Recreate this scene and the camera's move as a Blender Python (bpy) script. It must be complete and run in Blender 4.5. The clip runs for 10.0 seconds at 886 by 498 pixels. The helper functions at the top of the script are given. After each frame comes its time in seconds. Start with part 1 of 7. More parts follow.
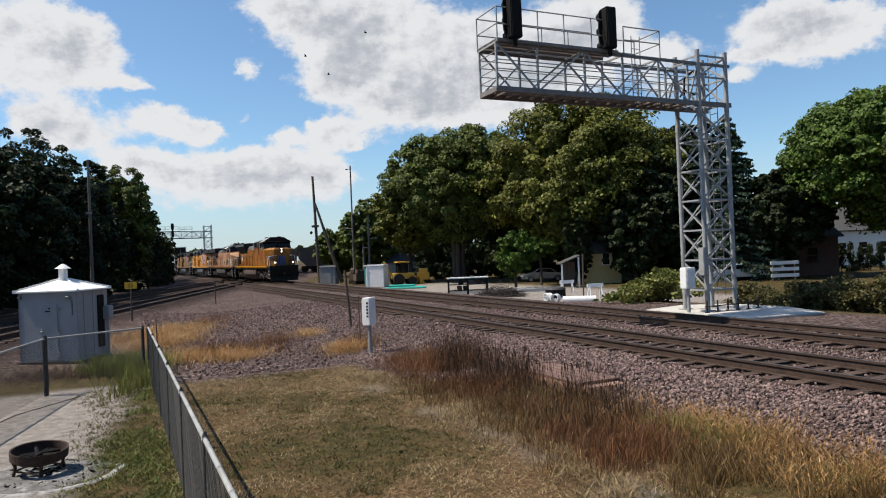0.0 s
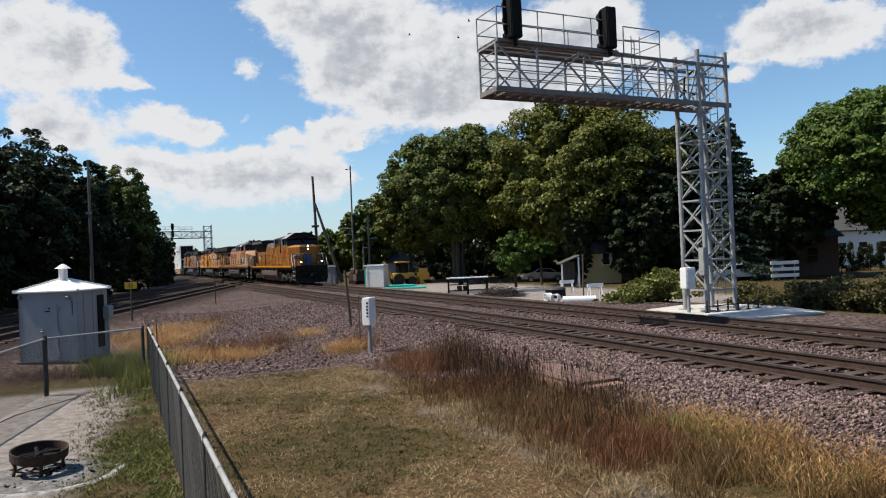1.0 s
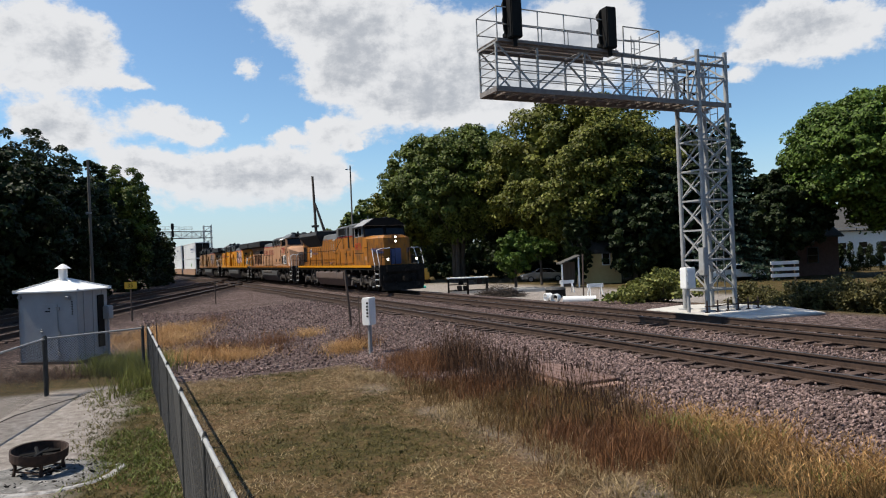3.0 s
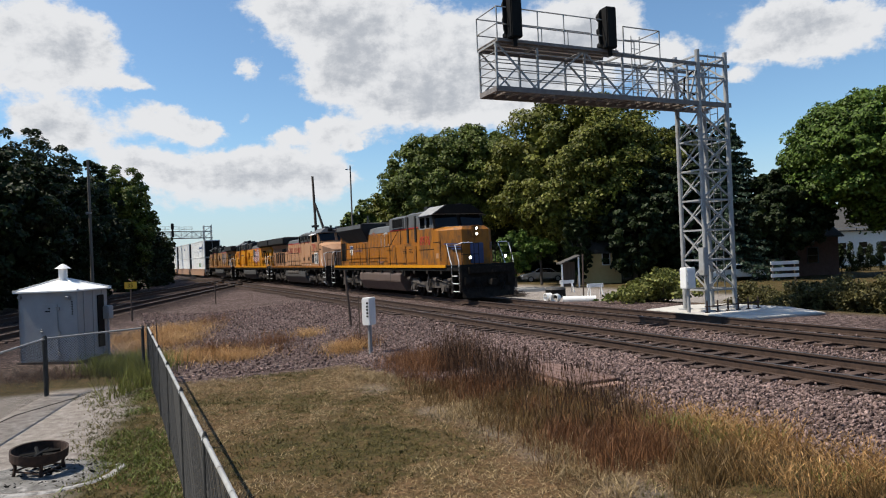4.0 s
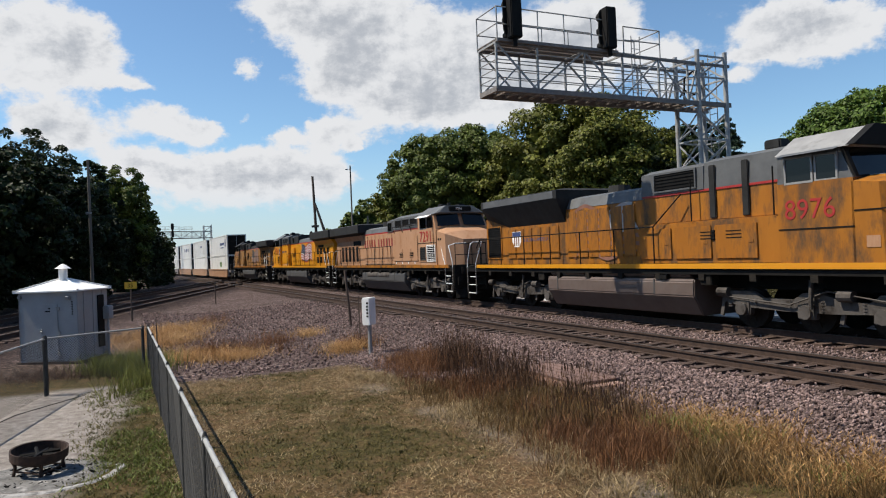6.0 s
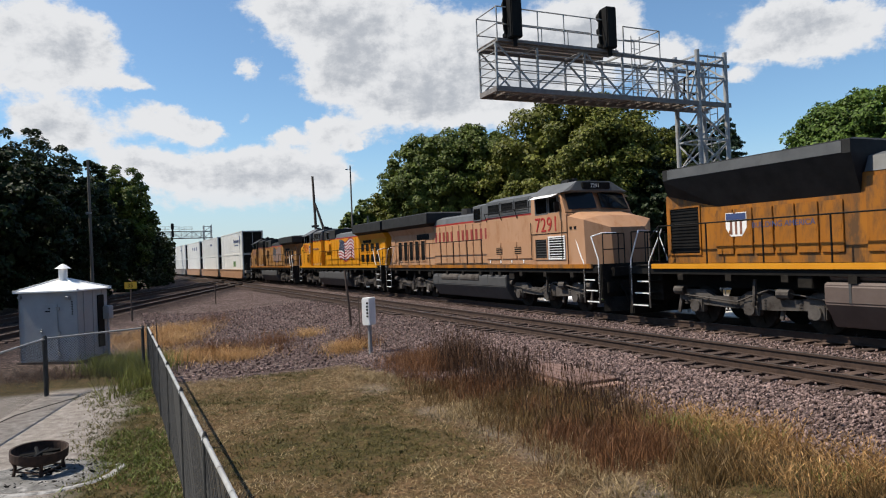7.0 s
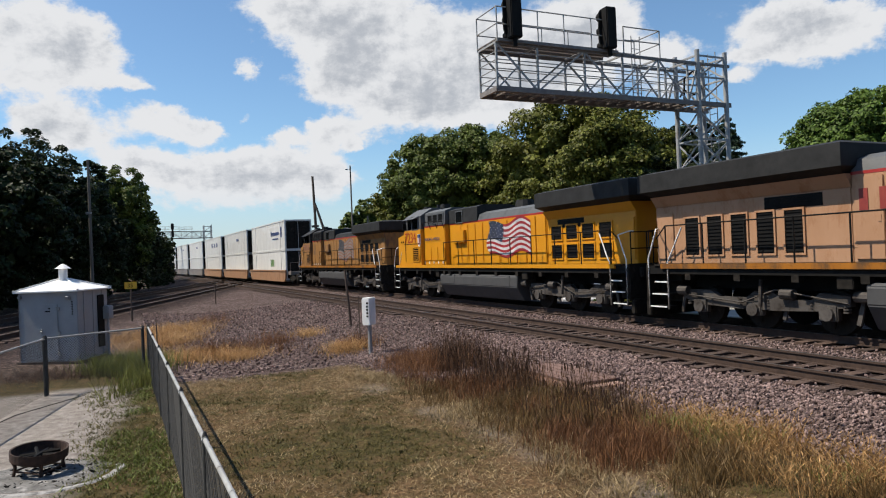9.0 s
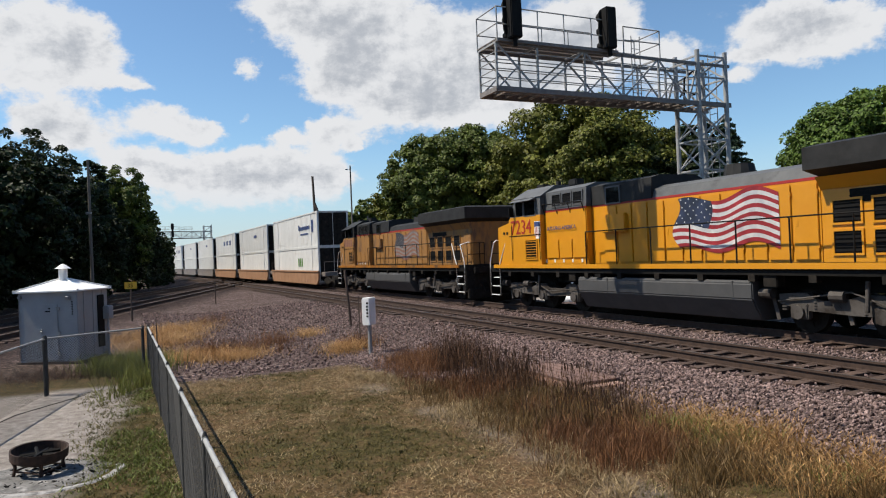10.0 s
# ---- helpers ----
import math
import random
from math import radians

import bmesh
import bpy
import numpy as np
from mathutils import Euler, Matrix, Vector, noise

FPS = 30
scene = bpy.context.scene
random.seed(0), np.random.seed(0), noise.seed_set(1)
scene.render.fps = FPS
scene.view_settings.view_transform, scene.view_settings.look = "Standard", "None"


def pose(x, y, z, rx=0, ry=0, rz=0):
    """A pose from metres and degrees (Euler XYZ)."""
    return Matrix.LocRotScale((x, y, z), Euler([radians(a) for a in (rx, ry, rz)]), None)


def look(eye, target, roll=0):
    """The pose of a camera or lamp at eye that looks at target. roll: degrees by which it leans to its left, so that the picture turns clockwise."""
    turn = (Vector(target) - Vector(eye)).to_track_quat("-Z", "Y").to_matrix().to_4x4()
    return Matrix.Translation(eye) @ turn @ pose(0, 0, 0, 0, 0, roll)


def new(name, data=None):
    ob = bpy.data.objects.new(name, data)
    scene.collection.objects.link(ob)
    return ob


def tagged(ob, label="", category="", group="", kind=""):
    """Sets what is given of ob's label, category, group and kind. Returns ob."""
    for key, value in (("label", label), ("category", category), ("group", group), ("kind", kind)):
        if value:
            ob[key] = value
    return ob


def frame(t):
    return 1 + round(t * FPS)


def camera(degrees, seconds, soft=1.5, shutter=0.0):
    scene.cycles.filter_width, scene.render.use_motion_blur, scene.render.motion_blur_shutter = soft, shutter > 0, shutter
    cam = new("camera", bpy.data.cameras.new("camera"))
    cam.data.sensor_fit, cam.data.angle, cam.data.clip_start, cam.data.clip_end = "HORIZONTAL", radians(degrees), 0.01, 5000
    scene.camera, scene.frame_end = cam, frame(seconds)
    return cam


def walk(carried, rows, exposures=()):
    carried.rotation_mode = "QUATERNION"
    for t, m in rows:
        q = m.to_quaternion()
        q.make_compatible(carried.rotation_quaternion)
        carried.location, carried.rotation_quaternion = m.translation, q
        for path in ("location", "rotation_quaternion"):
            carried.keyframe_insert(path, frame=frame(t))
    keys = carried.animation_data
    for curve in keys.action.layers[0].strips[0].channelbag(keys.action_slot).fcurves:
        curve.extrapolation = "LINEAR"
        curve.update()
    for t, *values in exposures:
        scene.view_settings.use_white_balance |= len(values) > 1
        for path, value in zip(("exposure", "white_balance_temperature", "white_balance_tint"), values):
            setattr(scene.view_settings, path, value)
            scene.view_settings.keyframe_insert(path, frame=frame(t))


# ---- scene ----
# ---- camera: stands still on a raised deck beside the line ----
cam = camera(65.3, 10.0, 1.1)
EYE = Vector((0, 0, 2.29))
CAM_POSE = look(EYE, EYE + Vector((0, 10, 10 * math.tan(0.0063))), -2.36)
walk(cam, [(0.0, CAM_POSE), (10.0, CAM_POSE)])

# ---- track plan: straight, then a wide curve to the left ----
TH = 0.4404
N2 = Vector((math.cos(TH), math.sin(TH), 0))     # away from the camera, across the line
D2 = Vector((-math.sin(TH), math.cos(TH), 0))    # along the line, into the distance
W_A, W_B = 15.93, 11.64
S_BEND, R_BEND = 30.0, 2800.0


def line(s, w):
    """A point of the main line: s metres along, w metres across."""
    if s <= S_BEND:
        return N2 * w + D2 * s
    a = (s - S_BEND) / R_BEND
    c = N2 * (W_A - R_BEND) + D2 * S_BEND
    return c + (N2 * math.cos(a) + D2 * math.sin(a)) * (R_BEND + w - W_A)


def across(x, y):
    """(s, w) of a point of the ground, the bend taken into account."""
    w, s = N2.x * x + N2.y * y, D2.x * x + D2.y * y
    if s > S_BEND:
        w += (s - S_BEND) ** 2 / (2 * R_BEND)
    return s, w


C_DIR = Vector((-0.112, 0.994, 0)).normalized()
C_NOR = Vector((C_DIR.y, -C_DIR.x, 0))
C1, C2 = Vector((-18.5, 40, 0)), Vector((-22.8, 40, 0))


def c_across(x, y):
    p = Vector((x, y, 0)) - C1
    return p.dot(C_DIR), p.dot(C_NOR)


# ---- light ----
SUN_EL = radians(58)
SUN_DIR = Vector((-0.999, 0.016, 0)).normalized() * math.cos(SUN_EL) + Vector((0, 0, math.sin(SUN_EL)))
sun = new("sun", bpy.data.lights.new("sun", "SUN"))
sun.data.energy, sun.data.angle, sun.data.color = 5.5, radians(0.55), (1.0, 0.91, 0.77)
sun.matrix_world = look(SUN_DIR * 100, (0, 0, 0))

world = bpy.data.worlds.new("sky")
scene.world = world
world.use_nodes = True
scene.view_settings.exposure = 0.25


CLOUDS = (  # azimuth, elevation, half width, half height (radians), weight
    (-0.534, 0.286, 0.067, 0.051, 1.20), (-0.462, 0.270, 0.052, 0.040, 1.20), (-0.540, 0.233, 0.051, 0.011, 0.70), (-0.415, 0.236, 0.034, 0.009, 0.80),
    (-0.516, 0.189, 0.056, 0.026, 1.20), (-0.478, 0.165, 0.045, 0.017, 0.90), (-0.384, 0.190, 0.048, 0.021, 1.10), (-0.330, 0.178, 0.033, 0.012, 1.00),
    (-0.355, 0.128, 0.090, 0.026, 0.90), (-0.247, 0.127, 0.081, 0.030, 1.05), (-0.165, 0.117, 0.048, 0.027, 0.90), (-0.418, 0.138, 0.041, 0.015, 0.80),
    (-0.319, 0.080, 0.184, 0.016, 0.45), (-0.265, 0.265, 0.015, 0.019, 0.80), (-0.269, 0.198, 0.012, 0.011, 0.50), (-0.220, 0.172, 0.017, 0.013, 1.00),
    (-0.169, 0.170, 0.029, 0.018, 1.10), (-0.124, 0.163, 0.012, 0.008, 0.90), (-0.212, 0.341, 0.059, 0.032, 1.20), (-0.117, 0.310, 0.093, 0.061, 1.30),
    (-0.149, 0.250, 0.040, 0.034, 1.10), (-0.020, 0.271, 0.094, 0.069, 1.30), (-0.052, 0.214, 0.057, 0.020, 1.10), (0.054, 0.214, 0.081, 0.037, 1.20),
    (0.119, 0.279, 0.085, 0.053, 1.10), (0.214, 0.293, 0.066, 0.044, 0.80), (0.320, 0.259, 0.037, 0.019, 0.90), (0.466, 0.273, 0.068, 0.035, 1.20),
    (0.529, 0.252, 0.064, 0.032, 1.20), (0.433, 0.240, 0.044, 0.012, 0.90), (0.420, 0.211, 0.029, 0.014, 0.90), (0.175, 0.252, 0.087, 0.048, 1.00), (0.237, 0.305, 0.054, 0.036, 0.90), (-0.304, 0.112, 0.126, 0.027, 0.70), (-0.117, 0.181, 0.048, 0.018, 0.80), (0.313, 0.216, 0.044, 0.023, 0.60), (-1.2, 0.25, 0.2, 0.06, 1.2),
    (1.3, 0.28, 0.2, 0.06, 1.2), (2.6, 0.2, 0.2, 0.05, 1.2))


def build_sky():
    """Clear blue sky with heaps of cumulus, all round."""
    nt = world.node_tree
    nt.nodes.clear()
    N, L = nt.nodes.new, nt.links.new

    def math_(op, a, b=None, c=None):
        n = N("ShaderNodeMath")
        n.operation = op
        for k, v in enumerate((a, b, c)):
            if v is None:
                continue
            if isinstance(v, (int, float)):
                n.inputs[k].default_value = v
            else:
                L(v, n.inputs[k])
        return n.outputs[0]

    def ramp(value, lo, hi, a=0.0, b=1.0):
        n = N("ShaderNodeMapRange")
        n.interpolation_type = "SMOOTHSTEP"
        for k, v in zip((1, 2, 3, 4), (lo, hi, a, b)):
            n.inputs[k].default_value = v
        L(value, n.inputs[0])
        return n.outputs[0]

    def blend(f, a, b, how="MIX"):
        n = N("ShaderNodeMixRGB")
        n.blend_type = how
        for k, v in enumerate((f, a, b)):
            if isinstance(v, (int, float)):
                n.inputs[k].default_value = v
            elif isinstance(v, tuple):
                n.inputs[k].default_value = (*v, 1)
            else:
                L(v, n.inputs[k])
        return n.outputs[0]

    out, bg = N("ShaderNodeOutputWorld"), N("ShaderNodeBackground")
    sky = N("ShaderNodeTexSky")
    sky.sky_type, sky.sun_disc = "NISHITA", False
    sky.sun_elevation, sky.sun_rotation = SUN_EL, math.atan2(SUN_DIR.x, SUN_DIR.y)
    sky.air_density, sky.dust_density, sky.ozone_density = 1.0, 0.3, 3.0
    co = N("ShaderNodeTexCoord")
    sep = N("ShaderNodeSeparateXYZ")
    L(co.outputs["Generated"], sep.inputs[0])
    az = math_("ARCTAN2", sep.outputs[0], sep.outputs[1])
    el = math_("ARCSINE", sep.outputs[2])

    def fbm(scale, detail, rough, off):
        """Noise over azimuth and elevation, about -0.5 to 0.5."""
        flat = N("ShaderNodeCombineXYZ")
        L(math_("ADD", az, off[0]), flat.inputs[0])
        L(math_("MULTIPLY_ADD", el, 1.35, off[1]), flat.inputs[1])
        flat.inputs[2].default_value = off[2]
        n = N("ShaderNodeTexNoise")
        n.inputs["Scale"].default_value, n.inputs["Detail"].default_value, n.inputs["Roughness"].default_value = scale, detail, rough
        L(flat.outputs[0], n.inputs["Vector"])
        return math_("SUBTRACT", n.outputs[0], 0.5)

    # the heaps, their outlines bent by two sizes of billow
    az2 = math_("ADD", az, math_("ADD", math_("MULTIPLY", fbm(13, 2, 0.5, (3, 1, 0)), 0.05), math_("MULTIPLY", fbm(45, 3, 0.6, (5, 2, 1)), 0.030)))
    el2 = math_("ADD", el, math_("ADD", math_("MULTIPLY", fbm(13, 2, 0.5, (8, 6, 4)), 0.03), math_("MULTIPLY", fbm(45, 3, 0.6, (9, 3, 7)), 0.022)))
    total = None
    for a, e, ra, re, wt in CLOUDS:
        dx = math_("DIVIDE", math_("SUBTRACT", az2, a), ra)
        dy = math_("DIVIDE", math_("SUBTRACT", el2, e), re)
        d2 = math_("ADD", math_("MULTIPLY", dx, dx), math_("MULTIPLY", dy, dy))
        g = math_("MULTIPLY", math_("EXPONENT", math_("MULTIPLY", d2, -1.0)), wt)
        total = g if total is None else math_("ADD", total, g)
    total = math_("MINIMUM", total, 1.6)
    edge = fbm(30, 8, 0.66, (3, 1, 0))
    lit_edge = fbm(30, 8, 0.66, (3 - 0.010, 1 + 0.014, 0))
    wide, wide_lit = fbm(9, 3, 0.5, (7, 4, 2)), fbm(9, 3, 0.5, (7 - 0.03, 4 + 0.05, 2))
    dens = math_("ADD", total, math_("MULTIPLY", edge, 1.1))
    cover = ramp(dens, 0.34, 0.80)
    # grey where a heap is thick, white on the billows that face the sun
    relief = math_("ADD", math_("MULTIPLY", math_("SUBTRACT", edge, lit_edge), 1.3), math_("MULTIPLY", math_("SUBTRACT", wide, wide_lit), 1.6))
    grey = ramp(math_("ADD", math_("SUBTRACT", math_("MULTIPLY", total, 0.62), relief), math_("MULTIPLY", wide, 1.3)), 0.55, 1.45)
    tone = blend(grey, CLOUD_LIT, CLOUD_GREY)
    haze = ramp(el, 0.0, 0.16, 0.62, 0.0)
    blue = blend(1.0, sky.outputs[0], SKY_TINT, "MULTIPLY")
    clear = blend(haze, blue, HAZE)
    veil = ramp(el, 0.03, 0.11, 0.55, 1.0)
    L(blend(math_("MULTIPLY", cover, veil), clear, tone), bg.inputs[0])
    bg.inputs[1].default_value = 0.084
    L(bg.outputs[0], out.inputs[0])


CLOUD_LIT, CLOUD_GREY, HAZE, SKY_TINT = (7.9, 8.0, 8.2), (4.6, 4.9, 5.4), (4.9, 6.0, 7.2), (1.18, 1.36, 1.42)
build_sky()
# ---- mesh helpers ----
rng = np.random.default_rng(7)


def mesh_from(name, verts, faces, mat=None, smooth=False):
    me = bpy.data.meshes.new(name)
    me.from_pydata([tuple(v) for v in verts], [], faces)
    if smooth:
        me.polygons.foreach_set("use_smooth", [True] * len(me.polygons))
    if mat:
        me.materials.append(mat)
    me.update()
    return me


def quads(name, co, mat):
    """A mesh of loose quads from an array (n, 4, 3)."""
    n = len(co)
    me = bpy.data.meshes.new(name)
    me.vertices.add(4 * n)
    me.vertices.foreach_set("co", np.ascontiguousarray(co, dtype=np.float32).ravel())
    me.loops.add(4 * n)
    me.loops.foreach_set("vertex_index", np.arange(4 * n, dtype=np.int32))
    me.polygons.add(n)
    me.polygons.foreach_set("loop_start", np.arange(0, 4 * n, 4, dtype=np.int32))
    me.materials.append(mat)
    me.update(calc_edges=True)
    return me


def part(name, bm, material, parent=None, label="", at=None, smooth=False):
    me = bpy.data.meshes.new(name)
    bm.to_mesh(me)
    bm.free()
    if smooth:
        me.polygons.foreach_set("use_smooth", [True] * len(me.polygons))
    me.materials.append(material)
    ob = new(name, me)
    if parent is not None:
        ob.parent = parent
    if at is not None:
        ob.matrix_basis = at
    if label:
        tagged(ob, label)
    return ob


def pieces(name, shapes, material_, parent, label=""):
    """Each shape, a function that draws into a bmesh, as a part of its own."""
    return [part(name, f(B()), material_, parent, label) for f in shapes]


def shared(name, me, parent, m=None, label=""):
    ob = new(name, me)
    ob.parent = parent
    if m is not None:
        ob.matrix_basis = m
    if label:
        tagged(ob, label)
    return ob


def thing(name, label, category, m=None, group="", kind=""):
    ob = new(name)
    ob.empty_display_size = 0.3
    if m is not None:
        ob.matrix_basis = m
    return tagged(ob, label, category, group, kind)


def B():
    return bmesh.new()


def box(bm, x0, x1, y0, y1, z0, z1, bevel=0.0):
    vs = [bm.verts.new(p) for p in ((x0, y0, z0), (x1, y0, z0), (x1, y1, z0), (x0, y1, z0),
                                    (x0, y0, z1), (x1, y0, z1), (x1, y1, z1), (x0, y1, z1))]
    fs = [bm.faces.new([vs[i] for i in f]) for f in
          ((3, 2, 1, 0), (4, 5, 6, 7), (0, 1, 5, 4), (1, 2, 6, 5), (2, 3, 7, 6), (3, 0, 4, 7))]
    if bevel:
        es = list({e for f in fs for e in f.edges})
        bmesh.ops.bevel(bm, geom=es, offset=bevel, segments=2, affect="EDGES")
    return bm


def bar(bm, p, q, r, n=6, r2=None):
    """A round bar from p to q."""
    p, q = Vector(p), Vector(q)
    r2 = r if r2 is None else r2
    ax = (q - p).normalized()
    u = ax.orthogonal().normalized()
    v = ax.cross(u)
    a = [bm.verts.new(p + (u * math.cos(t) + v * math.sin(t)) * r) for t in (2 * math.pi * i / n for i in range(n))]
    b = [bm.verts.new(q + (u * math.cos(t) + v * math.sin(t)) * r2) for t in (2 * math.pi * i / n for i in range(n))]
    for i in range(n):
        bm.faces.new((a[i], a[(i + 1) % n], b[(i + 1) % n], b[i]))
    bm.faces.new(a[::-1])
    bm.faces.new(b)
    return bm


def pipe(bm, pts, r, n=6):
    for p, q in zip(pts, pts[1:]):
        bar(bm, p, q, r, n)
    return bm


def beam(bm, p, q, wide, high, up=(0, 0, 1)):
    """A square bar from p to q."""
    p, q, up = Vector(p), Vector(q), Vector(up)
    ax = (q - p).normalized()
    sd = ax.cross(up)
    sd = sd.normalized() if sd.length > 1e-4 else ax.orthogonal().normalized()
    tp = sd.cross(ax)
    o = [sd * (a * wide / 2) + tp * (b * high / 2) for a, b in ((-1, -1), (1, -1), (1, 1), (-1, 1))]
    a, b = [bm.verts.new(p + k) for k in o], [bm.verts.new(q + k) for k in o]
    for i in range(4):
        bm.faces.new((a[i], a[(i + 1) % 4], b[(i + 1) % 4], b[i]))
    bm.faces.new(a[::-1])
    bm.faces.new(b)
    return bm


def prism(bm, prof, lo, hi, axis="y", bevel=0.0):
    """A closed outline pushed along an axis: 'y' (outline x, z), 'x' (outline y, z) or 'z' (outline x, y)."""
    def at(p, k):
        return {"y": (p[0], k, p[1]), "x": (k, p[0], p[1]), "z": (p[0], p[1], k)}[axis]
    a = [bm.verts.new(at(p, lo)) for p in prof]
    b = [bm.verts.new(at(p, hi)) for p in prof]
    n = len(prof)
    fs = [bm.faces.new((a[i], a[(i + 1) % n], b[(i + 1) % n], b[i])) for i in range(n)]
    fs += [bm.faces.new(a[::-1]), bm.faces.new(b)]
    bmesh.ops.recalc_face_normals(bm, faces=fs)
    if bevel:
        bmesh.ops.bevel(bm, geom=list({e for f in fs for e in f.edges}), offset=bevel, segments=2, affect="EDGES")
    return bm


def lettering(name, text, size, material, parent, m, label="", depth=0.004):
    """Raised letters in the built-in font; m is the pose of their lower left corner."""
    cu = bpy.data.curves.new(name, "FONT")
    cu.body, cu.size, cu.extrude, cu.resolution_u = text, size, depth, 3
    tmp = bpy.data.objects.new(name, cu)
    me = bpy.data.meshes.new_from_object(tmp)
    bpy.data.objects.remove(tmp)
    me.materials.clear()
    me.materials.append(material)
    ob = shared(name, me, parent, m, label)
    return ob


# ---- materials ----
def material(name, c1, c2, scale=4.0, rough=0.6, metal=0.0, bump=0.0, bump_scale=None, spots=None, spot_scale=1.0,
             spot_at=0.6, island=False, coords="Object", stretch=(1, 1, 1), bump_dist=0.02, vary=0.0, spec=0.5):
    """Two tones by noise, stains of a third tone, fine relief."""
    m = bpy.data.materials.new(name)
    m.use_nodes = True
    nt = m.node_tree
    N, L = nt.nodes.new, nt.links.new
    bsdf = nt.nodes["Principled BSDF"]
    co = N("ShaderNodeTexCoord")
    mp = N("ShaderNodeMapping")
    mp.inputs["Scale"].default_value = stretch
    L(co.outputs[coords], mp.inputs[0])
    n1 = N("ShaderNodeTexNoise")
    n1.inputs["Scale"].default_value, n1.inputs["Detail"].default_value = scale, 6
    n1.inputs["Roughness"].default_value = 0.65
    L(mp.outputs[0], n1.inputs["Vector"])
    r1 = N("ShaderNodeValToRGB")
    r1.color_ramp.elements[0].position, r1.color_ramp.elements[1].position = 0.3, 0.7
    r1.color_ramp.elements[0].color, r1.color_ramp.elements[1].color = (*c1, 1), (*c2, 1)
    L(n1.outputs[0], r1.inputs[0])
    col = r1.outputs[0]
    if spots:
        n2 = N("ShaderNodeTexNoise")
        n2.inputs["Scale"].default_value, n2.inputs["Detail"].default_value = spot_scale, 8
        n2.inputs["Roughness"].default_value = 0.7
        L(mp.outputs[0], n2.inputs["Vector"])
        r2 = N("ShaderNodeValToRGB")
        r2.color_ramp.elements[0].position, r2.color_ramp.elements[1].position = spot_at - 0.06, spot_at + 0.1
        L(n2.outputs[0], r2.inputs[0])
        mx = N("ShaderNodeMixRGB")
        L(r2.outputs[0], mx.inputs[0])
        L(col, mx.inputs[1])
        mx.inputs[2].default_value = (*spots, 1)
        col = mx.outputs[0]
    if island or vary:
        hs = N("ShaderNodeHueSaturation")
        if island:
            gi = N("ShaderNodeNewGeometry")
            rnd = gi.outputs["Random Per Island"]
        else:
            gi = N("ShaderNodeObjectInfo")
            rnd = gi.outputs["Random"]
        mr = N("ShaderNodeMapRange")
        k = vary or 0.4
        mr.inputs[3].default_value, mr.inputs[4].default_value = 1 - k, 1 + k
        L(rnd, mr.inputs[0])
        L(mr.outputs[0], hs.inputs["Value"])
        L(col, hs.inputs["Color"])
        col = hs.outputs[0]
    L(col, bsdf.inputs["Base Color"])
    bsdf.inputs["Roughness"].default_value, bsdf.inputs["Metallic"].default_value = rough, metal
    bsdf.inputs["Specular IOR Level"].default_value = spec
    if bump:
        n3 = N("ShaderNodeTexNoise")
        n3.inputs["Scale"].default_value, n3.inputs["Detail"].default_value = bump_scale or scale * 6, 5
        L(mp.outputs[0], n3.inputs["Vector"])
        bp = N("ShaderNodeBump")
        bp.inputs["Strength"].default_value, bp.inputs["Distance"].default_value = bump, bump_dist
        L(n3.outputs[0], bp.inputs["Height"])
        L(bp.outputs[0], bsdf.inputs["Normal"])
    return m


def leaf_material(name, c1, c2, vary=0.55):
    m = material(name, c1, c2, 0.4, 0.6, island=True, vary=vary, spec=0.25)
    nt = m.node_tree
    bsdf = nt.nodes["Principled BSDF"]
    tr = nt.nodes.new("ShaderNodeBsdfTranslucent")
    mx = nt.nodes.new("ShaderNodeMixShader")
    mx.inputs[0].default_value = 0.16
    nt.links.new(bsdf.inputs["Base Color"].links[0].from_socket, tr.inputs[0])
    nt.links.new(bsdf.outputs[0], mx.inputs[1])
    nt.links.new(tr.outputs[0], mx.inputs[2])
    nt.links.new(mx.outputs[0], nt.nodes["Material Output"].inputs[0])
    return m


def glow(name, color, strength):
    m = bpy.data.materials.new(name)
    m.use_nodes = True
    b = m.node_tree.nodes["Principled BSDF"]
    b.inputs["Base Color"].default_value = (*color, 1)
    b.inputs["Emission Color"].default_value = (*color, 1)
    b.inputs["Emission Strength"].default_value = strength
    return m


M = {}
M["steel"] = material("galvanised steel", (0.26, 0.26, 0.255), (0.38, 0.38, 0.375), 3, 0.6, 0.2, 0.1, 40, (0.22, 0.2, 0.18), 2.5, 0.62)
M["platform"] = material("walkway steel", (0.16, 0.14, 0.13), (0.26, 0.23, 0.21), 6, 0.7, 0.3, 0.2, 60)
M["black"] = material("black paint", (0.006, 0.006, 0.006), (0.014, 0.013, 0.012), 3, 0.7, 0, 0.1, 30, spec=0.12)
M["under"] = material("grimy running gear", (0.010, 0.009, 0.008), (0.028, 0.024, 0.02), 5, 0.85, 0, 0.3, 30, (0.06, 0.045, 0.035), 3, 0.64, spec=0.12)
M["truckframe"] = material("dusty grey truck frame", (0.050, 0.044, 0.040), (0.125, 0.112, 0.102), 4, 0.8, 0, 0.2, 30, (0.03, 0.024, 0.02), 2, 0.52, spec=0.2)
M["tank"] = material("grey tank paint", (0.042, 0.042, 0.043), (0.062, 0.061, 0.061), 2, 0.7, 0, 0.05, 20, (0.1, 0.085, 0.07), 1.5, 0.66)
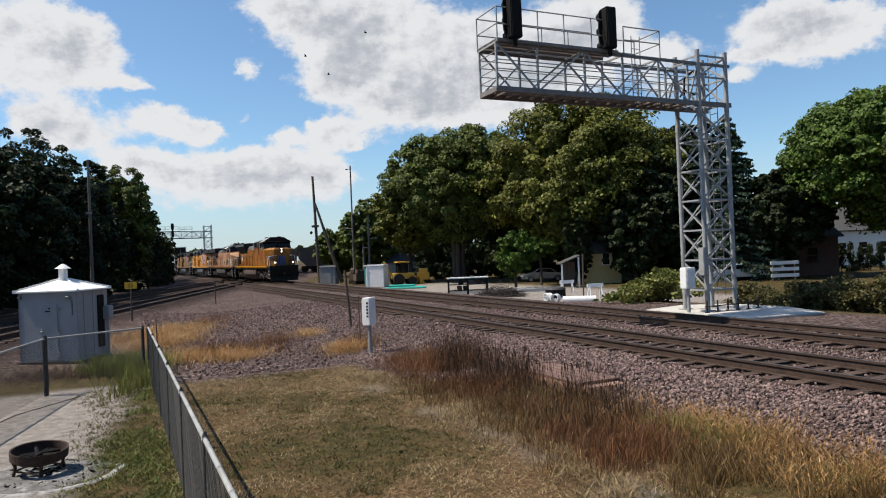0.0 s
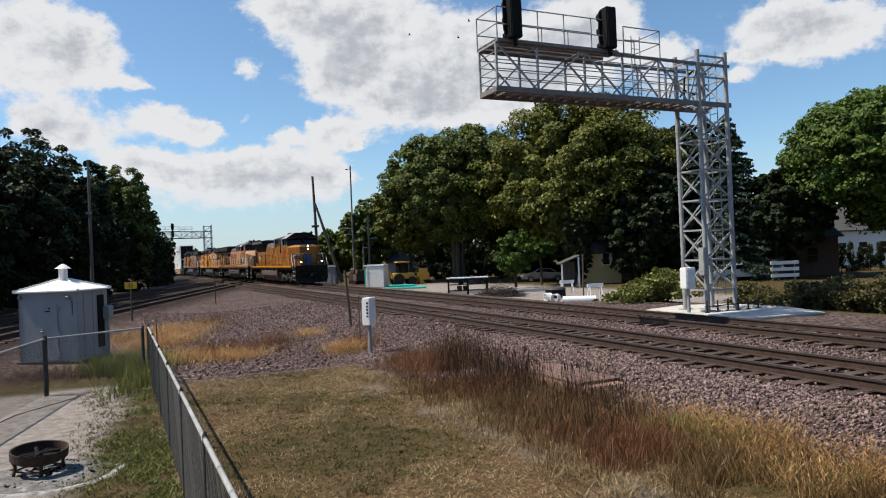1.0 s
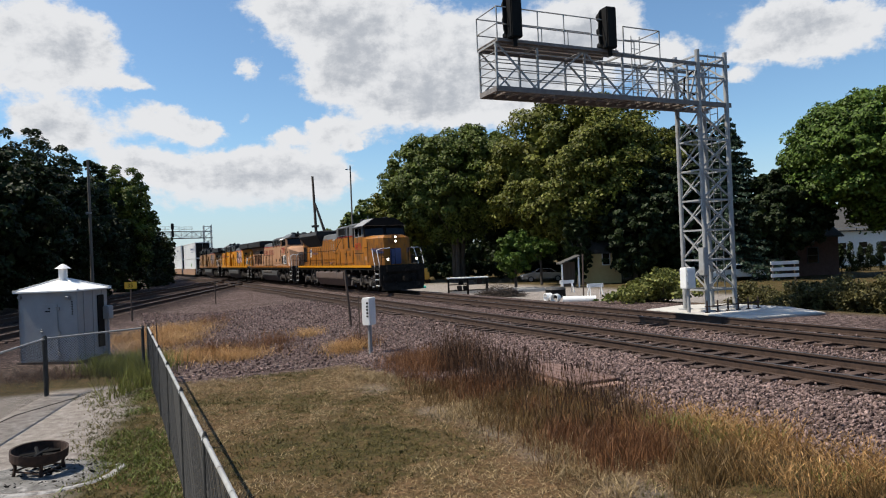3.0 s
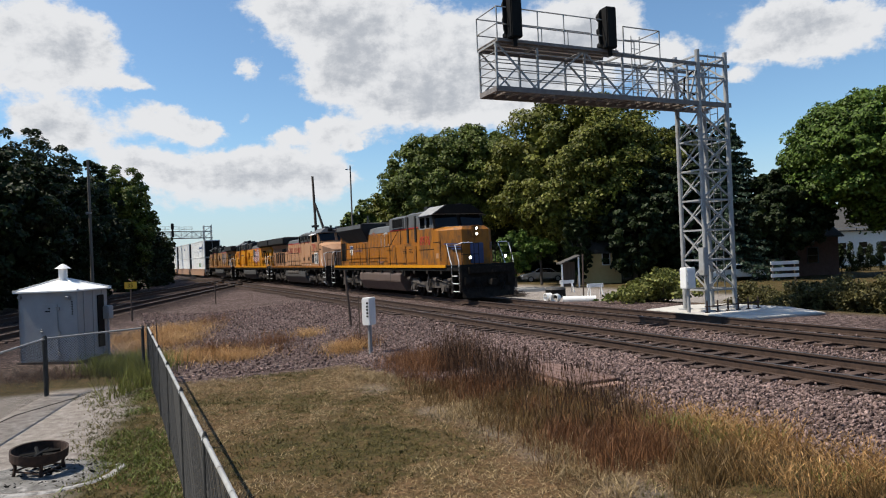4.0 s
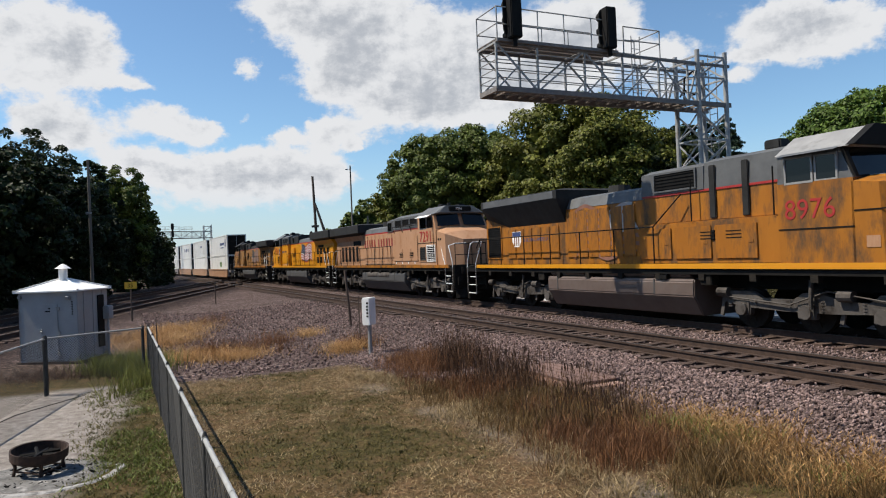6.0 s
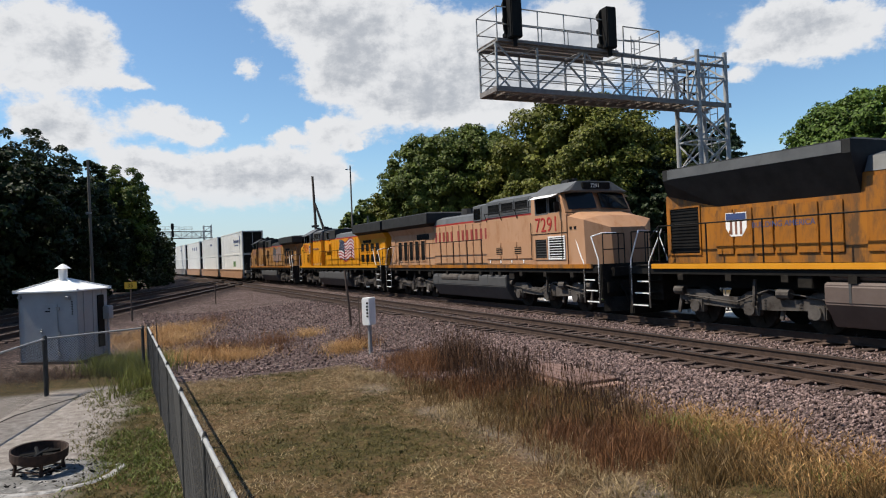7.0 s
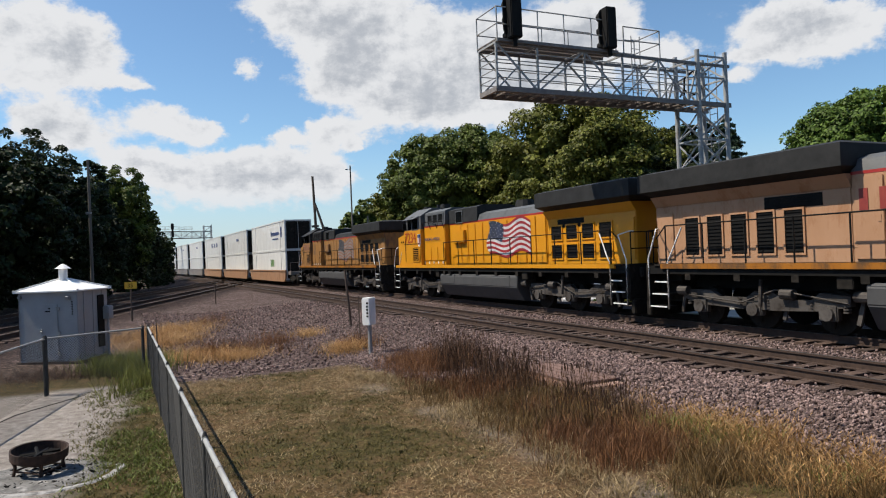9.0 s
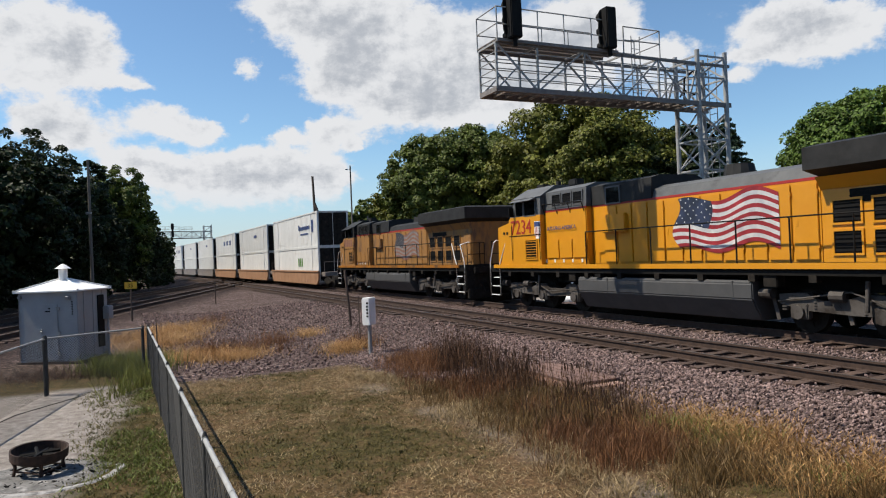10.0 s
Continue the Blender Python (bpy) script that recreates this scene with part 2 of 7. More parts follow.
M["yellow"] = material("armour yellow paint", (0.55, 0.225, 0.006), (0.62, 0.27, 0.011), 1.2, 0.4, 0, 0.03, 20, (0.45, 0.24, 0.05), 1.2, 0.72)
M["yellow_worn"] = material("worn yellow paint", (0.265, 0.094, 0.008), (0.36, 0.136, 0.012), 1.2, 0.55, 0, 0.05, 20, (0.10, 0.052, 0.022), 1.8, 0.52, stretch=(1, 1, 0.35), spec=0.3)
M["faded"] = material("faded pinkish yellow paint", (0.35, 0.185, 0.095), (0.43, 0.245, 0.14), 1.0, 0.6, 0, 0.05, 20, (0.30, 0.14, 0.06), 2.4, 0.58, stretch=(1, 1, 0.4))
M["dirty"] = material("soot-stained yellow paint", (0.24, 0.115, 0.03), (0.34, 0.165, 0.038), 1.0, 0.6, 0, 0.05, 20, (0.12, 0.065, 0.035), 2.0, 0.54, stretch=(1, 1, 0.4))
M["grey_roof"] = material("grey roof paint", (0.060, 0.063, 0.066), (0.10, 0.103, 0.106), 1.5, 0.6, 0, 0.08, 20, (0.04, 0.04, 0.04), 1.2, 0.6)
M["lightened"] = material("lightened grey paint", (0.20, 0.20, 0.20), (0.28, 0.28, 0.275), 2, 0.6, 0, 0.05, 20, (0.12, 0.115, 0.11), 1.5, 0.6)
M["dark_roof"] = material("sooty roof paint", (0.014, 0.014, 0.014), (0.03, 0.03, 0.03), 2, 0.7, 0, 0.1, 20, spec=0.2)
# light grey of frames and nose panel; on the cab roof it paints sunlight
M["red"] = material("red paint", (0.30, 0.016, 0.014), (0.36, 0.028, 0.02), 4, 0.45)
M["white"] = material("white paint", (0.74, 0.74, 0.73), (0.82, 0.82, 0.81), 3, 0.5, 0, 0.03, 30, (0.55, 0.53, 0.5), 2, 0.68)
M["navy"] = material("navy paint", (0.03, 0.05, 0.14), (0.045, 0.07, 0.18), 4, 0.5)
M["rail"] = material("rusty rail", (0.034, 0.020, 0.015), (0.080, 0.048, 0.034), 6, 0.85, 0.2, 0.2, 40)
M["railtop"] = material("polished rail head", (0.075, 0.066, 0.062), (0.11, 0.10, 0.095), 8, 0.45, 0.5)
M["tie"] = material("weathered tie", (0.038, 0.022, 0.016), (0.082, 0.050, 0.037), 3, 0.9, 0, 0.4, 30, (0.18, 0.13, 0.10), 1.2, 0.64, vary=0.35)
M["wood_dark"] = material("dark weathered wood", (0.05, 0.035, 0.028), (0.11, 0.08, 0.06), 6, 0.85, 0, 0.3, 30, stretch=(1, 1, 0.1))
M["pole"] = material("grey wooden pole", (0.10, 0.085, 0.07), (0.19, 0.165, 0.14), 4, 0.85, 0, 0.3, 20, stretch=(4, 4, 0.2))
M["shed"] = material("pale grey metal cladding", (0.27, 0.28, 0.29), (0.34, 0.35, 0.36), 1.5, 0.5, 0, 0.04, 20, (0.25, 0.23, 0.2), 1.8, 0.68)
M["glass"] = material("dark cab glass", (0.004, 0.005, 0.006), (0.008, 0.009, 0.010), 2, 0.06, spec=0.3)
M["rust"] = material("rusted iron", (0.025, 0.016, 0.013), (0.075, 0.042, 0.03), 12, 0.85, 0.2, 0.4, 60)
M["concrete"] = material("pale concrete", (0.40, 0.38, 0.35), (0.52, 0.50, 0.46), 1.5, 0.9, 0, 0.3, 40, (0.3, 0.28, 0.25), 1.0, 0.6)
M["bark"] = material("tree bark", (0.035, 0.028, 0.022), (0.09, 0.075, 0.06), 6, 0.9, 0, 0.6, 20, stretch=(1, 1, 0.2))
M["container"] = material("white corrugated container", (0.56, 0.56, 0.54), (0.68, 0.68, 0.66), 0.8, 0.55, 0, 0.03, 20, (0.42, 0.39, 0.35), 0.9, 0.64, stretch=(1, 1, 0.4), vary=0.12)
M["container_grey"] = material("light grey container", (0.42, 0.43, 0.44), (0.52, 0.53, 0.53), 0.8, 0.55, 0, 0.03, 20, (0.3, 0.28, 0.26), 0.9, 0.62, stretch=(1, 1, 0.4))
M["well"] = material("tan well car paint", (0.27, 0.145, 0.075), (0.36, 0.20, 0.11), 1.0, 0.65, 0, 0.08, 20, (0.2, 0.1, 0.06), 1.3, 0.6, stretch=(1, 1, 0.4))
M["well_grey"] = material("grimy grey well car paint", (0.13, 0.11, 0.10), (0.2, 0.17, 0.15), 1.0, 0.7, 0, 0.08, 20)
M["lamp"] = glow("lit headlamp", (1.0, 0.93, 0.78), 5)
M["hopper"] = material("brown hopper car paint", (0.07, 0.05, 0.04), (0.11, 0.08, 0.065), 1.0, 0.8, 0, 0.1, 10)
M["teal"] = material("teal plastic", (0.03, 0.36, 0.30), (0.04, 0.44, 0.37), 2, 0.4)
M["sign_yellow"] = material("yellow sign paint", (0.70, 0.40, 0.02), (0.76, 0.46, 0.04), 5, 0.5)
M["ash"] = material("grey ash", (0.05, 0.048, 0.046), (0.20, 0.195, 0.19), 7, 0.95, 0, 0.8, 40, (0.36, 0.35, 0.34), 6, 0.6)
M["ash_white"] = material("white ash", (0.24, 0.235, 0.23), (0.42, 0.41, 0.40), 9, 0.95, 0, 0.8, 40, (0.12, 0.115, 0.11), 7, 0.54)
M["grass"] = leaf_material("green grass", (0.062, 0.056, 0.016), (0.125, 0.105, 0.034))
M["grass_dry"] = leaf_material("dry grass", (0.20, 0.145, 0.075), (0.36, 0.27, 0.15))
M["straw"] = leaf_material("golden straw", (0.30, 0.155, 0.055), (0.56, 0.36, 0.165))
M["weed_brown"] = leaf_material("dead brown weeds", (0.045, 0.026, 0.017), (0.12, 0.070, 0.042))
M["weed_green"] = leaf_material("green weeds", (0.10, 0.115, 0.024), (0.22, 0.225, 0.065))
M["leaf_a"] = leaf_material("deep green leaves", (0.060, 0.082, 0.012), (0.105, 0.132, 0.024))
M["leaf_b"] = leaf_material("yellow-green leaves", (0.082, 0.092, 0.011), (0.132, 0.136, 0.021))
M["leaf_c"] = leaf_material("bright green leaves", (0.048, 0.086, 0.010), (0.082, 0.128, 0.018))
# near-black leaf green: shade of the wood edge is put into the colour
M["leaf_d"] = leaf_material("dark leaves with shade in the colour", (0.011, 0.020, 0.005), (0.024, 0.038, 0.009))
M["needle"] = leaf_material("blue-green needles", (0.03, 0.055, 0.035), (0.055, 0.085, 0.055))
M["hedge"] = leaf_material("dull hedge leaves", (0.060, 0.058, 0.018), (0.125, 0.108, 0.040))
M["pit"] = material("reddish concrete", (0.22, 0.13, 0.10), (0.30, 0.19, 0.15), 4, 0.85, 0, 0.3, 30)
M["planks"] = material("reddish brown planks", (0.11, 0.065, 0.055), (0.18, 0.11, 0.09), 4, 0.8, 0, 0.3, 30, stretch=(0.2, 1, 1))
M["weed_rust"] = leaf_material("rusty dead weeds", (0.115, 0.052, 0.025), (0.245, 0.122, 0.056))
M["weed_olive"] = leaf_material("olive rough grass", (0.082, 0.050, 0.018), (0.20, 0.128, 0.054))
M["straw_dull"] = leaf_material("dull golden grass", (0.23, 0.125, 0.045), (0.40, 0.24, 0.10))
M["stone"] = material("crushed pink-grey stone", (0.108, 0.070, 0.064), (0.232, 0.170, 0.156), 9, 0.9, 0, 0.2, 60, island=True, vary=0.75, spec=0.2)
M["silver"] = material("silver car paint", (0.40, 0.41, 0.42), (0.45, 0.46, 0.47), 2, 0.25, 0.7)
M["carwhite"] = material("white car paint", (0.72, 0.73, 0.75), (0.78, 0.79, 0.8), 2, 0.25)
M["tyre"] = material("black rubber", (0.012, 0.012, 0.012), (0.025, 0.025, 0.025), 10, 0.85)
M["siding"] = material("cream yellow siding", (0.62, 0.47, 0.20), (0.70, 0.55, 0.26), 2, 0.7, 0, 0.05, 20)
M["brick"] = material("dark red brick wall", (0.09, 0.045, 0.035), (0.14, 0.075, 0.06), 5, 0.9, 0, 0.3, 20)
M["shingle"] = material("grey asphalt shingles", (0.045, 0.043, 0.041), (0.08, 0.077, 0.074), 6, 0.9, 0, 0.4, 30)
M["pipe_white"] = material("white plastic pipe", (0.70, 0.71, 0.71), (0.78, 0.78, 0.78), 3, 0.4, spots=(0.5, 0.47, 0.42), spot_scale=2, spot_at=0.62)
M["brush"] = material("dead brushwood", (0.045, 0.034, 0.028), (0.11, 0.085, 0.068), 6, 0.9)
M["machine"] = material("worn yellow machine paint", (0.55, 0.32, 0.03), (0.66, 0.40, 0.05), 3, 0.5, spots=(0.2, 0.12, 0.06), spot_scale=3, spot_at=0.6)
M["grass_lush"] = leaf_material("lush green grass", (0.075, 0.10, 0.018), (0.13, 0.15, 0.035))
# ---- ground ----
def smooth(a, b, x):
    t = min(1.0, max(0.0, (x - a) / (b - a)))
    return t * t * (3 - 2 * t)


def lawn_edge(s):
    """How far across the mown grass reaches, from the fence towards the line."""
    return 7.7 - 2.4 * smooth(9.5, 16.5, s)


def height(x, y):
    s, w = across(x, y)
    q, c = c_across(x, y)
    rim = 18.3 + 3.4 * (1 - smooth(23.5, 28.5, s))     # the bed is broad by the signal tower, narrow beside the lot
    bed = smooth(lawn_edge(s) - 0.3, 9.6, w) * (1 - smooth(rim, rim + 3.2, w))
    bed_c = smooth(-9.0, -7.2, c) * (1 - smooth(1.9, 4.5, c))
    z = -0.42 + 0.195 * max(bed, bed_c)
    z -= 0.62 * smooth(rim + 0.3, 26, w)
    z += 0.03 * noise.noise(Vector((x * 0.3, y * 0.3, 0)))
    if y > 300:
        z -= 0.4 * smooth(300, 600, y)
    return z


def ground_tones(x, y):
    """Shares of ballast, green and pale gravel in the ground's surface."""
    s, w = across(x, y)
    q, c = c_across(x, y)
    wob = 0.5 * noise.noise(Vector((x * 0.5, y * 0.5, 3))) + 0.25 * noise.noise(Vector((x * 1.7, y * 1.7, 5)))
    ball = smooth(-0.3, 0.3, w + wob - lawn_edge(s)) * (1 - smooth(-0.5, 0.5, w + wob - 21.5))
    if s > 15.5 and 0.2 < w + wob:
        ball = max(ball, smooth(16.2, 17.0, s + wob) * (1 - smooth(-0.5, 0.5, w + wob - 21.5)))
    ball = max(ball, smooth(-9.8, -8.8, c + wob) * (1 - smooth(3.5, 5.5, c + wob)))
    if w < 0.6:
        ball = max(ball, 0.75 * smooth(19.4, 20.4, s + wob))
    pale = 0.0
    if w > 18:
        pale = smooth(-0.6, 0.6, w + wob - 20.5) * (1 - smooth(33, 37, w + wob)) * smooth(26, 30, s) * (1 - smooth(66, 75, s))
    if w < 0.7:
        pale = max(pale, smooth(-0.22, 0.22, -0.55 + 0.16 * (s - 10.5) - w + wob * 0.7) * (1 - smooth(17.3, 17.8, s + wob * 0.7)) * smooth(8.3, 9.6, s))
    if 2.0 < w < 6.0 and s < 15:
        pale = max(pale, 0.55 * math.exp(-((w - 4.9 + 0.05 * (s - 9)) / 0.28) ** 2) * smooth(-0.2, 0.35, noise.noise(Vector((x * 0.8, y * 0.8, 8)))))
    green = 0.5 + 0.9 * noise.noise(Vector((x * 0.35 + 9, y * 0.35, 1)))
    if w < 0.9:
        green = max(green, 0.85)
    else:
        green += 0.02
        green -= 0.42 * smooth(2.5, 6.5, w)
    if w > 20:
        green = max(green, 0.85)
    oil_shade = 0.0
    for c0 in (W_A, W_B):
        oil_shade = max(oil_shade, 1 - smooth(0.75, 1.25, abs(w - c0) + 0.4 * wob))
    # last term: tree shade over the crossing tracks, put into the ground colour
    oil_shade = max(oil_shade, 1 - smooth(0.75, 1.3, abs(c)), 1 - smooth(0.75, 1.3, abs(c + 4.3)), 1.0 * smooth(-9.8, -8.4, c + wob) * (1 - smooth(1.8, 3.6, c + wob)))
    return min(1, ball), min(1, max(0, green)), pale, oil_shade


def ground_material():
    m = bpy.data.materials.new("ground of ballast, grass and dirt")
    m.use_nodes = True
    nt = m.node_tree
    N, L = nt.nodes.new, nt.links.new
    bsdf = nt.nodes["Principled BSDF"]
    bsdf.inputs["Roughness"].default_value = 0.95
    bsdf.inputs["Specular IOR Level"].default_value = 0.15
    at = N("ShaderNodeAttribute")
    at.attribute_name = "cover"
    sep = N("ShaderNodeSeparateColor")
    L(at.outputs["Color"], sep.inputs[0])
    co = N("ShaderNodeTexCoord")

    def tone(kind, scale, stops, detail=4):
        t = N("ShaderNodeTexVoronoi" if kind == "v" else "ShaderNodeTexNoise")
        t.inputs["Scale"].default_value = scale
        if kind == "n":
            t.inputs["Detail"].default_value, t.inputs["Roughness"].default_value = detail, 0.7
        L(co.outputs["Object"], t.inputs["Vector"])
        src = t.outputs["Color"] if kind == "v" else t.outputs[0]
        if kind == "v":
            bw = N("ShaderNodeSeparateColor")
            L(src, bw.inputs[0])
            src = bw.outputs[0]
        r = N("ShaderNodeValToRGB")
        r.color_ramp.elements[0].position, r.color_ramp.elements[0].color = stops[0][0], (*stops[0][1], 1)
        r.color_ramp.elements[1].position, r.color_ramp.elements[1].color = stops[-1][0], (*stops[-1][1], 1)
        for p, c in stops[1:-1]:
            r.color_ramp.elements.new(p).color = (*c, 1)
        L(src, r.inputs[0])
        return r.outputs[0], t

    def mix(f, a, b, how="MIX"):
        x = N("ShaderNodeMixRGB")
        x.blend_type = how
        if isinstance(f, float):
            x.inputs[0].default_value = f
        else:
            L(f, x.inputs[0])
        L(a, x.inputs[1])
        L(b, x.inputs[2])
        return x.outputs[0]

    stone, vor = tone("v", 15, [(0.0, (0.030, 0.020, 0.019)), (0.45, (0.092, 0.066, 0.062)), (0.85, (0.185, 0.140, 0.130)), (1.0, (0.30, 0.245, 0.228))])
    patch, _ = tone("n", 0.35, [(0.35, (0.72, 0.67, 0.65)), (0.65, (1.0, 0.98, 0.97))])
    stone = mix(1.0, stone, patch, "MULTIPLY")
    coarse, _ = tone("n", 4.5, [(0.3, (0.5, 0.49, 0.48)), (0.7, (1.35, 1.33, 1.32))], 10)
    stone = mix(1.0, stone, coarse, "MULTIPLY")
    dry, _ = tone("n", 16.0, [(0.36, (0.074, 0.042, 0.020)), (0.55, (0.145, 0.088, 0.044)), (0.7, (0.27, 0.176, 0.094))], 10)
    green, _ = tone("n", 18.0, [(0.36, (0.022, 0.021, 0.006)), (0.55, (0.062, 0.050, 0.016)), (0.7, (0.135, 0.100, 0.040))], 10)
    pale, _ = tone("n", 5.0, [(0.3, (0.150, 0.130, 0.115)), (0.5, (0.26, 0.232, 0.210)), (0.7, (0.37, 0.336, 0.31))], 12)
    blot = N("ShaderNodeTexNoise")
    blot.inputs["Scale"].default_value, blot.inputs["Detail"].default_value, blot.inputs["Roughness"].default_value = 2.6, 9, 0.74
    L(co.outputs["Object"], blot.inputs["Vector"])
    spread = N("ShaderNodeMath")
    spread.operation = "MULTIPLY_ADD"
    L(blot.outputs[0], spread.inputs[0])
    spread.inputs[1].default_value, spread.inputs[2].default_value = 3.6, -1.85
    mask = N("ShaderNodeMath")
    mask.use_clamp = True
    L(spread.outputs[0], mask.inputs[0])
    L(sep.outputs[1], mask.inputs[1])
    grass = mix(mask.outputs[0], dry, green)
    col = mix(sep.outputs[2], grass, pale)
    col = mix(sep.outputs[0], col, stone)
    # darkens oily ballast and the tree shade painted over the crossing tracks
    stain_shade = N("ShaderNodeMixRGB")
    stain_shade.blend_type = "MULTIPLY"
    L(at.outputs["Alpha"], stain_shade.inputs[0])
    L(col, stain_shade.inputs[1])
    stain_shade.inputs[2].default_value = (0.34, 0.31, 0.30, 1)
    L(stain_shade.outputs[0], bsdf.inputs["Base Color"])
    fine = N("ShaderNodeTexNoise")
    fine.inputs["Scale"].default_value, fine.inputs["Detail"].default_value = 30, 6
    L(co.outputs["Object"], fine.inputs["Vector"])
    hgt = mix(sep.outputs[0], fine.outputs[0], vor.outputs["Distance"])
    bp = N("ShaderNodeBump")
    bp.inputs["Strength"].default_value, bp.inputs["Distance"].default_value = 1.0, 0.06
    L(hgt, bp.inputs["Height"])
    L(bp.outputs[0], bsdf.inputs["Normal"])
    return m


def build_ground():
    xs = sorted({*np.arange(-14, 9, 0.2).round(2), *np.arange(-26, 30, 0.4).round(2), *np.arange(-70, 70, 4.0), *np.linspace(70, 1500, 18), *(-np.linspace(70, 1500, 18))})
    ys = sorted({*np.arange(2, 22, 0.2).round(2), *np.arange(-6, 40, 0.4).round(2), *np.arange(40, 110, 1.5), *np.arange(110, 330, 10), *np.linspace(330, 2500, 14), *(-np.linspace(6, 600, 12))})
    nx, ny = len(xs), len(ys)
    verts, tones = [], []
    for y in ys:
        for x in xs:
            verts.append((x, y, height(x, y)))
            tones.append(ground_tones(x, y))
    faces = [(j * nx + i, j * nx + i + 1, (j + 1) * nx + i + 1, (j + 1) * nx + i) for j in range(ny - 1) for i in range(nx - 1)]
    me = mesh_from("ground", verts, faces, ground_material(), True)
    lay = me.attributes.new("cover", "FLOAT_COLOR", "POINT")
    lay.data.foreach_set("color", np.array([tuple(q) for q in tones], dtype=np.float32).ravel())
    ob = new("ground", me)
    tagged(ob, "dry mown grass, crushed stone ballast and pale gravel lots", "ground", kind="structure")
    return ob


build_ground()


# ---- tracks ----
def rail_strip(bm, pts, half, z0, z1):
    """A strip of rail section along points."""
    rows = []
    for i, p in enumerate(pts):
        a, b = pts[max(0, i - 1)], pts[min(len(pts) - 1, i + 1)]
        t = (b - a).normalized()
        nrm = Vector((t.y, -t.x, 0))
        rows.append([bm.verts.new(p + nrm * h + Vector((0, 0, z))) for h, z in ((-half, z0), (half, z0), (half, z1), (-half, z1))])
    for r, q in zip(rows, rows[1:]):
        for k in range(4):
            bm.faces.new((r[k], r[(k + 1) % 4], q[(k + 1) % 4], q[k]))
    bm.faces.new(rows[0][::-1])
    bm.faces.new(rows[-1])


TIE_ME = None


def build_track(name, label, curve, s0, s1, near=None):
    """A track along curve(s, off): two rails with foot, web and head, ties under them."""
    global TIE_ME
    top = thing(name, label, "railway track", kind="structure")
    n = max(2, int((s1 - s0) / 4))
    ss = [s0 + (s1 - s0) * i / n for i in range(n + 1)]
    for off in (-0.755, 0.755):
        pts = [curve(s, off) for s in ss]
        bm = B()
        rail_strip(bm, pts, 0.075, -0.185, -0.165)
        rail_strip(bm, pts, 0.012, -0.165, -0.03)
        rail_strip(bm, pts, 0.036, -0.04, -0.003)
        r = part("rail", bm, M["rail"], top)
        bm = B()
        rail_strip(bm, pts, 0.028, -0.003, 0.0)
        part("rail_head", bm, M["railtop"], r, "worn shiny running surface")
    if TIE_ME is None:
        bm = B()
        box(bm, -0.115, 0.115, -1.3, 1.3, -0.33, -0.185)
        box(bm, -0.09, 0.09, -0.94, -0.57, -0.186, -0.175)
        box(bm, -0.09, 0.09, 0.57, 0.94, -0.186, -0.175)
        TIE_ME = bpy.data.meshes.new("tie")
        bm.to_mesh(TIE_ME)
        bm.free()
        TIE_ME.materials.append(M["tie"])
    far = B()
    s, k = s0, 0
    while s < s1:
        p, q = curve(s, 0), curve(s + 0.1, 0)
        a = math.atan2(q.y - p.y, q.x - p.x) + rng.normal(0, 0.012)
        if near and near[0] < s < near[1]:
            shared("tie", TIE_ME, top, Matrix.Translation(p + Vector((0, 0, rng.normal(0, 0.008)))) @ Matrix.Rotation(a, 4, "Z") @ Matrix.Translation((0, rng.normal(0, 0.03), 0)))
        else:
            m = Matrix.Translation(p) @ Matrix.Rotation(a, 4, "Z")
            vs = [far.verts.new(m @ Vector(v)) for v in ((-0.115, -1.3, -0.185), (0.115, -1.3, -0.185), (0.115, 1.3, -0.185), (-0.115, 1.3, -0.185),
                                                        (-0.115, -1.3, -0.33), (0.115, -1.3, -0.33))]
            far.faces.new(vs[:4])
            far.faces.new((vs[0], vs[4], vs[5], vs[1]))
        s += 0.53
    if len(far.verts):
        tagged(part("tie", far, M["tie"], top), "weathered wooden ties set in ballast", kind="stuff")
    else:
        far.free()
    return top


build_track("track_main_far", "rusty double-rail main line on weathered ties in ballast", lambda s, o: line(s, W_A + o), -40, 420, (2, 62))
build_track("track_main_near", "rusty rails on oily stained ties in stone ballast", lambda s, o: line(s, W_B + o), -40, 420, (1, 62))
build_track("track_crossing_near", "rusty crossing track on dark ties", lambda s, o: C1 + C_DIR * s + C_NOR * o, -60, 110)
build_track("track_crossing_far", "rusty outer crossing track on dark ties", lambda s, o: C2 + C_DIR * s + C_NOR * o, -60, 110)
# ---- the train ----
V0, ACC, S_FRONT = 10.6, 0.04, 71.4
TRAIN = []          # (thing, centre behind the train's head, half the truck spacing, turned end for end)
WHEELS = []         # (wheelset, its seat on the thing, direction of roll)


def head(t):
    """How far along the line the train's head stands."""
    return S_FRONT - V0 * t - ACC * t * t


def car_pose(u, half, t, turned=False):
    s = head(t) + u
    p, q = line(s - half, W_A), line(s + half, W_A)
    d = p - q
    return Matrix.Translation((p + q) / 2) @ Matrix.Rotation(math.atan2(d.y, d.x) + (math.pi if turned else 0), 4, "Z")


def hull(bm, pts):
    vs = [bm.verts.new(p) for p in pts]
    r = bmesh.ops.convex_hull(bm, input=vs)
    bmesh.ops.delete(bm, geom=[v for v in r["geom_interior"] if isinstance(v, bmesh.types.BMVert)], context="VERTS")
    return bm


def mirror_pts(pts):
    return [(x, s * y, z) for x, y, z in pts for s in (-1, 1)]


def side_pose(x, z, side, y):
    """A pose for lettering on a thing's side: side -1 is its right-hand side."""
    if side < 0:
        return pose(x, -y, z, 90, 0, 0)
    return pose(x, y, z, 90, 0, 180)


